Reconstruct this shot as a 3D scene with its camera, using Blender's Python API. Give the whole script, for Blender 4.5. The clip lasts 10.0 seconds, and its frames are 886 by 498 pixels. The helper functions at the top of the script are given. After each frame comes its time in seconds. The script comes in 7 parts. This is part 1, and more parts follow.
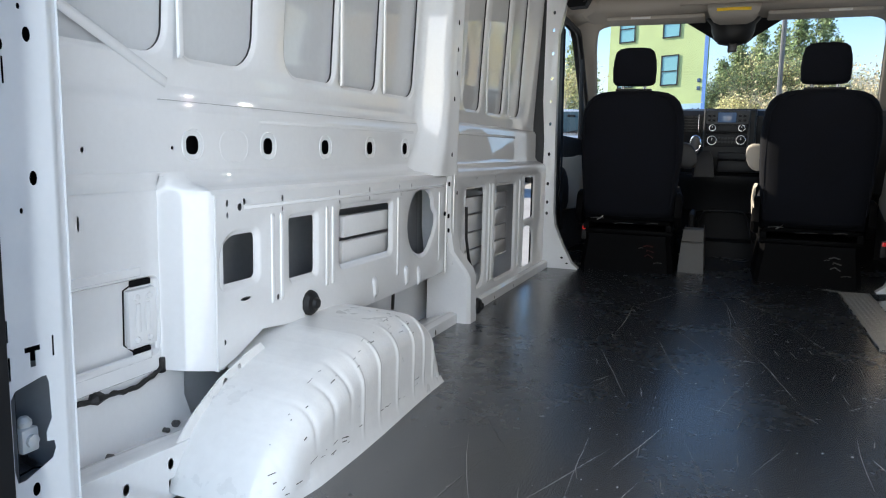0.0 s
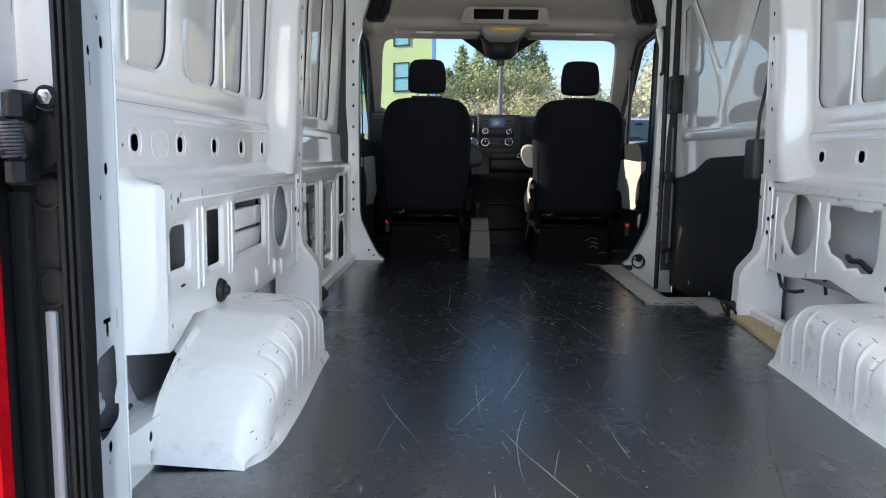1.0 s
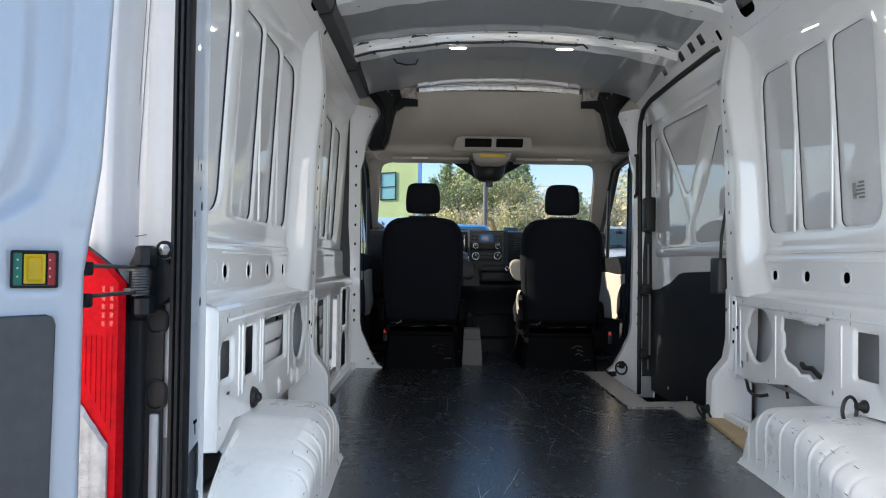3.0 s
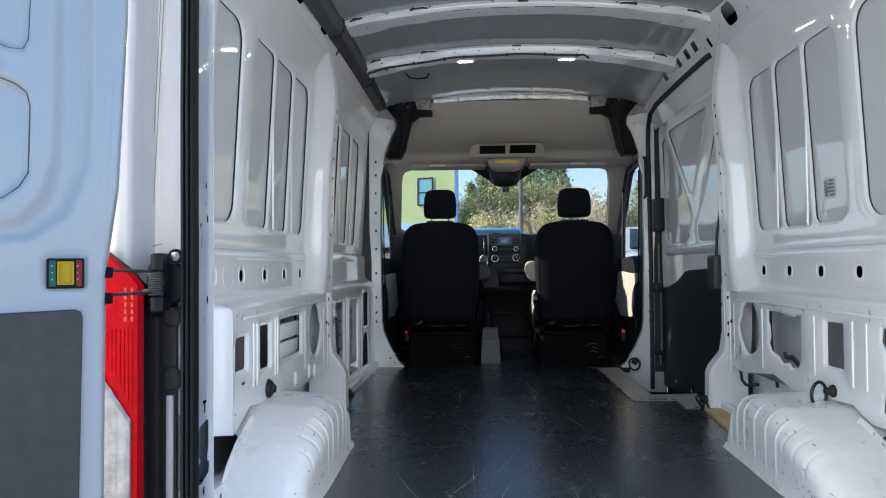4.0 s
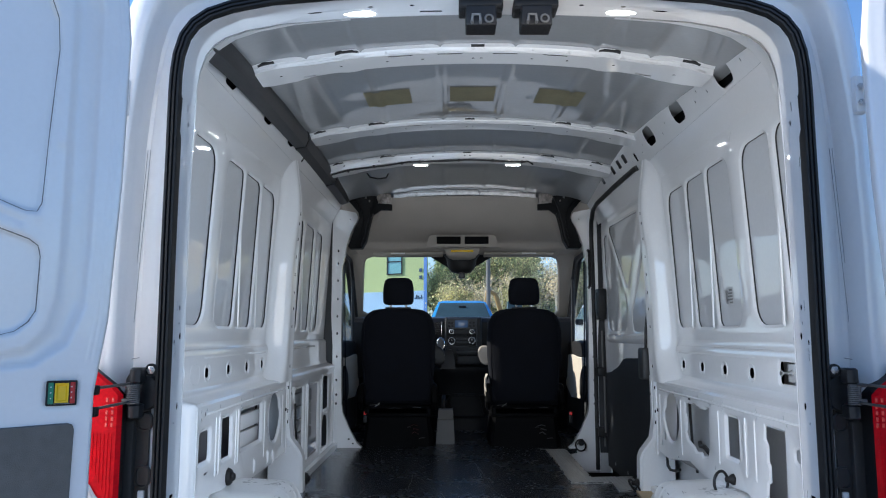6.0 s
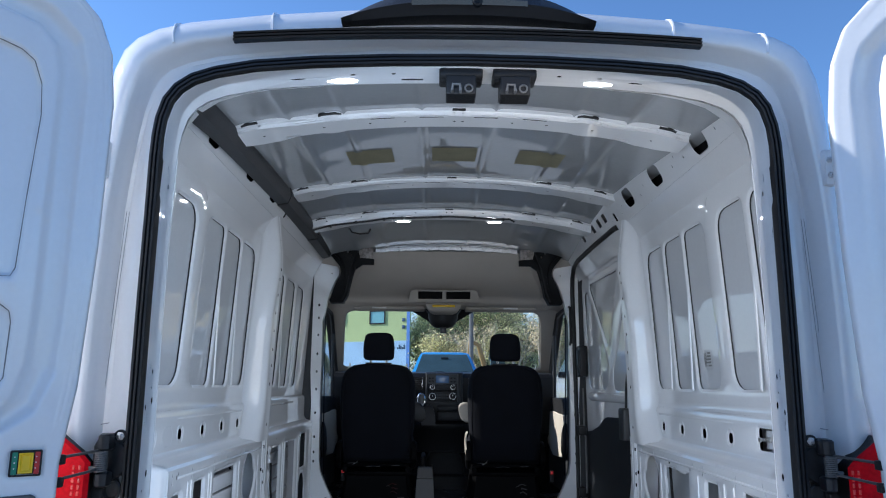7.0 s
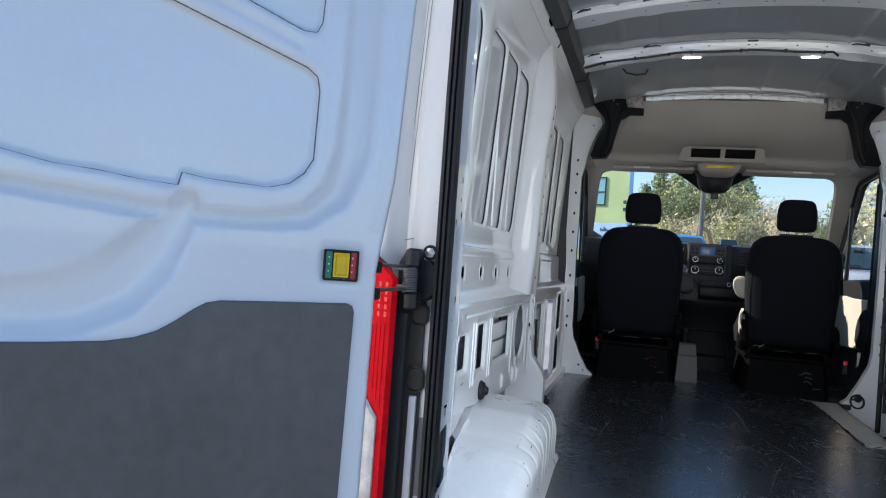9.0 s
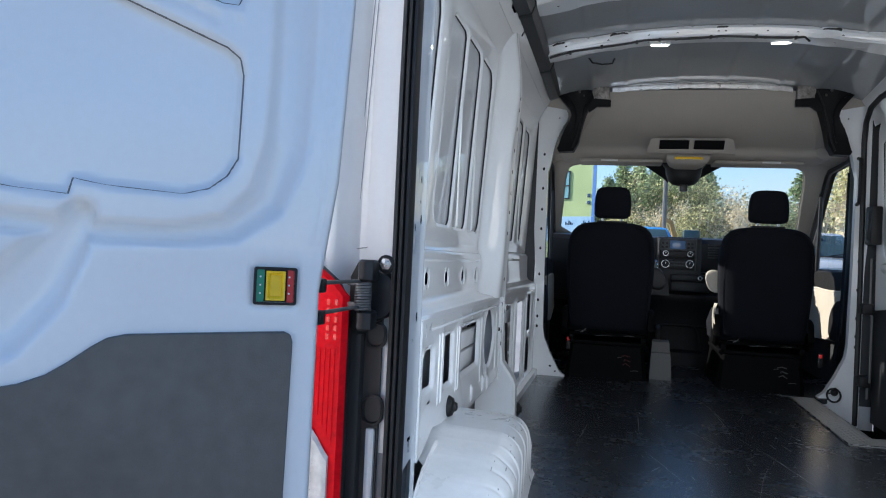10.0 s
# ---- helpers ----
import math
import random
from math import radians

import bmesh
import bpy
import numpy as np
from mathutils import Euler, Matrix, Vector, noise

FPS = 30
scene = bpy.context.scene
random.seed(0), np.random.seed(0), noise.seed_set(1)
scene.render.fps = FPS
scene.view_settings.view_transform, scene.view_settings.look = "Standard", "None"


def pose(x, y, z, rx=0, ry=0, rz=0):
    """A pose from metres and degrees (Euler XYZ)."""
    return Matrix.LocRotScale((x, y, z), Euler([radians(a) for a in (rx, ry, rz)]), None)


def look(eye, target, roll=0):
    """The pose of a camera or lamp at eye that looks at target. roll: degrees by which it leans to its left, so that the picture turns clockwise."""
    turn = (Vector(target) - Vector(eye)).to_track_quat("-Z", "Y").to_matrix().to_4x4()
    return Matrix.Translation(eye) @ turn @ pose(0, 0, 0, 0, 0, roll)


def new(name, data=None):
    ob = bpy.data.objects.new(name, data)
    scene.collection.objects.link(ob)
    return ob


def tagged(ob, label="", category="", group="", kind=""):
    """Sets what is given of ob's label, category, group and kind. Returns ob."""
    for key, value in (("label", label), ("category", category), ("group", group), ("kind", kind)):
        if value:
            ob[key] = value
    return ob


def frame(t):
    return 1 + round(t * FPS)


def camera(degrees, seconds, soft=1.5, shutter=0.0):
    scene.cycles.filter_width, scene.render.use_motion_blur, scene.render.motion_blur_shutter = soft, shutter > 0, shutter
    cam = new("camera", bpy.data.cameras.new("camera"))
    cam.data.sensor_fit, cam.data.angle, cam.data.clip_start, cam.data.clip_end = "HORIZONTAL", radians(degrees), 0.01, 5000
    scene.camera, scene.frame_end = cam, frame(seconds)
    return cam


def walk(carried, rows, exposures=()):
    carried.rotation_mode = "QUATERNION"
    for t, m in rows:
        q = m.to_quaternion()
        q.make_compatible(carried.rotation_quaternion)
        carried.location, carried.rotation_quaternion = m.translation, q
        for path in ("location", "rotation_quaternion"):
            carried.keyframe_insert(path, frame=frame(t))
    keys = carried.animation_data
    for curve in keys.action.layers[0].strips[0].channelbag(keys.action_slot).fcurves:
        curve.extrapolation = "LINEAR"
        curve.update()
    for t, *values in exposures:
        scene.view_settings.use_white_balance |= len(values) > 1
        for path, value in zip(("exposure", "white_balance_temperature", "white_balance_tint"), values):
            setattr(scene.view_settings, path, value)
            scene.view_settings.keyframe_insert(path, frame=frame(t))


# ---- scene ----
# ---------------------------------------------------------------- camera
cam = camera(62.4, 10.0, soft=1.1)
PATH = [
    (0, (0.024, -0.658, 0.64), (-0.691, 1.19, 0.367), 1.2),
    (0.5, (-0.105, -0.889, 0.618), (-0.404, 1.072, 0.361), -0.0),
    (1, (-0.293, -1.024, 0.617), (-0.324, 0.96, 0.366), 0.9),
    (1.5, (-0.402, -1.095, 0.625), (-0.335, 0.897, 0.46), 1.8),
    (2, (-0.374, -1.175, 0.653), (-0.308, 0.823, 0.594), 1.9),
    (2.5, (-0.389, -1.249, 0.673), (-0.337, 0.75, 0.686), 1.5),
    (4, (-0.197, -1.547, 0.661), (-0.301, 0.45, 0.709), -0.4),
    (4.5, (-0.182, -1.651, 0.662), (-0.293, 0.345, 0.718), -0.5),
    (5, (-0.167, -1.738, 0.676), (-0.258, 0.258, 0.763), -0.4),
    (5.5, (-0.138, -1.801, 0.707), (-0.195, 0.193, 0.856), -0.2),
    (6, (-0.098, -1.863, 0.771), (-0.119, 0.123, 1.004), 0.0),
    (6.2, (-0.092, -1.878, 0.786), (-0.099, 0.104, 1.056), 0.0),
    (7.3, (-0.083, -1.864, 0.813), (-0.056, 0.1, 1.188), 0.6),
    (7.5, (-0.092, -1.848, 0.81), (-0.07, 0.118, 1.176), 0.8),
    (8, (-0.146, -1.829, 0.766), (-0.222, 0.153, 1.024), 1.8),
    (8.5, (-0.279, -1.711, 0.696), (-0.624, 0.257, 0.787), 3.4),
    (9, (-0.411, -1.453, 0.680), (-0.955, 0.472, 0.701), 4.2),
    (9.5, (-0.512, -1.252, 0.704), (-1.090, 0.663, 0.715), 4.8),
    (10, (-0.449, -1.266, 0.705), (-0.904, 0.682, 0.723), 2.7),
]
EXPOSURES = [(0.0, 1.0, 6950, 10), (1.0, 0.95, 6800, 10), (2.5, 0.85, 6850, 10), (4.5, 0.61, 6400, 10), (5.5, 0.57, 6250, 10), (7.5, 0.16, 5700, 10), (8.0, 0.03, 5650, 10), (8.5, 0.68, 6480, 10), (9.5, 0.66, 6400, 10), (10.0, 0.63, 6250, 10)]
walk(cam, [(t, look(eye, target, roll)) for t, eye, target, roll in PATH], EXPOSURES)

# ---------------------------------------------------------------- light
SUN_AZ, SUN_EL = 284.0, 30.0          # compass degrees from +y towards +x, degrees above the horizon
world = bpy.data.worlds.new("sky")
scene.world = world
world.use_nodes = True
wn = world.node_tree.nodes
sky = wn.new("ShaderNodeTexSky")
sky.sky_type, sky.sun_disc = "NISHITA", False
sky.sun_elevation, sky.sun_rotation = radians(SUN_EL), radians(SUN_AZ)
sky.air_density, sky.dust_density, sky.ozone_density = 1.0, 0.1, 6.0
wn["Background"].inputs[1].default_value = 0.15
world.node_tree.links.new(sky.outputs[0], wn["Background"].inputs[0])
sun = new("sun", bpy.data.lights.new("sun", "SUN"))
sun.data.energy, sun.data.angle, sun.data.color = 5.0, radians(0.6), (1.0, 0.93, 0.82)
sun_way = Vector((math.sin(radians(SUN_AZ)) * math.cos(radians(SUN_EL)), math.cos(radians(SUN_AZ)) * math.cos(radians(SUN_EL)), math.sin(radians(SUN_EL))))
sun.matrix_world = look(sun_way * 40, (0, 0, 0))
# added fill lamps in the rear opening, brightening the inside beyond the sky's light
# one tinted as open sky, one as bounce off sunlit door and ground
for x, aim, tint in ((-0.395, 0.20, (0.80, 0.965, 1.15)), (0.395, -0.20, (1.07, 0.985, 0.87))):
    day = new("rear_opening_fill", bpy.data.lights.new("rear_opening_fill", "AREA"))
    day.data.shape, day.data.size, day.data.size_y = "RECTANGLE", 0.78, 1.58
    day.data.energy, day.data.color = 4.0, tint
    day.data.spread = radians(152)
    day.matrix_world = look((x, -0.075, 0.815), (x + aim, 0.925, 0.800))

# the lit roof lamps
for x, y, z in ((-0.275, 2.43, 1.772), (0.275, 2.43, 1.772)):
    lamp = new("roof_lamp_light", bpy.data.lights.new("roof_lamp_light", "AREA"))
    lamp.data.shape, lamp.data.size, lamp.data.size_y = "RECTANGLE", 0.09, 0.03
    lamp.data.energy, lamp.data.color = 0.8, (1.0, 0.97, 0.92)
    lamp.matrix_world = look((x, y, z), (x, y + 0.001, z - 1))


# ---------------------------------------------------------------- materials
def mat(name, color, rough=0.5, metal=0.0, coat=0.0, var=0.08, scale=3.0, fine=60.0, bump=0.0, bump_scale=200.0, emit=None, strength=0.0, rvar=0.1, spec=0.5, random_tint=0.0):
    """A node material: two scales of tone, roughness wear and a fine relief."""
    m = bpy.data.materials.new(name)
    m.use_nodes = True
    n, l = m.node_tree.nodes, m.node_tree.links
    p = n["Principled BSDF"]
    p.inputs["Metallic"].default_value = metal
    p.inputs["Coat Weight"].default_value = coat
    p.inputs["Coat Roughness"].default_value = 0.03
    p.inputs["Coat IOR"].default_value = 1.8
    p.inputs["Specular IOR Level"].default_value = spec
    co = n.new("ShaderNodeTexCoord")
    big, small = n.new("ShaderNodeTexNoise"), n.new("ShaderNodeTexNoise")
    big.inputs["Scale"].default_value, small.inputs["Scale"].default_value = scale, fine
    big.inputs["Detail"].default_value, small.inputs["Detail"].default_value = 4, 3
    for t in (big, small):
        l.new(co.outputs["Object"], t.inputs["Vector"])
    mix = n.new("ShaderNodeMix")
    mix.inputs[0].default_value = 0.35
    l.new(big.outputs["Fac"], mix.inputs[2])
    l.new(small.outputs["Fac"], mix.inputs[3])
    ramp = n.new("ShaderNodeMapRange")
    ramp.inputs[1].default_value, ramp.inputs[2].default_value = 0.3, 0.7
    ramp.inputs[3].default_value, ramp.inputs[4].default_value = 1 - var, 1 + var
    l.new(mix.outputs[0], ramp.inputs[0])
    mul = n.new("ShaderNodeVectorMath")
    mul.operation = "SCALE"
    mul.inputs[0].default_value = color
    l.new(ramp.outputs[0], mul.inputs["Scale"])
    out = mul.outputs[0]
    if random_tint:
        info = n.new("ShaderNodeNewGeometry")
        r2 = n.new("ShaderNodeMapRange")
        r2.inputs[3].default_value, r2.inputs[4].default_value = 1 - random_tint, 1 + random_tint
        l.new(info.outputs["Random Per Island"], r2.inputs[0])
        m2 = n.new("ShaderNodeVectorMath")
        m2.operation = "SCALE"
        l.new(out, m2.inputs[0])
        l.new(r2.outputs[0], m2.inputs["Scale"])
        out = m2.outputs[0]
    l.new(out, p.inputs["Base Color"])
    rr = n.new("ShaderNodeMapRange")
    rr.inputs[3].default_value, rr.inputs[4].default_value = max(0.02, rough - rvar), min(1, rough + rvar)
    l.new(mix.outputs[0], rr.inputs[0])
    l.new(rr.outputs[0], p.inputs["Roughness"])
    if bump:
        tex = n.new("ShaderNodeTexNoise")
        tex.inputs["Scale"].default_value = bump_scale
        l.new(co.outputs["Object"], tex.inputs["Vector"])
        b = n.new("ShaderNodeBump")
        b.inputs["Strength"].default_value = bump
        b.inputs["Distance"].default_value = 0.002
        l.new(tex.outputs["Fac"], b.inputs["Height"])
        l.new(b.outputs[0], p.inputs["Normal"])
        if coat:
            l.new(b.outputs[0], p.inputs["Coat Normal"])
    if emit:
        p.inputs["Emission Color"].default_value = (*emit, 1)
        p.inputs["Emission Strength"].default_value = strength
    return m


def glass_mat(name, color, gloss=0.7):
    """A thin pane: clear, with mirror gloss that grows towards grazing angles."""
    m = bpy.data.materials.new(name)
    m.use_nodes = True
    n, l = m.node_tree.nodes, m.node_tree.links
    n.remove(n["Principled BSDF"])
    clear, shine, mix, fr, mul = (n.new("ShaderNode" + k) for k in ("BsdfTransparent", "BsdfGlossy", "MixShader", "LayerWeight", "Math"))
    power = n.new("ShaderNodeMath")
    clear.inputs[0].default_value = (*color, 1)
    shine.inputs["Roughness"].default_value = 0.02
    fr.inputs[0].default_value = 0.5
    power.operation, mul.operation = "POWER", "MULTIPLY_ADD"
    power.inputs[1].default_value = 5.0
    mul.inputs[1].default_value, mul.inputs[2].default_value = gloss, 0.04
    l.new(fr.outputs["Facing"], power.inputs[0])
    l.new(power.outputs[0], mul.inputs[0])
    l.new(mul.outputs[0], mix.inputs[0])
    l.new(clear.outputs[0], mix.inputs[1])
    l.new(shine.outputs[0], mix.inputs[2])
    l.new(mix.outputs[0], n["Material Output"].inputs[0])
    return m


def leaf_mat(name, color, through_light=0.45):
    """Leaves: varied tone from leaf to leaf, with light coming through them."""
    m = mat(name, color, rough=0.7, var=0.35, scale=0.8, random_tint=0.6)
    n, l = m.node_tree.nodes, m.node_tree.links
    p = n["Principled BSDF"]
    thin, mix = n.new("ShaderNodeBsdfTranslucent"), n.new("ShaderNodeMixShader")
    mix.inputs[0].default_value = through_light
    l.new(p.inputs["Base Color"].links[0].from_socket, thin.inputs["Color"])
    l.new(p.outputs[0], mix.inputs[1])
    l.new(thin.outputs[0], mix.inputs[2])
    l.new(mix.outputs[0], n["Material Output"].inputs[0])
    return m


def floor_mat():
    """Black vinyl: fine knurled relief, dust and scuffs."""
    m = mat("black_vinyl", (0.010, 0.014, 0.019), rough=0.27, var=0.30, scale=2.2, fine=30, rvar=0.035, spec=0.8)
    n, l = m.node_tree.nodes, m.node_tree.links
    co = n.new("ShaderNodeTexCoord")
    v = n.new("ShaderNodeTexVoronoi")
    v.inputs["Scale"].default_value = 130
    v.inputs["Randomness"].default_value = 0.0
    l.new(co.outputs["Object"], v.inputs["Vector"])
    b = n.new("ShaderNodeBump")
    n["Principled BSDF"].inputs["IOR"].default_value = 2.1
    b.inputs["Strength"].default_value, b.inputs["Distance"].default_value = 0.22, 0.0008
    l.new(v.outputs["Distance"], b.inputs["Height"])
    l.new(b.outputs[0], n["Principled BSDF"].inputs["Normal"])
    return m


WHITE = mat("white_body_paint", (0.82, 0.825, 0.83), rough=0.3, spec=0.0, coat=1.0, var=0.03, scale=4, fine=90, rvar=0.06)
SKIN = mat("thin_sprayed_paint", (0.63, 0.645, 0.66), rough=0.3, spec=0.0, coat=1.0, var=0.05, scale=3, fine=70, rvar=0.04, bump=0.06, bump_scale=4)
ARCH = mat("scuffed_white_paint", (0.80, 0.80, 0.79), rough=0.30, coat=0.3, var=0.06, scale=7, fine=45, rvar=0.12, bump=0.08, bump_scale=160)
CAVITY = mat("grey_inner_skin", (0.50, 0.51, 0.52), rough=0.5, var=0.12, scale=5)
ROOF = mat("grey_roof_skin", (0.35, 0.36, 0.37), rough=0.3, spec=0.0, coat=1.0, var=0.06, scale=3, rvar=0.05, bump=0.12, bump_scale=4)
VINYL = floor_mat()
RUBBER = mat("black_rubber", (0.012, 0.012, 0.013), rough=0.5, var=0.25, scale=12, bump=0.1, bump_scale=300)
PLASTIC = mat("black_plastic", (0.012, 0.012, 0.013), rough=0.5, var=0.2, scale=8, bump=0.25, bump_scale=700, spec=0.35)
# door board as it looks inside the van, shade put into the colour
SHADED_BOARD = mat("shaded_board", (0.009, 0.011, 0.014), rough=0.55, var=0.25, scale=4, fine=40, bump=0.25, bump_scale=600)
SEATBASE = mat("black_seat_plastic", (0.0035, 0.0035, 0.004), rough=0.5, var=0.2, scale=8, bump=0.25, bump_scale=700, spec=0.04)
# the same board lightened for the open rear doors in daylight
DAYLIT_BOARD = mat("daylit_board", (0.115, 0.111, 0.106), rough=0.22, var=0.2, scale=3, fine=40, bump=0.25, bump_scale=500)
# near-black that paints the shade inside holes and hollows
HOLE_SHADE = mat("painted_hole_shade", (0.010, 0.010, 0.011), rough=0.9, var=0.2, spec=0.0)
DASH = mat("charcoal_dash_plastic", (0.013, 0.0135, 0.015), rough=0.42, var=0.15, scale=8, bump=0.2, bump_scale=700, spec=0.25)
CORNER = mat("black_corner_plastic", (0.007, 0.0075, 0.0085), rough=0.5, var=0.25, scale=8, bump=0.2, bump_scale=600, spec=0.14)
SPECKLED = mat("speckled_sheet_metal", (0.30, 0.27, 0.25), rough=0.45, metal=0.4, var=0.6, scale=45, fine=160)
JAMB = mat("dark_grey_jamb_plastic", (0.040, 0.037, 0.036), rough=0.42, var=0.15, scale=8, bump=0.2, bump_scale=600)
# grey standing in for shade in the west cavities; also recess and seams
DIM_GREY = mat("dim_grey", (0.24, 0.25, 0.265), rough=0.45, var=0.12, scale=6)
CONDUIT = mat("dark_grey_plastic", (0.034, 0.036, 0.039), rough=0.5, var=0.2, scale=9, bump=0.15, bump_scale=500)
FABRIC = mat("black_seat_cloth", (0.0042, 0.0052, 0.0090), rough=0.9, var=0.3, scale=10, fine=200, bump=0.5, bump_scale=900, spec=0.2)
LINER = mat("beige_headliner", (0.44, 0.40, 0.35), rough=0.9, var=0.06, scale=5, fine=220, bump=0.4, bump_scale=900, spec=0.2)
CREAM = mat("cream_trim", (0.50, 0.45, 0.37), rough=0.6, var=0.06, scale=5, bump=0.2, bump_scale=600)
GREYTRIM = mat("grey_trim", (0.16, 0.155, 0.15), rough=0.55, var=0.1, scale=6, bump=0.2, bump_scale=600)
BOLT = mat("dull_steel", (0.13, 0.13, 0.13), rough=0.5, metal=0.5, var=0.15, scale=40)
STEEL = mat("bright_steel", (0.62, 0.62, 0.62), rough=0.28, metal=1.0, var=0.1, scale=20)
FOIL = mat("galvanised_strip", (0.72, 0.72, 0.72), rough=0.3, metal=0.7, var=0.25, scale=25, fine=120)
DARKSTEEL = mat("dark_steel", (0.035, 0.035, 0.037), rough=0.36, metal=0.6, var=0.2, scale=30)
CHECKER = mat("checker_plate", (0.42, 0.42, 0.41), rough=0.33, metal=0.6, var=0.15, scale=12)
TAPE = mat("tan_tape", (0.22, 0.20, 0.125), rough=0.8, var=0.15, scale=12, fine=80, bump=0.4, bump_scale=150)
TIMBER = mat("plywood_edge", (0.50, 0.38, 0.22), rough=0.7, var=0.2, scale=9, fine=120, bump=0.3)
SCRATCH = mat("scratched_vinyl", (0.27, 0.27, 0.265), rough=0.7, var=0.4, scale=30, random_tint=0.6)
DIRT = mat("dark_scuff", (0.10, 0.095, 0.09), rough=0.8, var=0.4, scale=60)
YELLOW = mat("yellow_plastic", (0.92, 0.58, 0.012), rough=0.35, var=0.06)
GREEN = mat("green_plastic", (0.02, 0.26, 0.16), rough=0.4, var=0.06)
REDP = mat("red_plastic", (0.60, 0.03, 0.03), rough=0.4, var=0.06)
LABELW = mat("white_label", (0.75, 0.75, 0.73), rough=0.6, var=0.05)
PRINT = mat("grey_print", (0.20, 0.20, 0.20), rough=0.7)
LED = mat("lit_lamp", (0.9, 0.9, 0.9), rough=0.4, emit=(1.0, 0.97, 0.92), strength=9.0)
SCREEN = mat("radio_screen", (0.03, 0.05, 0.07), rough=0.15, emit=(0.16, 0.30, 0.62), strength=0.09)
CHROME = mat("chrome", (0.75, 0.75, 0.76), rough=0.12, metal=1.0, var=0.05)
REDLENS = mat("red_lens", (0.72, 0.004, 0.012), rough=0.35, coat=0.0, spec=0.10, var=0.2, scale=30, fine=120, bump=0.3, bump_scale=60)
PINKLENS = mat("pink_bulb", (0.95, 0.06, 0.045), rough=0.2, coat=0.4, var=0.1)
CLEARLENS = mat("clear_lens", (0.56, 0.56, 0.54), rough=0.15, coat=0.6, var=0.3, scale=28, fine=90, bump=0.8, bump_scale=70)
WINDOW = glass_mat("window_glass", (0.93, 0.96, 0.95))
# buckle button red with a faint added glow; the button is no lamp
RED_GLOW = mat("glowing_red_plastic", (0.5, 0.01, 0.01), rough=0.3, emit=(1, 0.05, 0.05), strength=0.12)


# ---------------------------------------------------------------- building helpers
def obj(name, bm, material, parent=None, label="", angle=35, bevel=0.0, normals=True):
    if normals:
        bmesh.ops.recalc_face_normals(bm, faces=bm.faces)
    me = bpy.data.meshes.new(name)
    bm.to_mesh(me)
    bm.free()
    me.polygons.foreach_set("use_smooth", [True] * len(me.polygons))
    me.set_sharp_from_angle(angle=radians(angle))
    me.materials.append(material)
    ob = new(name, me)
    if parent:
        ob.parent = parent
        if parent.type == "EMPTY":
            ob.matrix_parent_inverse = Matrix.Translation(-parent.location)
    if label:
        ob["label"] = label
    if bevel:
        b = ob.modifiers.new("bevel", "BEVEL")
        b.width, b.segments, b.limit_method, b.angle_limit = bevel, 2, "ANGLE", radians(40)
    return ob


def part(name, bm, material, parent, label="", angle=35, bevel=0.0, normals=True):
    return obj(name, bm, material, parent, label, angle, bevel, normals)


def thing(name, label, category, at=(0, 0, 0), group="", kind=""):
    ob = new(name)
    ob.location = at
    ob.empty_display_size = 0.1
    return tagged(ob, label, category, group, kind)


def setting(name, bm, material, label, category="wall", angle=35, bevel=0.0):
    return tagged(obj(name, bm, material, None, "", angle, bevel), label, category, "", "structure")


def rr(u0, u1, v0, v1, r=0.02, n=5):
    """A rounded rectangle; r is one radius or four: lower-left, lower-right, upper-right, upper-left."""
    rs = (r,) * 4 if not isinstance(r, (tuple, list)) else r
    out = []
    for (cu, cv, a0), q in zip(((u0, v0, 180), (u1, v0, 270), (u1, v1, 0), (u0, v1, 90)), rs):
        su, sv = (1 if cu == u0 else -1), (1 if cv == v0 else -1)
        if q <= 0:
            out.append((cu, cv))
            continue
        for i in range(n + 1):
            a = radians(a0 + 90 * i / n)
            out.append((cu + su * q + q * math.cos(a), cv + sv * q + q * math.sin(a)))
    return out


def disc(u, v, ru, rv=None, n=12, a0=0.0):
    rv = rv or ru
    return [(u + ru * math.cos(2 * math.pi * i / n + a0), v + rv * math.sin(2 * math.pi * i / n + a0)) for i in range(n)]


def ccw(loop):
    area = sum(a[0] * b[1] - b[0] * a[1] for a, b in zip(loop, loop[1:] + loop[:1]))
    return loop if area > 0 else loop[::-1]


def grow(loop, d):
    loop = ccw(list(loop))
    out = []
    for i, p in enumerate(loop):
        a, b = Vector(loop[i - 1]), Vector(loop[(i + 1) % len(loop)])
        p = Vector(p)
        e1, e2 = (p - a), (b - p)
        if e1.length < 1e-9 or e2.length < 1e-9:
            out.append(tuple(p))
            continue
        n1, n2 = Vector((e1.y, -e1.x)).normalized(), Vector((e2.y, -e2.x)).normalized()
        k = max(0.35, 1 + n1.dot(n2))
        out.append(tuple(p + (n1 + n2) * (d / k)))
    return out


def soft_loop(loop, n=2):
    """Rounds a polygon's corners by cutting them n times."""
    for _ in range(n):
        out = []
        for a, b in zip(loop, loop[1:] + loop[:1]):
            out += [(a[0] * 0.75 + b[0] * 0.25, a[1] * 0.75 + b[1] * 0.25), (a[0] * 0.25 + b[0] * 0.75, a[1] * 0.25 + b[1] * 0.75)]
        loop = out
    return loop


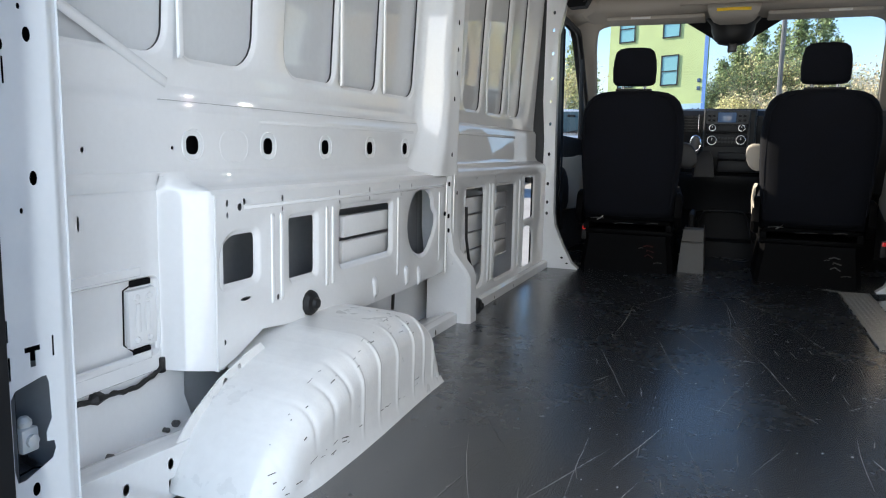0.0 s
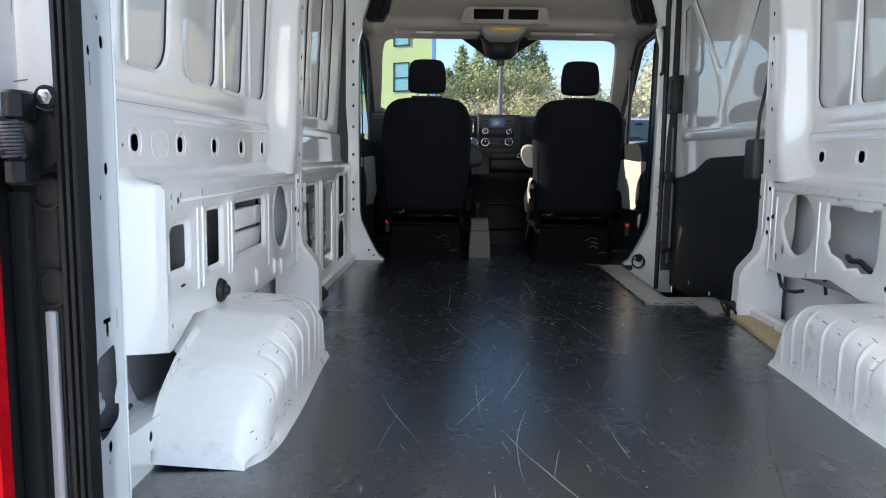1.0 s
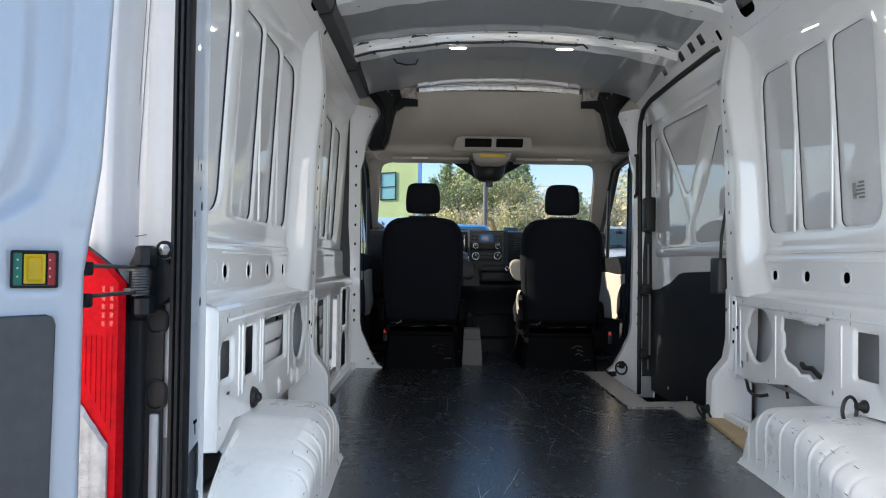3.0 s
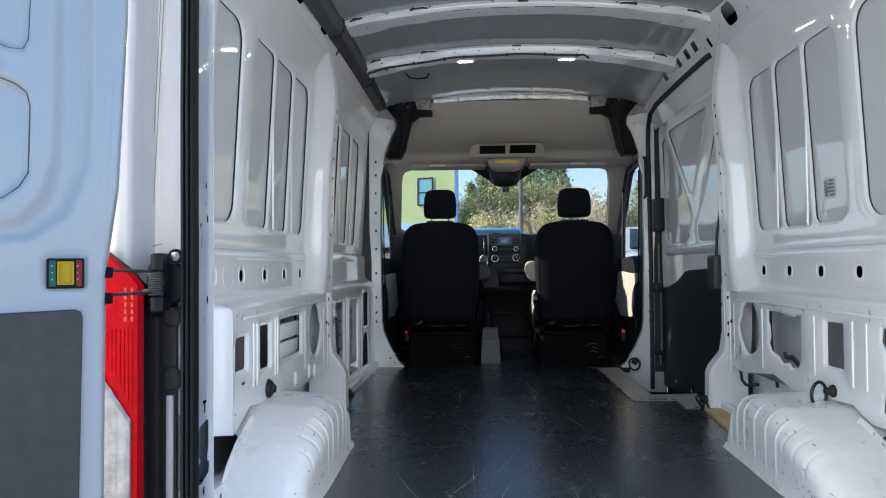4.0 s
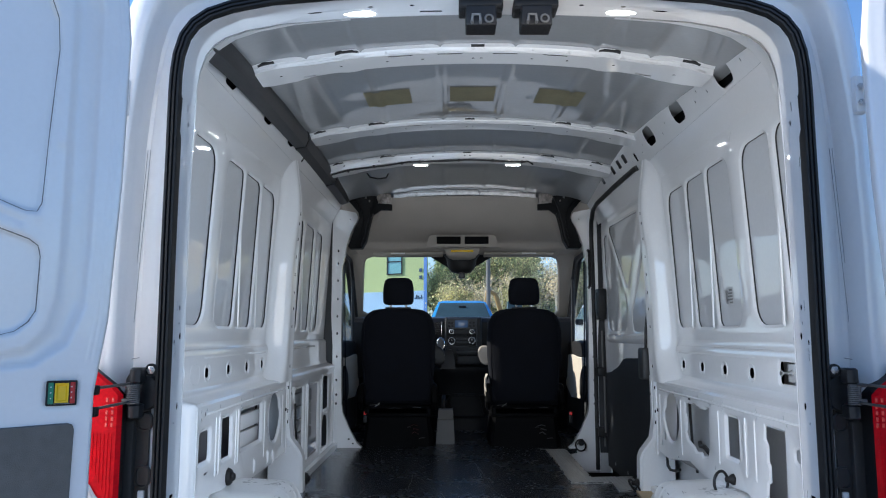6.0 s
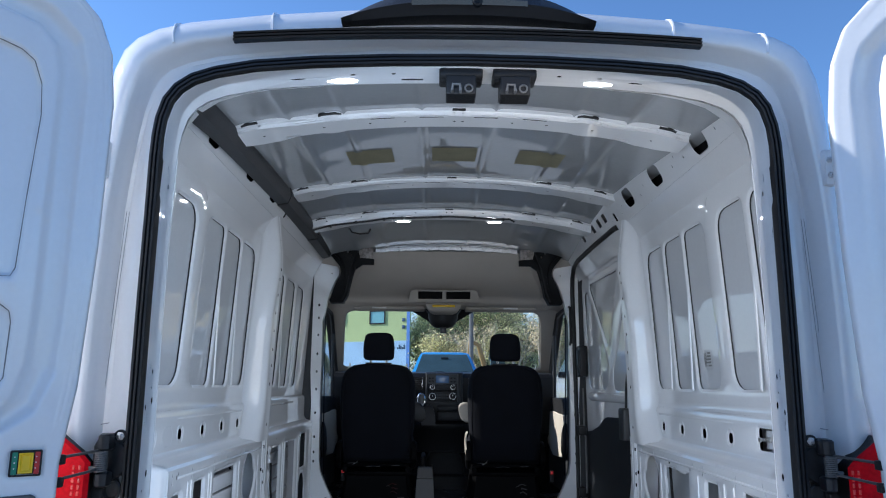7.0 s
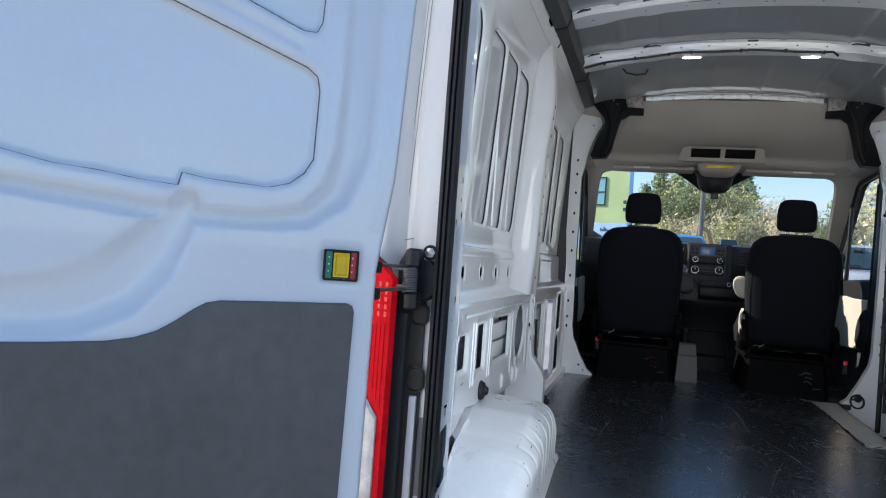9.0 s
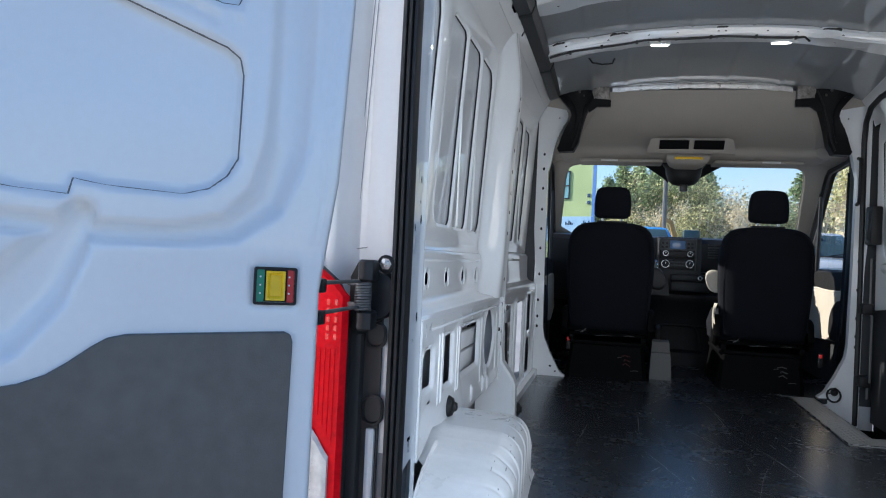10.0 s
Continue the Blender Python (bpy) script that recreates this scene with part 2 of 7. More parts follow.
def fill2d(loops):
    tmp = bmesh.new()
    edges = []
    for loop in loops:
        vs = [tmp.verts.new((u, v, 0)) for u, v in loop]
        edges += [tmp.edges.new((vs[i - 1], vs[i])) for i in range(len(vs))]
    bmesh.ops.triangle_fill(tmp, use_beauty=True, use_dissolve=False, edges=edges, normal=(0, 0, 1))
    tmp.verts.index_update()
    pts, tris = [tuple(v.co[:2]) for v in tmp.verts], [[v.index for v in f.verts] for f in tmp.faces]
    tmp.free()
    return pts, tris


def strip(bm, a, b, closed=True):
    n = len(a)
    for i in range(n if closed else n - 1):
        j = (i + 1) % n
        try:
            bm.faces.new((a[i], a[j], b[j], b[i]))
        except ValueError:
            pass


def plate(bm, outline, holes, f, depth=0.012, back=True):
    """A sheet with holes. holes: (loop, rim, drop): the sheet rolls down by drop over rim before the hole's edge."""
    outline = ccw(list(outline))
    loops, rims = [outline], []
    for h in holes:
        loop, rim, drop = h if isinstance(h, tuple) and len(h) == 3 and not isinstance(h[0][0], (int, float)) else (h, 0, 0)
        loop = ccw(list(loop))
        if rim:
            loops.append(grow(loop, rim))
            rims.append((loop, rim, drop))
        else:
            loops.append(loop)
            rims.append((loop, 0, 0))
    pts, tris = fill2d(loops)
    front = [bm.verts.new(f(u, v, 0)) for u, v in pts]
    for t in tris:
        bm.faces.new([front[i] for i in t])
    if back:
        o = [bm.verts.new(f(u, v, 0)) for u, v in outline]
        strip(bm, o, [bm.verts.new(f(u, v, -depth)) for u, v in outline])
    for loop, rim, drop in rims:
        ring = [bm.verts.new(f(u, v, 0)) for u, v in grow(loop, rim)] if rim else [bm.verts.new(f(u, v, 0)) for u, v in loop]
        if rim:
            for k in (1, 2, 3, 4):
                a = k / 4
                w = -drop * (a * a * (3 - 2 * a))
                nxt = [bm.verts.new(f(u, v, w)) for u, v in grow(loop, rim * (1 - a))]
                strip(bm, ring, nxt)
                ring = nxt
        base = [bm.verts.new(f(u, v, -drop)) for u, v in loop]
        strip(bm, base, [bm.verts.new(f(u, v, -drop - min(depth, 0.0012))) for u, v in loop])
    bmesh.ops.remove_doubles(bm, verts=bm.verts, dist=0.00005)


def sheet(bm, rows, closed=False, caps=False):
    rings = [[bm.verts.new(p) for p in row] for row in rows]
    for a, b in zip(rings, rings[1:]):
        strip(bm, a, b, closed)
    if caps:
        bm.faces.new(rings[0])
        bm.faces.new(rings[-1][::-1])


def box(bm, x0, x1, y0, y1, z0, z1, bev=0.0, m=None, seg=2):
    vs = [bm.verts.new((x, y, z)) for x in (x0, x1) for y in (y0, y1) for z in (z0, z1)]
    fs = [bm.faces.new([vs[i] for i in q]) for q in ((0, 1, 3, 2), (4, 6, 7, 5), (0, 4, 5, 1), (2, 3, 7, 6), (0, 2, 6, 4), (1, 5, 7, 3))]
    if bev:
        es = {e for fa in fs for e in fa.edges}
        got = bmesh.ops.bevel(bm, geom=list(es), offset=bev, segments=seg, profile=0.5, affect="EDGES")
        vs = list({v for v in vs if v.is_valid} | set(got["verts"]))
    if m is not None:
        bmesh.ops.transform(bm, matrix=m, verts=vs)
    return vs


def tube(bm, pts, r, n=8, caps=True, closed=False):
    pts = [Vector(p) for p in pts]
    rows, up = [], None
    for i, p in enumerate(pts):
        a = pts[i - 1] if (i or closed) else p
        b = pts[(i + 1) % len(pts)] if (i < len(pts) - 1 or closed) else p
        d = (b - a).normalized()
        if up is None:
            up = d.orthogonal().normalized()
        up = (up - d * up.dot(d)).normalized()
        side = d.cross(up)
        q = r[i] if isinstance(r, (list, tuple)) else r
        rows.append([p + up * (q * math.cos(2 * math.pi * k / n)) + side * (q * math.sin(2 * math.pi * k / n)) for k in range(n)])
    rings = [[bm.verts.new(v) for v in row] for row in rows]
    for a, b in zip(rings, rings[1:]):
        strip(bm, a, b)
    if closed:
        strip(bm, rings[-1], rings[0])
    elif caps:
        bm.faces.new(rings[0][::-1])
        bm.faces.new(rings[-1])


def lathe(bm, profile, m, n=16):
    """profile: (radius, height) pairs, turned about z, then moved by m."""
    rows = [[m @ Vector((r * math.cos(2 * math.pi * k / n), r * math.sin(2 * math.pi * k / n), h)) for k in range(n)] for r, h in profile]
    rings = [[bm.verts.new(v) for v in row] for row in rows]
    for a, b in zip(rings, rings[1:]):
        strip(bm, a, b)
    bm.faces.new(rings[0][::-1])
    bm.faces.new(rings[-1])


def smooth(a, b, x):
    t = min(1.0, max(0.0, (x - a) / (b - a)))
    return t * t * (3 - 2 * t)


def lerp(pts, x):
    for (a, p), (b, q) in zip(pts, pts[1:]):
        if x <= b:
            return p + (q - p) * max(0.0, (x - a) / (b - a))
    return pts[-1][1]


def frange(a, b, n):
    return [a + (b - a) * i / n for i in range(n + 1)]


# ---------------------------------------------------------------- van body: sizes
def xf(z):
    """Half width of the upper inner frame."""
    return 0.985 - (z - 0.75) * 0.057


PANELS = [(0.17, 0.465), (0.515, 0.745), (0.87, 1.10), (1.135, 1.36), (1.395, 1.635)]
PANEL_R = [(0.03, 0.05, 0.05, 0.03), (0.03, 0.07, 0.07, 0.03), (0.06, 0.03, 0.03, 0.06), (0.025, 0.03, 0.04, 0.025), (0.03, 0.05, 0.06, 0.03)]
BAY2 = [(2.13, 2.34), (2.42, 2.67), (2.75, 2.97)]


def dots(cols, z, r=0.006):
    return [disc(y, z, r * 0.8, r * 1.3, 8) for y in cols]


def flat(s, x):
    return lambda y, z, w: (s * (x - w), y, z)


def upper(s):
    return lambda y, z, w: (s * (xf(z) - w), y, z)


def bead(bm, s, x, y0, z0, y1, z1, r=0.008, k=0.6):
    """A rounded bead pressed out of a side wall."""
    a, b = Vector((y0, z0)), Vector((y1, z1))
    d = (b - a).normalized()
    nrm = Vector((-d.y, d.x))
    rows = []
    for i in range(5):
        ang = math.pi * i / 4
        off, h = r * math.cos(ang), r * k * math.sin(ang)
        rows.append([(s * (x - h * e - (0 if 0 < i < 4 else -0.001)), (q + nrm * off).x, (q + nrm * off).y) for q, e in ((a, 0), (a + d * r, 1), (b - d * r, 1), (b, 0))])
    sheet(bm, rows)


def side_wall(s):
    west = s < 0
    tag = "west" if west else "east"
    y_end = 3.30 if west else 1.86
    root = thing("wall_" + tag, "white painted sheet metal cargo side with pressed ribs and open cavities", "van side", (s * 0.95, 1.5, 0), kind="structure")
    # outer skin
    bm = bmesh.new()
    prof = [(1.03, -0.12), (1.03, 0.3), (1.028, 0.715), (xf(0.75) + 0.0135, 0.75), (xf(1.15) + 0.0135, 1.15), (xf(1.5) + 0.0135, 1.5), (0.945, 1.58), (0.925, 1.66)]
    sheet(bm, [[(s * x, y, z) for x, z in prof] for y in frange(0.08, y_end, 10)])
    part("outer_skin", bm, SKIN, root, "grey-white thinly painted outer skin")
    # upper rear frame with openings
    bm = bmesh.new()
    wins = [rr(a, b, 0.805, 1.445, r) for (a, b), r in zip(PANELS, PANEL_R)]
    holes = [(w, 0.012, 0.006) for w in wins]
    holes += [disc(0.815, 1.50, 0.004, 0.015, 8), disc(0.80, 1.515, 0.004, 0.008, 8)]
    plate(bm, [(0.06, 0.748), (1.70, 0.748), (1.70, 1.56), (0.06, 1.56)], holes, upper(s), 0.02, back=False)
    sheet(bm, [[(s * x, y, z) for x, z in ((xf(0.748), 0.748), (xf(0.748) - 0.0004, 0.740), (0.9838, 0.733), (0.9815, 0.727), (0.9788, 0.722), (0.9755, 0.716), (0.9735, 0.709), (0.972, 0.700))] for y in frange(0.06, 1.70, 12)])
    bead(bm, s, xf(0.83) + 0.001, 0.10, 0.915, 0.47, 0.752, 0.010, 0.28)
    for y in (0.49, 1.1175, 1.3775):
        bead(bm, s, xf(1.12), y, 0.80, y, 1.46, 0.008, 0.6)
    part("upper_frame", bm, WHITE, root)
    # mastic bead whose black also paints the shade of the panel gap
    for w in wins:
        bm = bmesh.new()
        tube(bm, [upper(s)(y, z, -0.0102) for y, z in grow(w, 0.0026)], 0.0031, 5, closed=True)
        part("panel_joint", bm, RUBBER, root, "black mastic bead behind the panel edge, also standing in for the gap's shade")
    # belt with its row of oval holes, and the shelf under it
    bm = bmesh.new()
    ovals = [(rr(y - 0.0185, y + 0.0185, 0.6175, 0.6545, 0.014), 0.008, 0.001) for y in (0.528, 0.785, 1.043, 1.301, 1.553)]
    if not west:
        ovals = [o for o in ovals[1:]] + [(rr(0.41, 0.565, 0.613, 0.684, 0.012), 0.01, 0.006)]
    plate(bm, [(0.06, 0.585), (1.70, 0.585), (1.70, 0.700), (0.06, 0.700)], ovals + [disc(0.47, 0.63, 0.004, 0.004, 8), disc(0.259, 0.625, 0.004, 0.005, 8)] * west, flat(s, 0.972), 0.02, back=False)
    y0 = 0.50 if west else 0.06
    sheet(bm, [[(s * x, y, z) for x, z in ((0.972, 0.586), (0.968, 0.574), (0.955, 0.563), (0.925, 0.556), (0.910, 0.550), (0.905, 0.540))] for y in (y0, 1.76)])
    bead(bm, s, 0.9725, 0.75, 0.690, 1.62, 0.690, 0.005, 0.35)
    if west:
        tube(bm, [flat(s, 0.972)(y, z, -0.001) for y, z in rr(0.612, 0.708, 0.602, 0.668, 0.03)], 0.0018, 6, closed=True)
    for o in ovals[:5 if west else 4]:
        tube(bm, [flat(s, 0.972)(y, z, 0.0005) for y, z in grow(o[0], 0.012)], 0.0014, 6, closed=True)
    part("belt_panel", bm, WHITE, root)
    # lower inner panel with windows
    bm = bmesh.new()
    circle = []
    for i in range(36):
        a = 2 * math.pi * i / 36
        k = 1 - (0.10 * (math.sin(5 * a) > 0) + 0.08) * (0.3 < (a % (2 * math.pi)) < 0.9 or 5.0 < a < 6.0)
        circle.append((1.555 + 0.112 * k * math.cos(a), 0.398 + 0.106 * math.sin(a)))
    if west:
        holes = [(rr(0.53, 0.643, 0.357, 0.455, (0.008, 0.012, 0.012, 0.05)), 0.016, 0.010),
                 (rr(0.776, 0.885, 0.332, 0.473, 0.008), 0.014, 0.010),
                 (rr(1.01, 1.313, 0.332, 0.477, 0.012), 0.016, 0.010), (circle, 0.014, 0.008)]
        outline = [(0.508, 0.185), (0.565, 0.20), (0.66, 0.24), (1.10, 0.195), (1.45, 0.196), (1.78, 0.206), (1.78, 0.54), (0.508, 0.54)]
        holes += dots((0.545, 0.60, 0.74, 1.0, 1.17, 1.37, 1.46), 0.522) + dots((0.545, 0.74, 1.0, 1.17, 1.38), 0.498, 0.005)
        holes += [disc(0.585, 0.512, 0.008, 0.008, 10), disc(0.72, 0.30, 0.006, 0.007, 8), disc(0.60, 0.318, 0.018, 0.004, 8), disc(0.53, 0.24, 0.005, 0.006, 8), disc(1.70, 0.33, 0.005, 0.012, 8)]
    else:
        jag = [(1.056, 0.48), (1.10, 0.482), (1.11, 0.474), (1.20, 0.474), (1.21, 0.482), (1.345, 0.482), (1.35, 0.44), (1.335, 0.425), (1.33, 0.38), (1.345, 0.36), (1.32, 0.33), (1.25, 0.315),
               (1.22, 0.295), (1.16, 0.305), (1.14, 0.29), (1.08, 0.30), (1.06, 0.34)]
        dark = [(0.40, 0.478), (0.54, 0.482), (0.545, 0.44), (0.525, 0.42), (0.527, 0.37), (0.515, 0.36), (0.515, 0.31), (0.535, 0.30), (0.545, 0.25), (0.52, 0.235), (0.50, 0.252), (0.43, 0.248), (0.425, 0.225), (0.405, 0.225)]
        holes = [(circle, 0.014, 0.008), (jag, 0.010, 0.007), (rr(0.765, 0.877, 0.335, 0.476, 0.008), 0.014, 0.010), (dark, 0.008, 0.006),
                 (rr(0.26, 0.34, 0.40, 0.44, 0.015), 0.008, 0.006), (rr(0.25, 0.34, 0.24, 0.275, 0.012), 0.008, 0.006)]
        outline = [(0.06, 0.215), (0.60, 0.205), (0.70, 0.24), (1.12, 0.215), (1.30, 0.245), (1.60, 0.205), (1.80, 0.22), (1.80, 0.54), (0.06, 0.54)]
        holes += [rr(1.27, 1.295, 0.498, 0.512, 0.002, 1), rr(1.02, 1.045, 0.496, 0.510, 0.002, 1), disc(1.70, 0.265, 0.010, 0.016, 8), rr(1.742, 1.756, 0.30, 0.33, 0.003, 1), disc(1.735, 0.42, 0.006, 0.012, 8), disc(1.0, 0.27, 0.006, 0.009, 8), disc(1.46, 0.235, 0.006, 0.008, 8), disc(0.95, 0.30, 0.006, 0.009, 8)]
        holes += dots((0.40, 0.60, 0.90, 1.0, 1.17, 1.36, 1.5, 1.70), 0.522) + dots((0.38, 0.60, 0.90, 1.17), 0.498, 0.005) + [disc(1.65, 0.30, 0.012, 0.02, 10)]
    plate(bm, outline, holes, flat(s, 0.905), 0.03)
    bead(bm, s, 0.905, 0.60 if west else 0.2, 0.510, 1.74, 0.510, 0.005, 0.7)
    for y in ((0.70, 0.735, 0.935, 0.965, 1.36, 1.70) if west else (0.62, 0.70, 0.95, 1.40, 1.72)):
        bead(bm, s, 0.905, y, 0.29 if y < 1.2 else 0.25, y, 0.49, 0.007, 0.6)
    for y, z in ((1.20, 0.27), (1.42, 0.27), (1.52, 0.255)) if west else ():
        bead(bm, s, 0.905, y, z, y + 0.01, z - 0.06, 0.012, 0.8)
    part("lower_panel", bm, WHITE, root)
    # inner pieces seen through the windows
    if west:
        bm = bmesh.new()
        box(bm, -0.95, -0.925, 1.06, 1.42, 0.395, 0.455, 0.006)
        box(bm, -0.955, -0.93, 1.06, 1.42, 0.315, 0.385, 0.008)
        part("cavity_brace", bm, WHITE, root)
    # added dark sheets: painted shade behind the belt and rail holes
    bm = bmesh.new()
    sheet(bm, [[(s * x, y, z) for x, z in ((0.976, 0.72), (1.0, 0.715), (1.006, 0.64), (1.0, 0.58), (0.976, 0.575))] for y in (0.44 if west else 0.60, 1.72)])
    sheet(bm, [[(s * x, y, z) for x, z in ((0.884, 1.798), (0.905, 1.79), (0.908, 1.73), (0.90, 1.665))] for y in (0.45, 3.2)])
    part("cavity_shade_sheet", bm, HOLE_SHADE, root, "near-black sheet standing in for the shade behind the rail holes")
    # added liner behind the windows; cavity shade put into the west one's grey
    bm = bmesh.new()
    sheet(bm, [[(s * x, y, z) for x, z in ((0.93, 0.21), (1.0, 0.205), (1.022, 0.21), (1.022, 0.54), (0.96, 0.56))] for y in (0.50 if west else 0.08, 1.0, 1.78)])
    part("cavity_liner", bm, DIM_GREY if west else SKIN, root, "inner skin liner, darker grey on the west standing in for cavity shade")
    # sill rail along the floor
    bm = bmesh.new()
    rail = [(0.03, -0.03), (y_end - 0.02, -0.03), (y_end - 0.02, 0.035), (1.15, 0.035), (0.50, 0.085), (0.03, 0.118)]
    plate(bm, rail, [disc(y, z, 0.008, 0.011, 8) for y, z in ((0.14, 0.05), (0.231, 0.063), (0.336, 0.066), (1.5, 0.012), (1.62, 0.012), (2.3, 0.012), (2.6, 0.012))] + [rr(0.330, 0.352, 0.012, 0.038, 0.004)], flat(s, 0.878), 0.05)
    sheet(bm, [[(s * 0.878, y, h), (s * 0.90, y, h + 0.006), (s * 1.028, y, h - 0.04)] for y, h in ((0.03, 0.118), (0.50, 0.085), (1.15, 0.035), (y_end, 0.035))])
    part("sill_rail", bm, WHITE, root)
    # rear corner: flat wall, pocket and rolled box end
    if west:
        bm = bmesh.new()
        pocket = (rr(0.05, 0.437, 0.236, 0.382, 0.010), 0.006, 0.014)
        plate(bm, [(0.03, 0.20), (0.49, 0.20), (0.49, 0.60), (0.03, 0.60)], [pocket, disc(0.262, 0.50, 0.003, 0.014, 8)], flat(s, 0.992), 0.016)
        bead(bm, s, 0.9925, 0.05, 0.40, 0.40, 0.40, 0.010, 0.5)
        sheet(bm, [[(s * x, y, z) for x, z in ((0.972, 0.586), (0.985, 0.57), (0.990, 0.55))] for y in (0.03, 0.46)])
        plan = [(1.0, 0.438), (0.990, 0.448), (0.972, 0.456), (0.950, 0.468), (0.926, 0.484), (0.913, 0.498), (0.907, 0.511), (0.9065, 0.53)]
        rows = [[(s * x, y, 0.185 + 0.012 * (1 - i / 7)) for i, (x, y) in enumerate(plan)]]
        rows += [[(s * x, y, z) for x, y in plan] for z in (0.23, 0.40, 0.515)]
        rows += [[(s * (x + k * (0.975 - x)), y, z) for x, y in plan] for z, k in ((0.538, 0.0), (0.548, 0.071), (0.5545, 0.286), (0.5615, 0.714), (0.573, 0.9), (0.585, 0.957), (0.592, 1.0))]
        sheet(bm, rows)
        bead(bm, s, 0.992, 0.05, 0.235, 0.42, 0.235, 0.008, 0.7)
        sheet(bm, [[(s * 1.008, y, z) for z in (0.225, 0.392)] for y in (0.04, 0.46)])
        sheet(bm, [[(s * x, y, z) for x, z in ((0.993, 0.20), (1.002, 0.195), (1.004, 0.12), (0.985, 0.075), (0.95, 0.06))] for y in (0.05, 0.30, 0.52)])
        part("corner_panel", bm, WHITE, root)
        for y, z in ((0.298, 0.073), (0.439, 0.072), (0.468, 0.077)):
            bm = bmesh.new()
            lathe(bm, [(0.009, -0.002), (0.008, 0.003), (0.005, 0.004), (0.005, 0.010), (0.002, 0.011)], pose(-0.983, y, z, 0, 60, 0), 6)
            part("wall_bolt", bm, BOLT, root, "dull steel bolt head")
        # slots drawn as near-black blocks, their shade put into the colour
        bm = bmesh.new()
        for y0, y1, z0, z1 in ((0.384, 0.436, 0.369, 0.382), (0.388, 0.432, 0.236, 0.249)):
            box(bm, -1.012, -1.003, y0, y1, z0, z1, 0.003)
        tube(bm, [(-1.0065, 0.384, 0.372), (-1.0065, 0.368, 0.366), (-1.0065, 0.366, 0.262), (-1.0065, 0.388, 0.245)], 0.0016, 5)
        part("pocket_slot_shade", bm, HOLE_SHADE, root, "near-black blocks standing in for the shaded slots beside the pocket bracket")
        bm = bmesh.new()
        box(bm, -1.012, -0.9965, 0.371, 0.446, 0.253, 0.365, 0.005)
        for y, z in ((0.390, 0.350), (0.422, 0.350), (0.390, 0.268), (0.422, 0.268)):
            lathe(bm, [(0.007, 0), (0.006, 0.004), (0.002, 0.006)], pose(-0.9965, y, z, 0, 90, 0), 8)
        for y in (0.394, 0.418):
            box(bm, -1.0, -0.9945, y - 0.006, y + 0.006, 0.282, 0.338, 0.002)
        part("pocket_bracket", bm, WHITE, root)
        bm = bmesh.new()
        pts = [(-0.9915, y, lerp([(0.05, 0.190), (0.24, 0.189), (0.30, 0.187), (0.37, 0.180), (0.41, 0.188), (0.442, 0.200)], y) + 0.0016 * math.sin(y * 160)) for y in frange(0.05, 0.442, 36)]
        tube(bm, pts, [0.0035 + 0.0022 * abs(math.sin(i * 1.7)) + (0.007 if i in (21, 22) else 0) for i in range(37)], 7)
        box(bm, -1.0, -0.986, 0.438, 0.452, 0.190, 0.222, 0.003)
        part("sealant_line", bm, RUBBER, root, "lumpy black sealant bead")
    # cant rail
    bm = bmesh.new()
    y1 = 3.25
    sheet(bm, [[(s * x, y, z) for x, z in ((xf(1.54), 1.54), (0.930, 1.575), (0.912, 1.61), (0.8955, 1.637))] for y in (0.15, 1.2, 2.2, y1)])
    holes = [(rr(y - 0.062, y + 0.062, z - 0.040, z + 0.040, 0.032), 0.006, 0.001) for y, z in ((0.655, 1.690), (1.15, 1.705), (1.565, 1.716))]
    holes += [rr(y, y + 0.06, 1.700, 1.745, 0.006) for y in (2.02, 2.15, 2.30, 2.58)] + [rr(1.86, 1.89, 1.668, 1.710, 0.004)] + dots((0.34, 0.50, 0.82, 0.95, 1.40, 1.75, 1.95), 1.684, 0.005) + dots((0.42, 0.90, 1.32, 1.70), 1.710, 0.005)
    plate(bm, [(0.26, 1.637), (y1, 1.637), (y1, 1.71), (2.4, 1.775), (1.8, 1.805), (1.2, 1.78), (0.60, 1.745), (0.26, 1.71)], holes, lambda y, z, w: (s * (0.882 - 0.55 * (z - 1.66) - 0.85 * w), y, z - 0.48 * w), 0.02)
    part("cant_rail", bm, WHITE, root)
    # middle pillar: rolled post, and its foot
    bm = bmesh.new()
    rows = []
    for z in frange(0.545, 1.66, 24):
        ya = lerp([(0.545, 1.53), (0.575, 1.57), (0.60, 1.595), (0.64, 1.629), (0.69, 1.652), (0.74, 1.660), (1.05, 1.662), (1.17, 1.676), (1.36, 1.70), (1.66, 1.715)], z)
        yb = lerp([(0.545, 1.68), (0.60, 1.70), (0.69, 1.718), (0.80, 1.722), (1.05, 1.722), (1.17, 1.728), (1.36, 1.770), (1.66, 1.785)], z)
        xo = lerp([(0.545, 0.9724), (0.700, 0.9724), (0.716, 0.976), (0.727, 0.982), (0.748, xf(0.748) + 0.0004), (1.54, xf(1.54) + 0.0004)], z) if z < 1.54 else lerp([(1.54, xf(1.54) + 0.004), (1.575, 0.934), (1.61, 0.916), (1.64, 0.899), (1.662, 0.886)], z)
        xi = lerp([(0.545, 0.893), (0.80, 0.886), (1.0, 0.881), (1.15, 0.875), (1.39, 0.858), (1.48, 0.862), (1.60, 0.879), (1.662, 0.8855)], z)
        sec = [(xo + (xi - xo) * k, ya + (yb - ya) * t) for t, k in ((-0.35, -0.001), (-0.15, 0.0), (0, 0.02), (0.10, 0.055), (0.20, 0.125), (0.34, 0.27), (0.5, 0.47), (0.66, 0.69), (0.80, 0.86), (0.92, 0.95), (1.08, 0.99), (1.3, 1))]
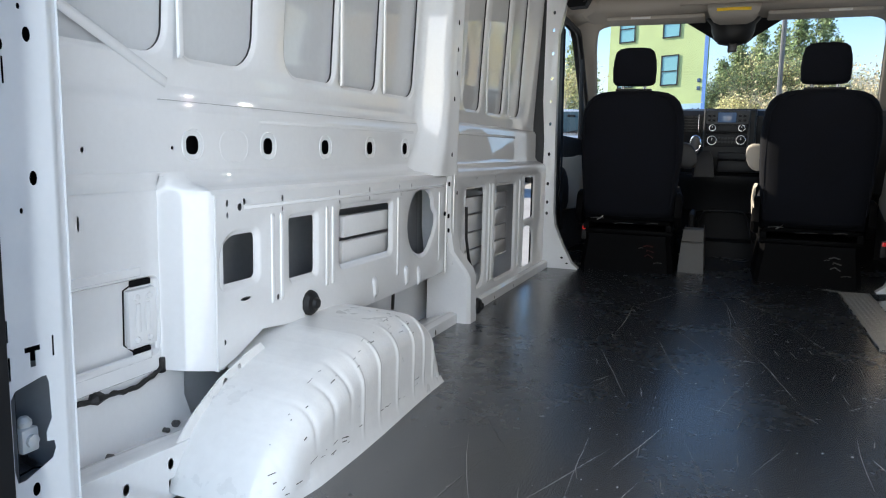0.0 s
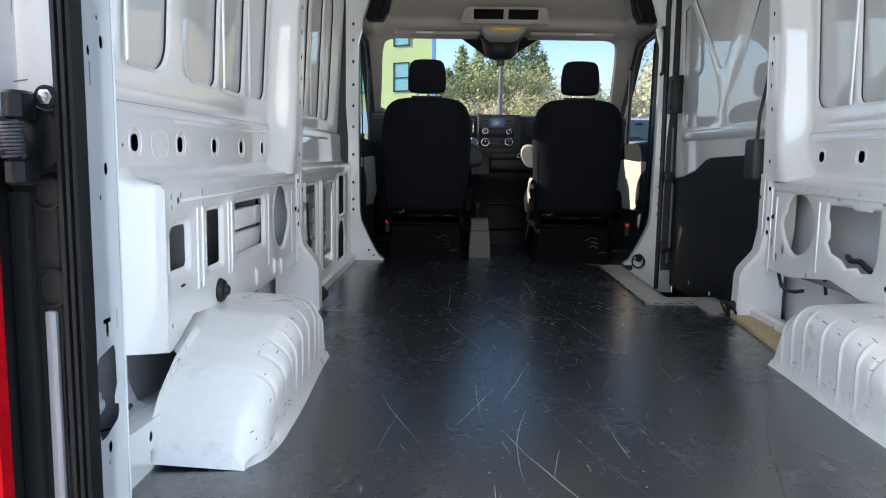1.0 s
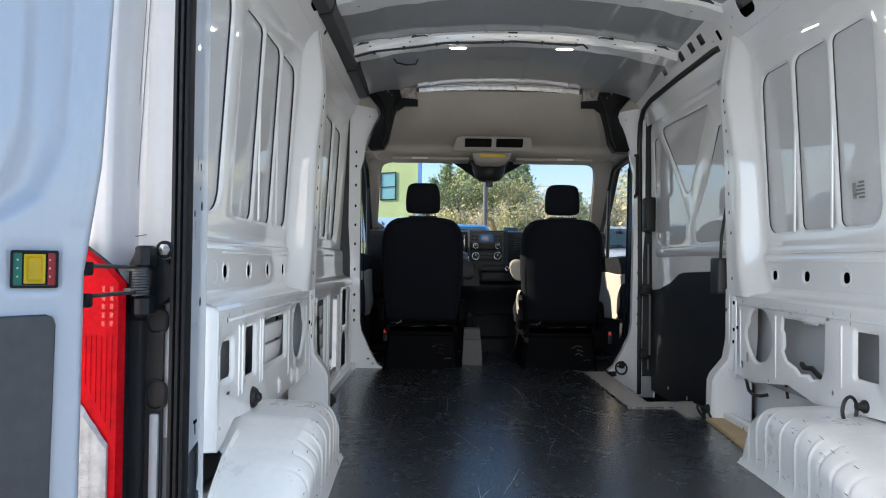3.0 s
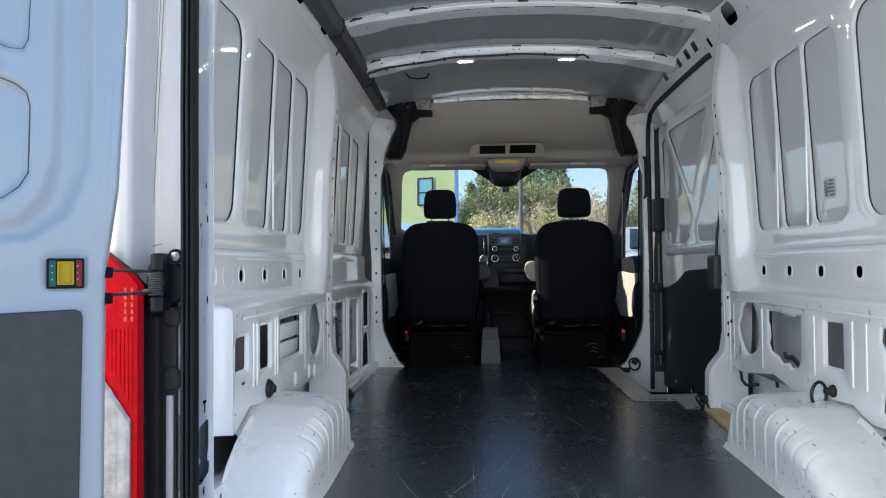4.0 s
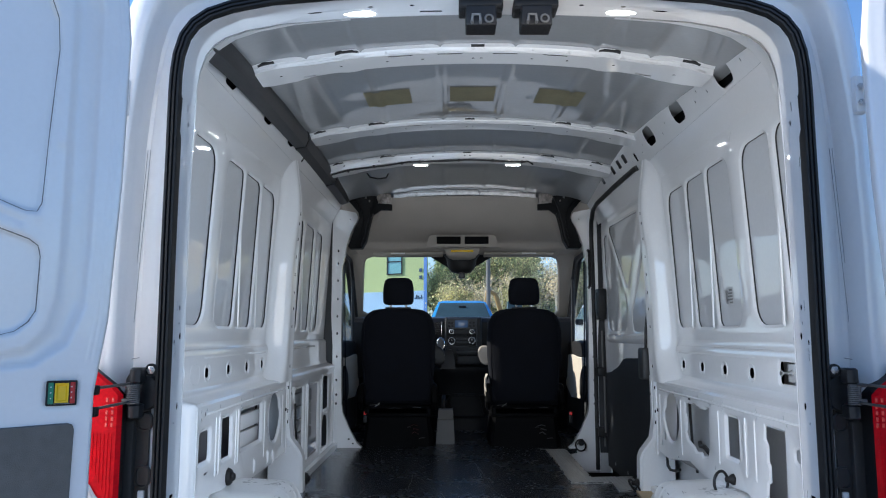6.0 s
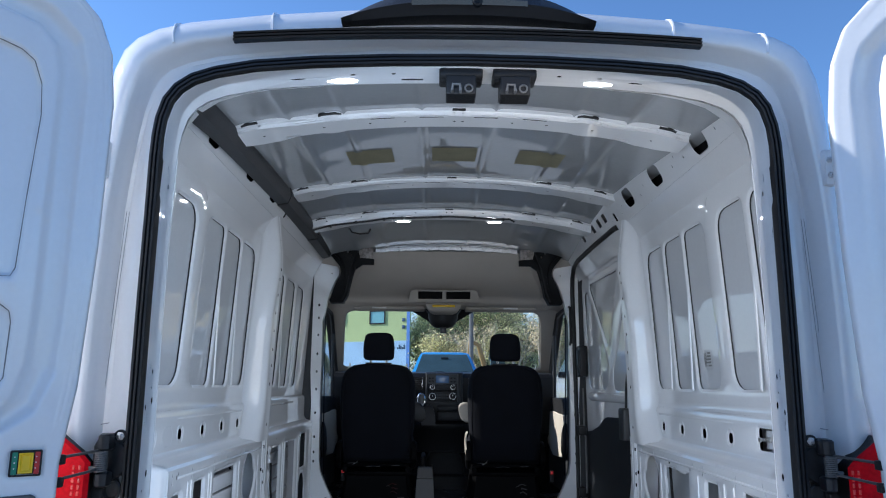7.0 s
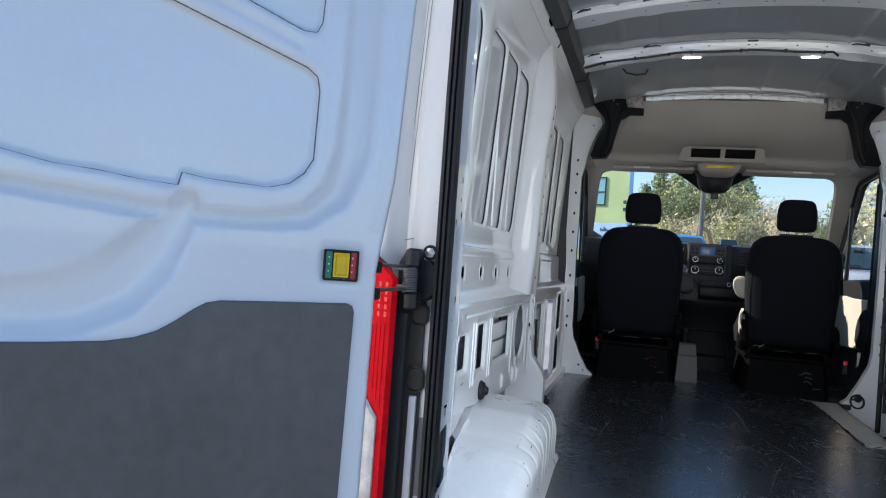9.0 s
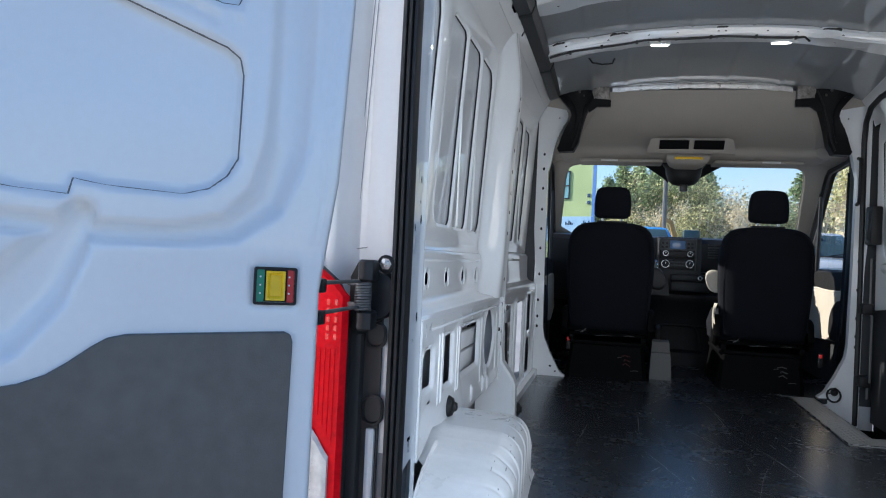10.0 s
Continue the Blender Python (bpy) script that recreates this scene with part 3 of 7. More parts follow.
        sec += [(xi, max(1.80, yb + 0.02)), (xi - 0.003, 1.808), (xi - 0.003, 1.825), (xi + 0.008, 1.832), (xi + 0.08, 1.86)]
        rows.append([(s * x, y, z) for x, y in sec])
    sheet(bm, rows)
    rows = []
    for z, xi, ya, yb in ((0.57, 0.893, 1.77, 1.862), (0.36, 0.893, 1.77, 1.862), (0.27, 0.885, 1.79, 1.88), (0.20, 0.842, 1.82, 1.91), (0.17, 0.832, 1.83, 1.915), (0.0, 0.828, 1.83, 1.915)):
        rows.append([(s * x, y, z) for x, y in ((1.0, ya), (xi + 0.012, ya), (xi, ya + 0.012), (xi, yb - 0.012), (xi + 0.012, yb), (1.0, yb))])
    sheet(bm, rows)
    for y, za, zb in ((1.738, 0.20, 0.525), (1.81, 0.22, 0.56)):
        bead(bm, s, lerp([(0.545, 0.893), (0.80, 0.886)], za) + 0.0005, y, za, y, zb, 0.006, 0.7)
    part("middle_pillar", bm, WHITE, root)
    # no real openings: proud near-black discs painted as shaded holes
    for y, z in ((1.775, 0.811), (1.79, 0.90), (1.79, 0.98), (1.785, 1.07), (1.785, 1.16), (1.79, 1.25), (1.79, 1.33), (1.795, 1.38), (1.775, 0.618), (1.764, 0.515), (1.763, 0.402), (1.725, 0.413), (1.766, 0.35), (1.84, 0.48), (1.83, 0.30)):
        bm = bmesh.new()
        x = lerp([(0.545, 0.893), (0.80, 0.886), (1.0, 0.881), (1.15, 0.875), (1.39, 0.858)], z) if z > 0.545 else 0.893
        rows = [[(s * (x - d), u, v) for u, v in disc(y, z, 0.0045 * k, 0.008 * k, 10)] for d, k in ((-0.004, 1.0), (0.0012, 1.0), (0.0012, 0.5))]
        sheet(bm, rows, closed=True, caps=True)
        part("pillar_hole_disc", bm, HOLE_SHADE, root, "near-black disc standing in for a small shaded hole in the post")
    if not west:
        return root
    # second bay of the left side
    bm = bmesh.new()
    wins = [rr(a, b, 0.80, 1.425, r) for (a, b), r in zip(BAY2, ((0.05, 0.03, 0.04, 0.05), (0.03, 0.03, 0.04, 0.03), (0.03, 0.05, 0.05, 0.03)))]
    holes = [(w, 0.012, 0.006) for w in wins]
    plate(bm, [(1.84, 0.742), (3.265, 0.742), (3.265, 1.56), (1.84, 1.56)], holes, upper(s), 0.02)
    for y in (2.38, 2.71):
        bead(bm, s, xf(1.1), y, 0.79, y, 1.43, 0.009, 0.6)
    sheet(bm, [[(s * x, y, z) for x, z in ((xf(0.742), 0.742), (0.975, 0.735), (0.968, 0.722), (0.966, 0.60), (0.955, 0.582), (0.925, 0.57), (0.910, 0.56), (0.905, 0.548), (0.905, 0.53))] for y in (1.84, 3.265)])
    bead(bm, s, 0.967, 2.05, 0.70, 2.85, 0.70, 0.006)
    part("front_bay_frame", bm, WHITE, root)
    # same black bead, drawing the shaded gap round the front bay panels
    for w in wins:
        bm = bmesh.new()
        tube(bm, [upper(s)(y, z, -0.0102) for y, z in grow(w, 0.0026)], 0.0031, 5, closed=True)
        part("panel_joint", bm, RUBBER, root, "black mastic bead behind the panel edge, also standing in for the gap's shade")
    bm = bmesh.new()
    holes = [(rr(1.985, 2.215, 0.085, 0.485, (0.03, 0.05, 0.02, 0.02)), 0.014, 0.010), (rr(2.37, 2.675, 0.075, 0.482, 0.02), 0.014, 0.010),
             (rr(2.83, 3.03, 0.30, 0.505, 0.02), 0.012, 0.008), (rr(2.81, 3.03, 0.06, 0.26, (0.02, 0.02, 0.08, 0.08)), 0.012, 0.008)]
    holes += [disc(y, 0.525, 0.008, 0.005, 8) for y in (2.1, 2.35, 2.75)]
    plate(bm, [(1.86, 0.0), (3.265, 0.0), (3.265, 0.532), (1.86, 0.532)], holes, flat(s, 0.905), 0.03)
    for y in (2.27, 2.31, 2.74):
        bead(bm, s, 0.905, y, 0.08, y, 0.5, 0.010, 0.8)
    part("front_bay_panel", bm, WHITE, root)
    bm = bmesh.new()
    for k, z in enumerate((0.15, 0.225, 0.30, 0.375)):
        box(bm, -0.985, -0.957, 1.93, 2.72, z, z + 0.068, 0.006)
    part("ribbed_brace", bm, WHITE, root)
    bm = bmesh.new()
    tube(bm, [(-0.90, 1.97, 0.42), (-0.896, 1.965, 0.3), (-0.893, 1.99, 0.22), (-0.89, 2.06, 0.12)], 0.006, 6)
    part("edge_trim", bm, RUBBER, root)
    return root


def front_frame(s, root):
    """The post behind the seats, with its foot."""
    bm = bmesh.new()
    f = lambda u, z, w: (s * u, 3.27 - w, z)
    line = [(0.922, -0.15), (0.715, -0.15), (0.712, 0.005), (0.745, 0.03), (0.80, 0.13), (0.846, 0.235), (0.855, 0.30), (0.862, 0.7), (0.866, 1.25), (0.848, 1.32), (0.834, 1.40), (0.812, 1.47), (0.785, 1.535), (0.764, 1.568), (0.757, 1.590), (0.760, 1.612), (0.774, 1.640), (0.80, 1.67), (0.835, 1.708), (0.866, 1.735), (0.935, 1.735), (0.935, 0.9), (0.922, 0.7)]
    holes = [disc(0.892, z, 0.007, 0.010, 8) for z in (0.30, 0.36, 0.46, 0.62, 0.78, 0.90, 1.02, 1.15, 1.27, 1.36)] + [disc(0.81, 1.585, 0.005, 0.005, 8)] + [disc(0.80, 0.06, 0.008, 0.006, 8), disc(0.77, 0.03, 0.007, 0.005, 8)]
    plate(bm, line, holes, f, 0.05)
    part("front_pillar", bm, WHITE, root)


wall_w = side_wall(-1)
wall_e = side_wall(1)
front_frame(-1, wall_w)
front_frame(1, wall_e)


def wheel_arch(s):
    top = [(0.335, 0.0), (0.345, 0.03), (0.37, 0.065), (0.42, 0.112), (0.50, 0.158), (0.60, 0.192), (0.75, 0.222), (0.95, 0.225), (1.05, 0.215), (1.11, 0.185), (1.15, 0.12), (1.178, 0.0)]
    ribs = (0.680, 0.765, 0.868, 0.973, 1.045, 1.11)
    bm = bmesh.new()
    rows = []
    ys = frange(0.335, 1.178, 260)
    for y in ys:
        zt = lerp(top, y)
        zt = (zt + lerp(top, max(0.335, y - 0.015)) + lerp(top, min(1.178, y + 0.015))) / 3 if 0.355 < y < 1.15 else zt
        xin = 0.668 + 0.016 * smooth(0.6, 1.15, y) + 0.030 * (1 - smooth(0.335, 0.43, y)) ** 2
        xout = 0.885 + 0.085 * smooth(0.50, 0.62, y)
        r = min(0.075, zt * 0.8 + 0.001)
        rib = sum(math.exp(-((y - c) / 0.0058) ** 2) for c in ribs)
        crease = sum(math.exp(-((y - c) / 0.007) ** 2) for c in (0.495, 0.560, 0.625))
        sec = []
        flare = 0.012 * smooth(0.37, 0.50, y)
        path = [(xin - flare, 0.0, 0, 0), (xin - flare * 0.3, min(0.02, zt * 0.4), 0, 0)]
        for k in range(1, 4):
            path.append((xin, (zt - r) * k / 3 if zt > r else 0.0, -1, 0))
        for k in range(1, 9):
            a = math.pi / 2 * k / 8
            path.append((xin + r - r * math.cos(a), zt - r + r * math.sin(a), -math.cos(a), math.sin(a)))
        for k in range(1, 7):
            path.append((xin + r + (xout - xin - r) * k / 6, zt + 0.010 * k / 6, 0, 1))
        for j, (x, z, nx, nz) in enumerate(path):
            amt = 0.0040 * rib * smooth(1, 3, j) * (1 - 0.95 * smooth(5 + 4 * smooth(0.9, 1.1, y), 11, j)) - 0.0028 * crease * smooth(3, 5, j) * (1 - smooth(8, 12, j))
            amt += 0.004 * math.sin(y * 19 + j * 0.6) * smooth(2, 5, j) * (1 - smooth(9, 13, j)) * (1 - smooth(0.62, 0.72, y))
            sec.append((s * (x + nx * amt), y, max(0, z) + nz * amt))
        rows.append(sec)
    sheet(bm, rows)
    tagged(obj("wheel_arch", bm, ARCH, None, angle=60), "scuffed white painted steel wheel arch with pressed ribs", "wheel arch", "wheel arches", "structure")
    bm = bmesh.new()
    rows = []
    for y in frange(0.335, 0.60, 14):
        zt = lerp(top, y)
        rows.append([(s * 0.885, y, zt), (s * 0.885, y, zt * 0.5), (s * 0.887, y, -0.01)])
    sheet(bm, rows)
    flange = bmesh.new()
    low = [(y, lerp(top, y)) for y in frange(0.37, 0.64, 12)]
    high = [(y - 0.022, z + 0.022) for y, z in low]
    plate(flange, low + high[::-1], [disc(y, z, r, r * 1.2, 8) for y, z, r in ((0.545, 0.189, 0.006), (0.500, 0.168, 0.009), (0.463, 0.146, 0.006))], flat(s, 0.882), 0.003)
    tagged(obj("wheel_arch_side", bm, ARCH, None), "white painted outer side of the wheel arch", "wheel arch", "", "structure")
    tagged(obj("wheel_arch_flange", flange, ARCH, None), "white welded flange along the wheel arch", "wheel arch", "", "structure")
    bm = bmesh.new()
    rng = random.Random(5 if s < 0 else 6)
    for k in range(64):
        y = rng.uniform(0.37, 1.02)
        zt = lerp(top, y)
        r = min(0.075, zt * 0.8)
        ang = rng.gauss(0.9, 0.35) if k < 34 else 0.0
        x = 0.668 + 0.016 * smooth(0.6, 1.15, y) + r - (r + 0.0012) * math.cos(ang)
        z0 = zt - r + (r + 0.0012) * math.sin(ang) if k < 34 else rng.uniform(0.02, 0.06)
        w, h = rng.uniform(0.002, 0.013), rng.uniform(0.0004, 0.0014)
        tx, tz = (math.sin(ang), math.cos(ang))
        vs = [bm.verts.new((s * (x + v * h * tx), y + u * w, z0 + v * h * tz + 0.25 * u * w * math.sin(k))) for u, v in ((-1, -1), (1, -0.6), (1, 1), (-1, 0.7))]
        bm.faces.new(vs)
    tagged(obj("scuff_marks", bm, DIRT), "dark scuff marks on the white wheel arch", "scuff marks", "", "stuff")


wheel_arch(-1)
wheel_arch(1)


# ---------------------------------------------------------------- roof
def zc(y):
    return lerp([(0, 1.755), (0.35, 1.788), (0.75, 1.810), (1.3, 1.843), (1.8, 1.863), (2.4, 1.84), (3.0, 1.80), (3.4, 1.775)], y)


def crown(x):
    return 0.085 * (abs(x) / 0.8) ** 2.2


def skin_crown(x):
    c = crown(x)
    return c - 0.04 * max(0.0, c - crown(0.5))


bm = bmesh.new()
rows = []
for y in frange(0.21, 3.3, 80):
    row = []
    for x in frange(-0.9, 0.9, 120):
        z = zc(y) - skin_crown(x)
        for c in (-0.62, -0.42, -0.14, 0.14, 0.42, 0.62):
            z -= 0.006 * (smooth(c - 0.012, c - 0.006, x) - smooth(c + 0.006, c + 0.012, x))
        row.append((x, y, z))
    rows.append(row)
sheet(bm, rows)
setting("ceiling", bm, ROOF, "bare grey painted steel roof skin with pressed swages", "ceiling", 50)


def roof_bow(y0, y1, zb, name):
    bm = bmesh.new()
    xs = frange(-0.838, 0.838, 52)

    def edge(x, y, k):
        e = smooth(0.60, 0.68, abs(x)) - 0.6 * smooth(0.76, 0.80, abs(x))
        notch = 0.012 * (smooth(0.43, 0.45, abs(x)) - smooth(0.49, 0.52, abs(x)))
        return y + k * (0.022 * e + notch)
    line = [(x, edge(x, y0, -1)) for x in xs] + [(x, edge(x, y1, 1)) for x in reversed(xs)]
    cy = (y0 + y1) / 2
    slots = [rr(x - 0.045, x + 0.045, y0 + 0.006, y0 + 0.016, 0.003, 2) for x in (-0.28, -0.10, 0.10, 0.28)]
    slots += [disc(x, cy, 0.006, 0.006, 8) for x in (-0.72, -0.5, -0.33, -0.2, -0.015, 0.015, 0.2, 0.33, 0.5, 0.72)]
    slots += [rr(x - 0.03, x + 0.03, y1 - 0.012, y1 - 0.004, 0.002, 2) for x in (-0.62, 0.62)]
    f = lambda u, v, w: (u, v, zb - crown(u) - w)
    plate(bm, line, slots, f, 0.02)
    height = lambda x, y: zc(y) - skin_crown(x) - 0.001 - (zb - crown(x))

    def rear(u, h, w):
        y = edge(u, y0, -1)
        e = 0.5 - 0.5 * math.cos(math.pi * min(1, max(0, h)))
        return (u, y - 0.003 * min(1, h * 8) - 0.009 * e - w * 0.9, zb - crown(u) + h * (height(u, y) - 0.006) - w * 0.25)
    cols = frange(-0.838, 0.838, 52)
    face = [(x, 0.0) for x in cols] + [(x, 1.0) for x in reversed(cols)]
    marks = [disc(x, 0.52, 0.0055, 0.13, 8) for x in (-0.72, -0.52, -0.33, -0.2, -0.016, 0.016, 0.2, 0.33, 0.52, 0.72)]
    marks += [rr(x - k, x + k, 0.10, 0.27, 0.002, 1) for x, k in ((-0.29, 0.042), (-0.10, 0.06), (0.10, 0.06), (0.29, 0.042))]
    marks += [disc(x, 0.30, 0.016, 0.16, 10) for x in (-0.42, -0.80, 0.42, 0.80)] + [rr(x - 0.035, x + 0.035, 0.06, 0.22, 0.002, 1) for x in (-0.765, 0.765)]
    plate(bm, face, marks, rear, 0.003, back=False)
    for sgn, yy in ((-1, y0), (1, y1)):
        rows = []
        for x in xs:
            y = edge(x, yy, sgn)
            z = zb - crown(x)
            top = zc(y) - skin_crown(x) - 0.001
            if sgn < 0:
                rows.append([(x, y - 0.012, top - 0.006), (x, y - 0.026, top - 0.004), (x, y - 0.030, top)])
            else:
                rows.append([(x, y, z), (x, y + 0.004, z + 0.006), (x, y + 0.010, top - 0.008), (x, y + 0.026, top - 0.004), (x, y + 0.030, top)])
        sheet(bm, rows)
    pads = []
    for xm, hw in ((-0.755, 0.030), (-0.47, 0.042), (0.0, 0.024), (0.47, 0.038), (0.755, 0.032)):
        pad = bmesh.new()
        rows = []
        for x in frange(xm - hw, xm + hw, 8):
            y = edge(x, y0, -1)
            top = zc(y) - skin_crown(x)
            rows.append([(x, y - 0.028, top - 0.001), (x, y - 0.027, top - 0.006), (x, y - 0.013, top - 0.008), (x, y - 0.011, top - 0.001)])
        sheet(pad, rows, closed=True, caps=True)
        pads.append(pad)
    # dark sheet above the slots paints the bow's inner shade
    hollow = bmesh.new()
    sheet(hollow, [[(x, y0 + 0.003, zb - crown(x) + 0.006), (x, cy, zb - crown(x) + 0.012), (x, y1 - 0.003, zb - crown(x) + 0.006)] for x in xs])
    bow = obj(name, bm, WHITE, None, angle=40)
    part("bow_shade", hollow, HOLE_SHADE, bow, "near-black sheet painting the shade inside the roof bow")
    # second sheet paints the shade behind the bow's rear face
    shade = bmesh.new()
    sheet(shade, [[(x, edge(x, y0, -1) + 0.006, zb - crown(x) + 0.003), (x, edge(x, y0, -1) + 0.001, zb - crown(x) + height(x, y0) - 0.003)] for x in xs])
    part("bow_face_shade", shade, HOLE_SHADE, bow, "near-black sheet painting the shade inside the roof bow")
    for pad in pads:
        part("sealant_pad", pad, RUBBER, bow, "black sealant between bow and roof skin")
    return tagged(bow, "white pressed steel roof cross member with slots", "roof bow", "roof bows", "structure")


roof_bow(0.675, 0.785, 1.782, "roof_bow")
roof_bow(1.755, 1.865, 1.838, "roof_bow")
roof_bow(2.36, 2.465, 1.800, "roof_bow")

# ---------------------------------------------------------------- rear opening
half = [(0.803, -0.30), (0.804, 0.3), (0.804, 0.7), (0.805, 1.0), (0.804, 1.25), (0.799, 1.38)]
arc = [(0.793, 1.44), (0.785, 1.485), (0.770, 1.53), (0.748, 1.560), (0.715, 1.583), (0.66, 1.602), (0.56, 1.621), (0.40, 1.634), (0.20, 1.642), (0.0, 1.645)]
ridge = [(0.940, -0.30), (0.940, 0.3), (0.938, 0.7), (0.936, 1.0), (0.928, 1.25), (0.915, 1.38), (0.905, 1.46), (0.894, 1.54), (0.880, 1.60), (0.864, 1.643), (0.842, 1.668), (0.80, 1.69), (0.73, 1.710), (0.55, 1.732), (0.28, 1.752), (0.0, 1.760)]
shell = [(1.05, -0.30), (1.05, 0.3), (1.048, 0.7), (1.035, 1.0), (1.02, 1.25), (1.01, 1.38), (1.003, 1.48), (0.998, 1.58), (0.988, 1.66), (0.965, 1.725), (0.925, 1.768), (0.865, 1.798), (0.77, 1.82), (0.55, 1.846), (0.28, 1.865), (0.0, 1.872)]


def mirrored(pts):
    return ccw(pts + [(-x, z) for x, z in reversed(pts[:-1])])


OPEN, RIDGE, SHELL = mirrored(half + arc), mirrored(ridge), mirrored(shell)


def top_edge(x):
    """Height of the opening's upper edge."""
    return lerp(sorted((u, v) for u, v in half[-1:] + arc), abs(x))


def inner_edge(o_side, o_top):
    side, top = grow(OPEN, o_side), grow(OPEN, o_top)
    return [tuple(Vector(a).lerp(Vector(c), smooth(1.25, 1.60, a[1]))) for a, c in zip(side, top)]


rear_root = thing("rear_frame", "white painted rear door frame of the van with black rubber seal", "door frame", (0, 0, -0.3), kind="structure")
SIDE = sorted((z, x) for x, z in half)
TOP = sorted((x, z) for x, z in OPEN if z > 1.60)
FRAME_A, FRAME_B = (-0.012, 0.0), (-0.013, -0.005)


def post_face(s):
    """The inward face of a rear post: q runs from the seal into the van."""
    def f(q, z, w):
        x = lerp(SIDE, z) + FRAME_A[0] + (FRAME_B[0] - FRAME_A[0]) * q
        return (s * (x - w), -0.045 + 0.091 * q - 0.15 * w, z)
    return f


bm = bmesh.new()
for s in (-1, 1):
    edge = [-0.28, 0.0, 0.3, 0.5, 0.7, 0.85, 1.0, 1.12, 1.25, 1.38]
    line = [(0, z) for z in edge] + [(1, z) for z in reversed(edge)]
    holes = [disc(q, z, 0.065, 0.0095, 10) for q, z in ((0.68, 0.768), (0.67, 0.592), (0.45, 0.187), (0.50, -0.05))]
    holes += [disc(q, z, 0.03, 0.004, 8) for q, z in ((0.46, 0.552), (0.58, 0.800), (0.40, 0.165))]
    holes += [rr(q - 0.018, q + 0.018, z - h, z + h, 0.002, 1) for q, z, h in ((0.84, 0.372, 0.014), (0.13, 0.404, 0.014), (0.14, 0.356, 0.015), (0.30, 0.722, 0.016), (0.21, 1.21, 0.014), (0.41, 1.36, 0.012), (0.42, 0.845, 0.014))]
    holes += [disc(q, z, 0.05, 0.0075, 8) for q, z in ((0.28, 0.752), (0.60, 0.840), (0.55, 1.32))]
    holes += [[(q, z) for q, z in ((0.38, 0.378), (0.38, 0.371), (0.46, 0.371), (0.46, 0.351), (0.55, 0.351), (0.55, 0.371), (0.63, 0.371), (0.63, 0.378))]]
    holes += [[(0.13, 0.222), (0.13, 0.316), (0.20, 0.326), (0.62, 0.335), (0.70, 0.335), (0.74, 0.325), (0.76, 0.275), (0.66, 0.258), (0.66, 0.246), (0.78, 0.243), (0.80, 0.232), (0.74, 0.220), (0.30, 0.205), (0.17, 0.205)]]
    plate(bm, line, holes, post_face(s), 0.004, back=False)
xs = [x for x, z in TOP]
line = [(x, 0) for x in xs] + [(x, 1) for x in reversed(xs)]
holes = [disc(x, 0.55, 0.022, 0.05, 10) for x in (-0.46, 0.46)] + [disc(x, 0.4, 0.007, 0.06, 8) for x in (-0.31, -0.2, 0.1, 0.25, 0.36)] + [rr(x - 0.03, x + 0.03, 0.72, 0.82, 0.01, 2) for x in (-0.15, 0.16)]
plate(bm, line, holes, lambda u, q, w: (u, -0.045 + 0.091 * q, lerp(TOP, u) + FRAME_A[1] + (FRAME_B[1] - FRAME_A[1]) * q - w), 0.004, back=False)
ringA, ringB = inner_edge(*FRAME_A), inner_edge(*FRAME_B)
for s in (-1, 1):
    pick = [i for i, (x, z) in enumerate(OPEN) if s * x > 0.5 and z >= 1.375]
    sheet(bm, [[(ringA[i][0] + (ringB[i][0] - ringA[i][0]) * q, -0.045 + 0.091 * q, ringA[i][1] + (ringB[i][1] - ringA[i][1]) * q) for i in pick] for q in (0, 0.33, 0.66, 1)])
sheet(bm, [[(u, y, v) for u, v in inner_edge(a, c)] for a, c, y in ((0.004, 0.012, -0.03), (-0.006, 0.003, -0.047), (-0.009, 0.001, -0.049), (-0.011, 0.0005, -0.0475), (FRAME_A[0], FRAME_A[1], -0.045))], closed=True)
sheet(bm, [[(u, y, v) for u, v in inner_edge(a, c)] for a, c, y in ((FRAME_B[0], FRAME_B[1], 0.046), (-0.0125, -0.0045, 0.050), (-0.008, -0.001, 0.058), (-0.002, 0.004, 0.07))], closed=True)
for s in (-1, 1):
    sheet(bm, [[(s * (lerp(SIDE, z) - 0.006), 0.07, z), (s * 0.90, 0.074, z), (s * 0.995, 0.074, z)] for z in (-0.25, 0.3, 0.7, 1.0, 1.25, 1.38, 1.50)])
part("door_frame", bm, WHITE, rear_root)
# near-black sheets paint the shade inside posts and header
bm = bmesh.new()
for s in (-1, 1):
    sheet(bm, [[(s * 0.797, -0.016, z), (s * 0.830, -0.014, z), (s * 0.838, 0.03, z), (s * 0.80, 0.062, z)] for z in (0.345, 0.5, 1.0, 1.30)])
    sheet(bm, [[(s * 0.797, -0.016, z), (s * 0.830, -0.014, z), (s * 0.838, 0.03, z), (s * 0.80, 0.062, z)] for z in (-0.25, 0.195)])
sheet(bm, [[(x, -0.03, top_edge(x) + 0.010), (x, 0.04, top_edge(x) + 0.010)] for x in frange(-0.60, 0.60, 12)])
part("post_shade", bm, HOLE_SHADE, rear_root, "near-black sheet painting the shade inside the rear posts")
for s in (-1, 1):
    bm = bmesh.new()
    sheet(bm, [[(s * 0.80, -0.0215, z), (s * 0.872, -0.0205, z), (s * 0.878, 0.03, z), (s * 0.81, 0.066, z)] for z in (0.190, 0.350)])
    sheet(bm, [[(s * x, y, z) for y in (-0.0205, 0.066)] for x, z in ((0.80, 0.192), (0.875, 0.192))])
    part("post_recess", bm, DIM_GREY, rear_root, "grey recess in the rear post")
bm = bmesh.new()
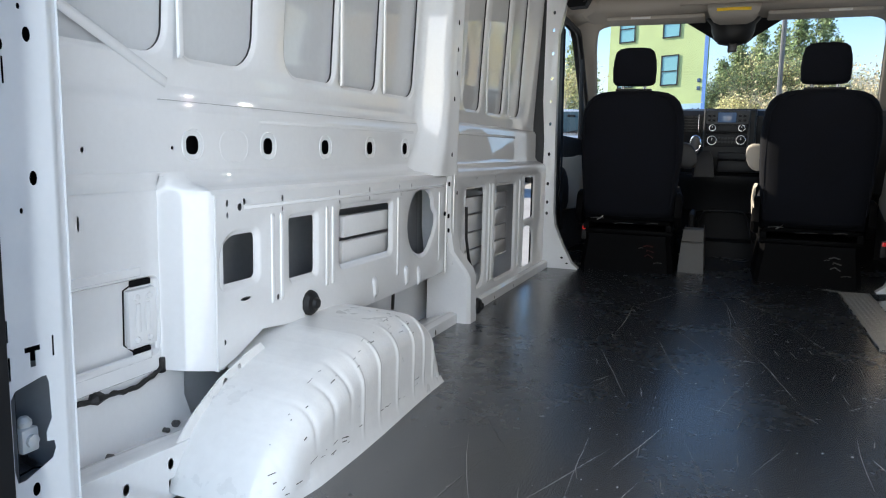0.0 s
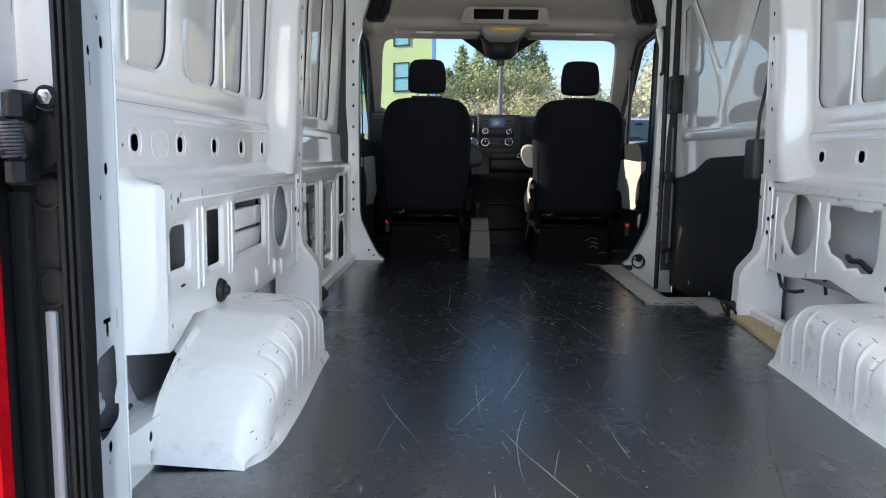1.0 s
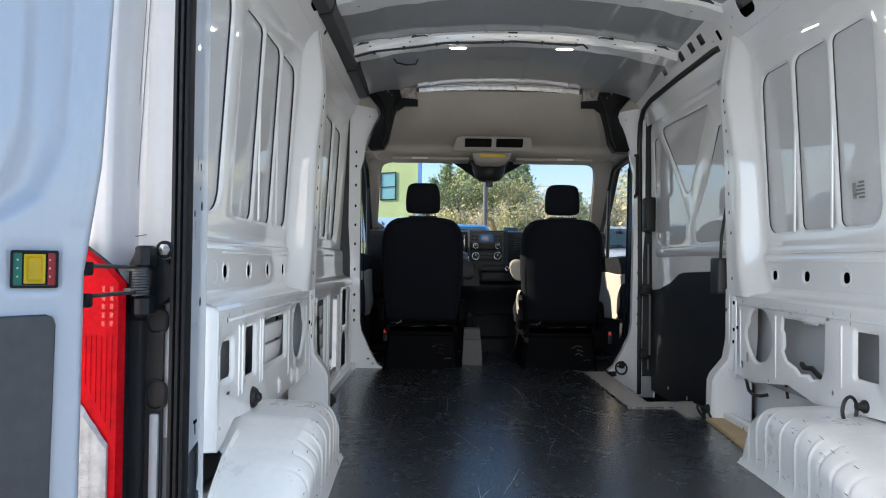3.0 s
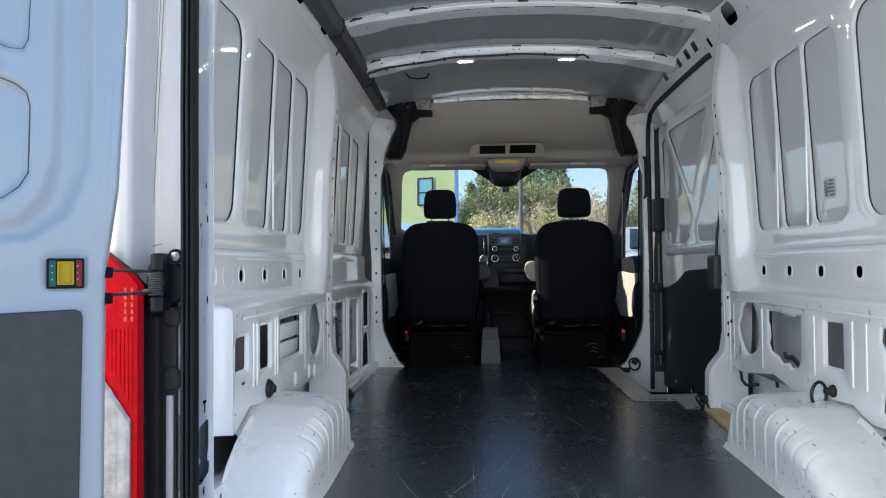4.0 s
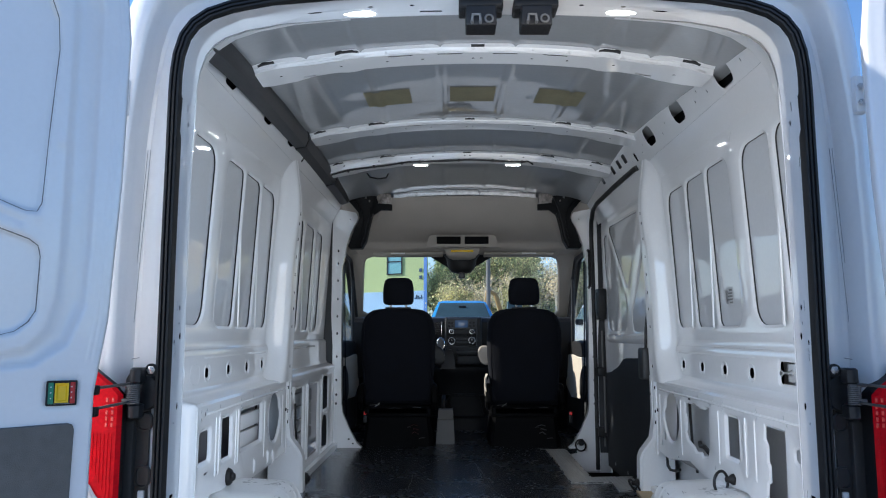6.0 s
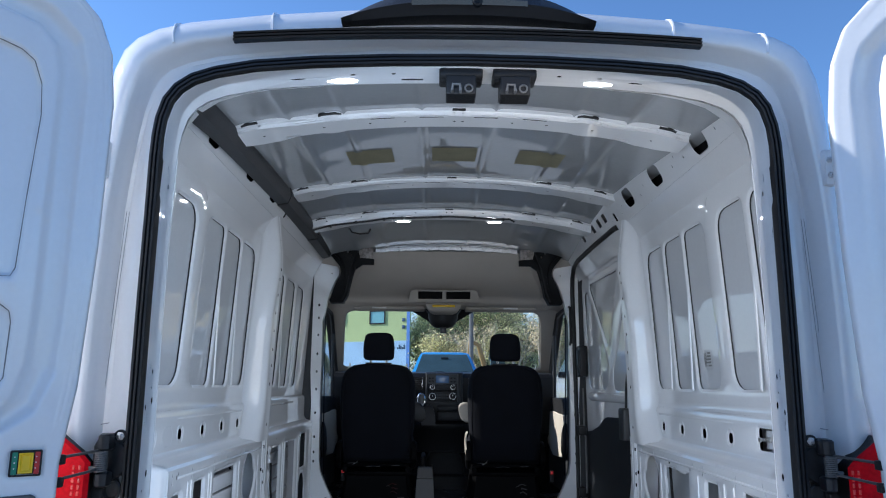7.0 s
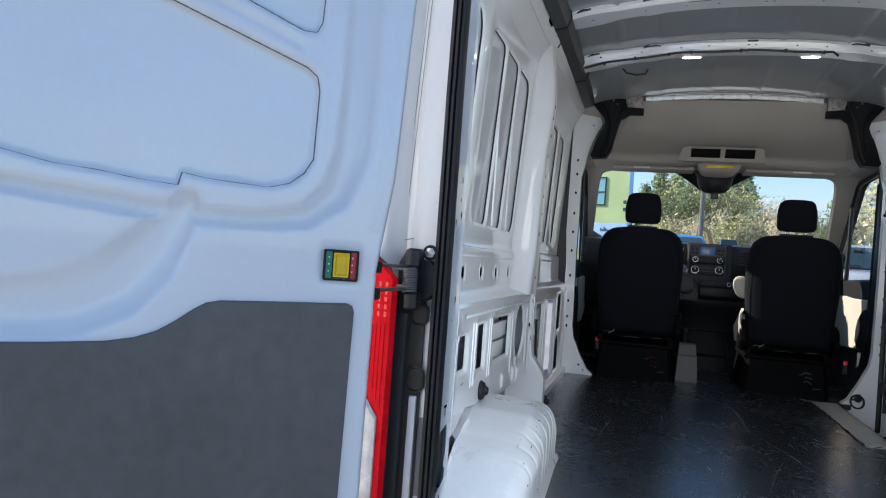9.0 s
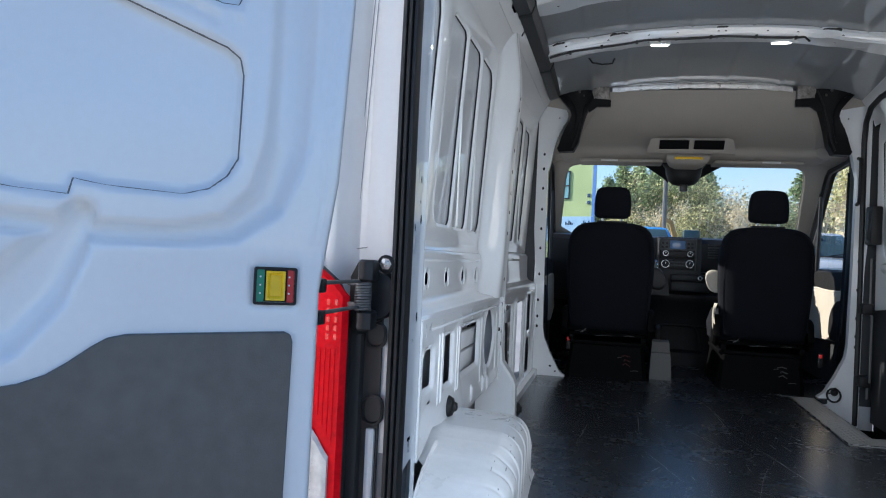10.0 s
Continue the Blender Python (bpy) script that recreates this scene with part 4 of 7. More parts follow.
seal_rows = ((0.003, -0.035), (0.003, -0.056), (0.005, -0.063), (0.010, -0.064), (0.0125, -0.058), (0.015, -0.064), (0.020, -0.064), (0.0225, -0.058), (0.025, -0.064), (0.031, -0.063), (0.034, -0.055), (0.034, -0.004))
sheet(bm, [[(u, y, v) for u, v in inner_edge(o - 0.0165, o)] for o, y in seal_rows], closed=True)
part("rubber_seal", bm, RUBBER, rear_root, "ribbed black rubber door seal", 50)
bm = bmesh.new()
rows = [[(u, y, v) for u, v in grow(OPEN, o)] for o, y in ((0.008, -0.018), (0.020, -0.020), (0.034, -0.020))]
for k, y in ((0.45, -0.012), (0.55, -0.004), (0.66, -0.004), (0.74, -0.012), (0.82, -0.030), (0.90, -0.048), (0.96, -0.056), (1.0, -0.058)):
    rows.append([(u + (p - u) * k, y, v + (q - v) * k) for (u, v), (p, q) in zip(grow(OPEN, 0.02), RIDGE)])
for k, y in ((0.10, -0.058), (0.25, -0.052), (0.45, -0.036), (0.65, -0.012), (0.84, 0.028), (0.95, 0.06), (1.0, 0.09)):
    rows.append([(u + (p - u) * k, y, v + (q - v) * k) for (u, v), (p, q) in zip(RIDGE, SHELL)])
rows += [[(u, y, v + lift * smooth(1.4, 1.7, v)) for u, v in SHELL] for y, lift in ((0.3, 0.025), (0.7, 0.045), (1.2, 0.06), (3.32, 0.06))]
sheet(bm, rows, closed=True)
part("outer_body", bm, WHITE, rear_root)
for s in (-1, 1):
    bm = bmesh.new()
    for x0, x1, za, zb in ((0.905, 0.880, 0.74, 1.25), (0.912, 0.887, 0.74, 1.25)):
        tube(bm, [(s * (x0 + (x1 - x0) * t), -0.0058 - 0.02 * max(0.0, x0 - 0.895), za + (zb - za) * t) for t in frange(0, 1, 6)], 0.0007, 5)
    tube(bm, [(s * x, -0.006, z) for x, z in ((0.905, 0.74), (0.912, 0.738))], 0.0010, 5)
    tube(bm, [(s * x, y, z) for x, y, z in ((0.842, -0.014, 0.715), (0.87, -0.0045, 0.716), (0.915, -0.008, 0.708))], 0.0010, 5)
    part("seam_line", bm, DIM_GREY, rear_root)
# header behind the roof edge, up to the roof skin
bm = bmesh.new()
rows = []
for x in frange(-0.74, 0.74, 48):
    zi = top_edge(x) + 0.004
    roof = zc(0.23) - skin_crown(x) - 0.002
    rows.append([(x, 0.07, zi), (x, 0.085, zi + 0.012), (x, 0.12, zi + 0.45 * (roof - zi)), (x, 0.17, zi + 0.85 * (roof - zi)), (x, 0.23, roof)])
sheet(bm, rows)
part("header", bm, WHITE, rear_root)
for s in (-1, 1):
    bm = bmesh.new()
    rows = []
    for o, y in ((-0.003, 0.0702), (0.012, 0.085), (0.045, 0.12), (0.085, 0.17), (0.10, 0.30)):
        g = inner_edge(o, o + 0.004)
        rows.append([(g[i][0], y, g[i][1]) for i, (x, z) in enumerate(OPEN) if s * x > 0.35 and z >= 1.375])
    sheet(bm, rows)
    part("corner_gusset", bm, WHITE, rear_root)
bm = bmesh.new()
for k in range(3):
    rows = []
    for x in frange(-0.622, 0.622, 40):
        z0 = 1.722 - 0.020 * (abs(x) / 0.62) ** 2.2 + 0.009 * k
        rows.append([(x, -0.050, z0), (x, -0.070, z0 + 0.001), (x, -0.073, z0 + 0.005), (x, -0.050, z0 + 0.0085)])
    sheet(bm, rows, closed=True, caps=True)
part("drip_rubber", bm, RUBBER, rear_root, "black rubber strip above the door opening")

# ---------------------------------------------------------------- floor
bm = bmesh.new()
line = [(-0.93, -0.03), (0.93, -0.03), (0.93, 1.86), (0.815, 1.90), (0.81, 2.15), (0.61, 2.15), (0.61, 3.15), (0.80, 3.30), (0.93, 3.4), (0.93, 4.6), (-0.93, 4.6)]
plate(bm, line, [], lambda u, v, w: (u, v, w), 0.03)
setting("floor", bm, VINYL, "scratched black vinyl cargo floor mat", "floor")
bm = bmesh.new()
box(bm, -1.0, 1.0, -0.02, 1.88, -0.30, -0.032)
box(bm, -1.0, 0.575, 1.88, 3.28, -0.30, -0.032)
box(bm, -1.0, 1.0, 3.28, 4.6, -0.30, -0.032)
setting("floor_pan", bm, CAVITY, "plain steel floor pan under the mat", "floor")


def strokes(bm, rng, n, spread, length, width, z=0.0012):
    for _ in range(n):
        x, y = rng.uniform(-spread, spread), rng.uniform(0.05, 2.6)
        a = rng.gauss(math.pi / 2, 0.32)
        ln = rng.uniform(0.2, 1.0) * length
        pts, p, steps = [], Vector((x, y)), 7
        for i in range(steps + 1):
            pts.append(p.copy())
            a += rng.gauss(0, 0.035)
            p = p + Vector((math.cos(a), math.sin(a))) * ln / steps
        w = width * rng.uniform(0.5, 1.4)
        prev = None
        for i, q in enumerate(pts):
            if abs(q.x) > 0.64 or (q.x > 0.55 and q.y > 1.9):
                break
            t = w * math.sin(math.pi * (i + 0.3) / (steps + 0.6))
            cur = (bm.verts.new((q.x - t, q.y, z)), bm.verts.new((q.x + t, q.y + t * 0.4, z)))
            if prev:
                bm.faces.new((prev[0], prev[1], cur[1], cur[0]))
            prev = cur


bm = bmesh.new()
rng = random.Random(11)
strokes(bm, rng, 44, 0.6, 0.7, 0.0006)
strokes(bm, rng, 80, 0.6, 0.10, 0.0008)
for _ in range(170):
    x, y, r = rng.uniform(-0.62, 0.6), rng.uniform(0.03, 2.2), rng.uniform(0.0010, 0.0034)
    vs = [bm.verts.new((x + r * rng.uniform(0.4, 1.3) * math.cos(a), y + r * rng.uniform(0.6, 1.8) * math.sin(a), 0.0012)) for a in (0, 1.2, 2.4, 3.6, 4.9)]
    bm.faces.new(vs)
tagged(obj("floor_scratches", bm, SCRATCH), "pale scratches and chips on the black floor mat", "scratches", "", "stuff")

# ---------------------------------------------------------------- ground outside
bm = bmesh.new()


def ground_z(y):
    return lerp([(-400, -0.72), (5, -0.72), (17.6, -0.15), (40, 0.5), (60, 0.8), (900, 1.0)], y)


sheet(bm, [[(x, y, ground_z(y)) for x in (-600, -60, -20, -6, 6, 20, 60, 600)] for y in (-400, -60, -20, -6, 0, 5, 9, 13, 17.6, 25, 32, 40, 60, 120, 900)])
ASPHALT = mat("asphalt", (0.30, 0.295, 0.285), rough=0.9, var=0.25, scale=0.8, fine=25, bump=0.5, bump_scale=90)
setting("ground", bm, ASPHALT, "grey asphalt car park", "ground")

# ---------------------------------------------------------------- rear doors
DOOR_D, DOOR_N, DOOR_E = Vector((-0.862, -0.507, 0)), Vector((0.507, -0.862, 0)), Vector((-0.835, -0.335, 0))


def soft_step(t):
    t = np.clip(t, 0, 1)
    return t * t * (3 - 2 * t)


def path_distance(U, Z, path):
    """Distance to a path in units of its half width; path: (u, z, half width)."""
    best = np.full(U.shape, 9.0)
    for (ax, az, ah), (cx, cz, ch) in zip(path, path[1:]):
        dx, dz = cx - ax, cz - az
        t = np.clip(((U - ax) * dx + (Z - az) * dz) / (dx * dx + dz * dz), 0, 1)
        best = np.minimum(best, np.hypot(U - ax - t * dx, Z - az - t * dz) / (ah + (ch - ah) * t))
    return best


def loop_distance(U, Z, loop):
    """Signed distance to a closed outline, negative inside."""
    best, hit = np.full(U.shape, 9.0), np.zeros(U.shape, dtype=bool)
    for (ax, az), (cx, cz) in zip(loop, loop[1:] + loop[:1]):
        dx, dz = cx - ax, cz - az
        t = np.clip(((U - ax) * dx + (Z - az) * dz) / max(1e-12, dx * dx + dz * dz), 0, 1)
        best = np.minimum(best, np.hypot(U - ax - t * dx, Z - az - t * dz))
        if az != cz:
            hit ^= ((az > Z) != (cz > Z)) & (U < ax + dx * (Z - az) / dz)
    return np.where(hit, -best, best)


def rear_door(s, label):
    def f(u, z, w):
        p = DOOR_E + DOOR_D * u + DOOR_N * w
        return (-s * p.x, p.y, z)
    root = thing("rear_door", label, "van door", f(0.4, -0.1, 0), "rear doors")
    h1 = [(0.113, 0.93), (0.118, 0.952), (0.135, 0.965), (0.35, 1.043), (0.59, 1.10), (0.72, 1.13), (0.72, 0.83), (0.60, 0.798), (0.491, 0.776), (0.431, 0.772), (0.374, 0.764), (0.316, 0.760), (0.311, 0.780), (0.275, 0.774), (0.182, 0.769), (0.150, 0.778), (0.128, 0.796), (0.115, 0.82)]
    h2 = [(0.116, 1.04), (0.110, 1.2), (0.101, 1.37), (0.106, 1.44), (0.124, 1.49), (0.15, 1.51), (0.19, 1.522), (0.72, 1.56), (0.72, 1.23), (0.35, 1.105), (0.145, 1.022), (0.124, 1.022)]
    line = [(0.004, -0.12), (0.0, 0.65), (-0.02, 0.80), (-0.034, 1.10), (-0.038, 1.42), (-0.026, 1.54), (0.005, 1.62), (0.06, 1.675), (0.14, 1.70), (0.80, 1.72), (0.80, -0.12)]
    edge_at = [(z, u) for u, z in line[:10]]
    channel = [(0.74, 1.66, 0.03), (0.20, 1.622, 0.03), (0.11, 1.595, 0.03), (0.062, 1.545, 0.032), (0.047, 1.47, 0.034), (0.048, 0.95, 0.034), (0.053, 0.84, 0.033), (0.075, 0.768, 0.028), (0.12, 0.728, 0.020), (0.20, 0.716, 0.014), (0.30, 0.716, 0.016), (0.36, 0.722, 0.016), (0.49, 0.735, 0.014), (0.76, 0.765, 0.014)]
    scoop = [(0.300, 0.735, 0.020), (0.320, 0.697, 0.034), (0.352, 0.648, 0.048), (0.395, 0.602, 0.053), (0.46, 0.570, 0.052), (0.56, 0.558, 0.046), (0.76, 0.553, 0.042)]
    groove = [(0.15, 1.000, 0.007), (0.35, 1.077, 0.007), (0.76, 1.185, 0.007)]
    us, zs, quads = [], [], []
    cols, rws = (150, 330) if s < 0 else (60, 120)
    for j in range(rws + 1):
        z = -0.12 + 1.838 * (1 - (1 - j / rws) ** 1.15)
        e = lerp(edge_at, z)
        for i in range(cols + 1):
            us.append(e + (0.80 - e) * (i / cols) ** 1.25)
            zs.append(z)
    quads = [(j * (cols + 1) + i, j * (cols + 1) + i + 1, (j + 1) * (cols + 1) + i + 1, (j + 1) * (cols + 1) + i) for j in range(rws) for i in range(cols)]
    U, Z = np.array(us), np.array(zs)
    E0 = np.interp(Z, [z for z, u in edge_at], [u for z, u in edge_at])
    W = np.zeros_like(U)
    near = U - E0
    W -= 0.010 * np.clip(1 - near / 0.006, 0, 1) ** 2
    for c, h in ((0.014, 0.0016), (0.024, 0.0016)):
        W += h * np.exp(-((near - c) / 0.0028) ** 2) * (Z > 0.72)
    press = np.zeros_like(U)
    for path, depth, power, ease in ((channel, 0.020, 3, 2.0), (scoop, 0.024, 4, 1.35), (groove, 0.0025, 3, 2.0)):
        n = path_distance(U, Z, path)
        press = np.maximum(press, depth * (1 - np.clip(n, 0, 1) ** power) ** ease)
    W -= press
    for loop in (h1, h2):
        d = loop_distance(U, Z, loop)
        W -= 0.014 * soft_step((0.004 - d) / 0.009)
    W -= 0.0025 * soft_step(-loop_distance(U, Z, rr(0.026, 0.096, 0.623, 0.688, 0.006)) / 0.005)
    for u, z in ((0.154, 0.984), (0.121, 1.010), (0.086, 1.17)):
        W += 0.003 * np.exp(-((U - u) / 0.005) ** 2 - ((Z - z) / 0.008) ** 2)
    me = bpy.data.meshes.new("inner_frame")
    me.from_pydata([f(u, z, w) for u, z, w in zip(us, zs, W.tolist())], [], quads)
    me.polygons.foreach_set("use_smooth", [True] * len(me.polygons))
    me.materials.append(WHITE)
    inner = new("inner_frame", me)
    inner.parent = root
    inner.matrix_parent_inverse = Matrix.Translation(-root.location)
    bm = bmesh.new()
    rows = []
    for o, w in ((0.0, -0.009), (0.0, -0.044), (0.003, -0.048), (0.004, -0.058), (0.002, -0.075), (-0.01, -0.088), (-0.05, -0.10), (-0.35, -0.104)):
        rows.append([f(u, z, w) for u, z in grow(line, o)])
    sheet(bm, rows, closed=True)
    part("outer_panel", bm, WHITE, root)
    bm = bmesh.new()
    around = list(reversed(h1[:6])) + list(reversed(h1[-4:]))
    tube(bm, [f(u, z, -0.0058) for u, z in around], [0.0014] * 8 + [0.0009, 0.0005], 5)
    tube(bm, [f(u, z, -0.0058) for u, z in h1[7:16]], 0.0005, 5)
    tube(bm, [f(u, z, -0.0058) for u, z in (h1[11], h1[12])], 0.0014, 5)
    tube(bm, [f(u, z, -0.0058) for u, z in h2], 0.0012, 5, closed=True)
    part("sealer_line", bm, GREYTRIM, root, "thin dark sealer line round the recess")
    bm = bmesh.new()
    board = [(0.046, -0.06), (0.038, 0.30), (0.034, 0.580), (0.037, 0.590), (0.046, 0.594), (0.15, 0.591), (0.24, 0.588), (0.262, 0.583), (0.28, 0.572), (0.305, 0.553), (0.33, 0.537), (0.36, 0.526), (0.40, 0.519), (0.48, 0.514), (0.73, 0.504), (0.73, -0.06)]
    plate(bm, board, [], lambda u, z, w: f(u, z, w + 0.007), 0.022)
    part("trim_board", bm, DAYLIT_BOARD, root, "hardboard door trim in the lighter, daylit copy of the board colour", bevel=0.002)
    # check release with its coloured field
    bm = bmesh.new()
    plate(bm, rr(0.032, 0.088, 0.629, 0.679, 0.003), [rr(0.0355, 0.0845, 0.6325, 0.6755, 0.002)], lambda u, z, w: f(u, z, w + 0.006), 0.008)
    plate(bm, rr(0.036, 0.086, 0.633, 0.678, 0.001), [], lambda u, z, w: f(u, z, w + 0.001), 0.002)
    button = part("check_release", bm, PLASTIC, root, "square door check release with yellow, green and red fields")
    for nm, a, b, za, zb, m in (("green_field", 0.0745, 0.0845, 0.6325, 0.6755, GREEN), ("red_field", 0.0355, 0.0445, 0.6325, 0.6755, REDP), ("yellow_tab", 0.0475, 0.0725, 0.635, 0.674, YELLOW)):
        bm = bmesh.new()
        if m is YELLOW:
            plate(bm, rr(a, b, za, zb, 0.001), [(rr(a + 0.006, b - 0.006, za + 0.006, zb - 0.006, 0.001), 0.004, 0.004)], lambda u, z, w: f(u, z, w + 0.008), 0.006)
            plate(bm, rr(a + 0.005, b - 0.005, za + 0.005, zb - 0.005, 0.001), [], lambda u, z, w: f(u, z, w + 0.0042), 0.002)
        else:
            plate(bm, rr(a, b, za, zb, 0.001), [], lambda u, z, w: f(u, z, w + 0.0035), 0.006)
        part(nm, bm, m, button)
    bm = bmesh.new()
    for k in range(3):
        for u in (0.0785, 0.041):
            plate(bm, rr(u, u + 0.0022, 0.643 + 0.011 * k, 0.6455 + 0.011 * k, 0.0005, 2), [], lambda u, z, w: f(u, z, w + 0.0042), 0.0004)
    part("field_marks", bm, LABELW, button)
    # check straps and hinge
    bm = bmesh.new()
    for z in (0.655, 0.612):
        a, b = Vector((-s * -0.865, -0.075, z)), Vector(f(0.004, z + 0.004, -0.02))
        tube(bm, [a, a.lerp(b, 0.5), b], 0.0032, 8)
    part("check_strap", bm, BOLT, root, "pair of thin steel check rods")
    bm = bmesh.new()
    p = f(-0.004, 0.635, -0.03)
    box(bm, p[0] - 0.006, p[0] + 0.006, p[1] - 0.006, p[1] + 0.012, 0.645, 0.665, 0.003)
    box(bm, p[0] - 0.006, p[0] + 0.006, p[1] - 0.006, p[1] + 0.012, 0.600, 0.620, 0.003)
    part("strap_bracket", bm, PLASTIC, root)
    return root


rear_door(-1, "white rear van door swung open with charcoal lower trim")
rear_door(1, "white rear van door swung open in full sunlight")


def hinge(s):
    root = rear_root
    bm = bmesh.new()
    outline = soft_loop([(0.813, 0.655), (0.830, 0.672), (0.862, 0.678), (0.870, 0.665), (0.870, 0.590), (0.858, 0.580), (0.838, 0.588), (0.815, 0.60)], 2)
    rows = [[(s * u, y, v) for u, v in grow(outline, o)] for o, y in ((0.0, -0.030), (0.0, -0.052), (-0.003, -0.057), (-0.008, -0.058))]
    sheet(bm, rows, closed=True, caps=True)
    root = part("hinge_body", bm, DARKSTEEL, root, "black steel door hinge")
    bm = bmesh.new()
    for z in (0.652, 0.616):
        box(bm, *sorted((s * 0.846, s * 0.884)), -0.100, -0.086, z - 0.004, z + 0.004, 0.002)
    part("hinge_fork", bm, BOLT, root)
    for za, zb in ((0.655, 0.692), (0.572, 0.606)):
        bm = bmesh.new()
        outline = soft_loop([(0.842, -0.055), (0.838, -0.094), (0.850, -0.106), (0.868, -0.102), (0.872, -0.055)], 1)
        rows = [[(s * u, v, z) for u, v in grow(outline, o)] for o, z in ((-0.004, za), (0, za + 0.004), (0, zb - 0.004), (-0.004, zb))]
        sheet(bm, rows, closed=True, caps=True)
        part("hinge_knuckle", bm, DARKSTEEL, root)
    bm = bmesh.new()
    tube(bm, [(s * 0.858, -0.092, 0.60), (s * 0.858, -0.092, 0.66)], 0.007, 10)
    part("hinge_pin", bm, DARKSTEEL, root)
    bm = bmesh.new()
    tube(bm, [(s * 0.858 + 0.0125 * math.cos(a), -0.092 + 0.0125 * math.sin(a), 0.606 + 0.046 * a / 63) for a in frange(0, 63, 160)], 0.0026, 5)
    part("coil_spring", bm, BOLT, root)
    bm = bmesh.new()
    lathe(bm, [(0.0155, 0), (0.0155, 0.004), (0.0135, 0.0055), (0.011, 0.0055)], pose(s * 0.829, -0.060, 0.686, 90, 0, 0), 20)
    part("bolt_washer", bm, PLASTIC, root)
    bm = bmesh.new()
    lathe(bm, [(0.0105, 0.005), (0.0105, 0.007), (0.007, 0.0075), (0.007, 0.0115), (0.003, 0.0125)], pose(s * 0.829, -0.060, 0.686, 90, 0, 0), 6)
    part("hinge_bolt", bm, STEEL, root)
    up = rear_root
    bm = bmesh.new()
    box(bm, *sorted((s * 0.918, s * 0.95)), -0.075, -0.03, 1.325, 1.42, 0.005)
    box(bm, *sorted((s * 0.938, s * 0.962)), -0.095, -0.05, 1.34, 1.40, 0.004)
    up = part("hinge_plate", bm, WHITE, up, "white upper hinge plate")
    for z in (1.35, 1.39):
        bm = bmesh.new()
        lathe(bm, [(0.008, 0), (0.008, 0.006), (0.003, 0.008)], pose(s * 0.93, -0.075, z, 90, 0, 0), 6)
        part("bolt", bm, STEEL, up)


hinge(-1)
hinge(1)


def tail_lamp(s):
    root = thing("tail_lamp", "tall tail lamp, red lens over clear lens", "tail lamp", (s * 0.96, -0.06, -0.2), "tail lamps")
    bm = bmesh.new()
    rows = []
    for z in frange(-0.25, 0.70, 40):
        c = (0.880 if s < 0 else 0.895)
        top = 0.085 * min(1.0, max(0.0, (z - 0.635) / 0.065))
        rows.append([(s * x, y, z) for x, y in ((c + top, -0.096), (c + 0.008 + top, -0.108), (max(0.96, c + 0.015 + top), -0.111), (max(1.0, c + 0.02 + top), -0.100), (1.035, -0.05), (1.045, 0.08))])
    sheet(bm, rows)
    lens = part("red_lens", bm, REDLENS, root)
    bm = bmesh.new()
    sheet(bm, [[(s * (x + 0.085 * min(1.0, max(0.0, (z - 0.635) / 0.065))), y, z) for x, y in ((0.880 if s < 0 else 0.895, -0.097), (0.884 if s < 0 else 0.899, -0.07), (0.90, -0.045), (0.902, -0.01))] for z in frange(-0.25, 0.70, 20)])
    part("lamp_housing", bm, PLASTIC, root, "black lamp housing side")
    bm = bmesh.new()
    rows = []
    for i in range(25):
        u = (0.900 if s < 0 else 0.912) + 0.118 * i / 24
        zt = 0.360 + 0.150 * min(1.0, i / 20)
        y = lerp([(0.88, -0.107), (0.93, -0.1105), (0.96, -0.1115), (1.0, -0.1005), (1.035, -0.05)], u) - 0.0075 - 0.0022 * abs(math.sin(i * math.pi / 4))
        rows.append([(s * u, y + (0.006 if k in (0, 20) else 0), 0.20 + (zt - 0.20) * k / 20) for k in range(21)])
    rows = [[(p[0], p[1] + 0.008, p[2]) for p in rows[0]]] + rows
    sheet(bm, rows)
    part("clear_lens", bm, CLEARLENS, root, "ribbed clear lower lens")
    for z in frange(0.215, 0.345, 9):
        bm = bmesh.new()
        box(bm, *sorted((s * 0.925, s * 0.965)), -0.1205, -0.118, z, z + 0.0035, 0.001)
        part("reflector_rib", bm, CLEARLENS, lens)
    for i in range(2):
        for j in range(5):
            x = 0.8985 + 0.0135 * i
            bm = bmesh.new()
            box(bm, -0.0032, 0.0032, -0.0014, 0.001, -0.0052, 0.0052, 0.001, pose(s * x, lerp([(0.88, -0.1025), (0.895, -0.1085), (0.96, -0.1112)], x), 0.560 + 0.0145 * j), seg=1)
            part("lens_facet", bm, PINKLENS, lens)
    for i in range(7):
        bm = bmesh.new()
        x = 0.897 + 0.0085 * i
        y = lerp([(0.88, -0.1025), (0.895, -0.1085), (0.96, -0.1112)], x) - 0.0008
        tube(bm, [(s * x, y, 0.38 + 0.016 * i), (s * x, y, 0.54)], 0.0008, 5)
        part("lens_rib", bm, REDLENS, lens)
    # black jamb trim beside the lamp
    bm = bmesh.new()
    plate(bm, [(s * u, v) for u, v in ((0.842, -0.3), (0.905, -0.3), (0.905, 0.66), (0.89, 0.69), (0.842, 0.69))], [], lambda u, v, w: (u, -0.028 - w, v), 0.02)
    part("jamb_trim", bm, JAMB, root, "dark grey plastic jamb trim")
    for za, zb in ((0.535, 0.583), (0.40, 0.455)):
        bm = bmesh.new()
        loop = rr(*sorted((s * 0.832, s * 0.872)), za, zb, 0.018)
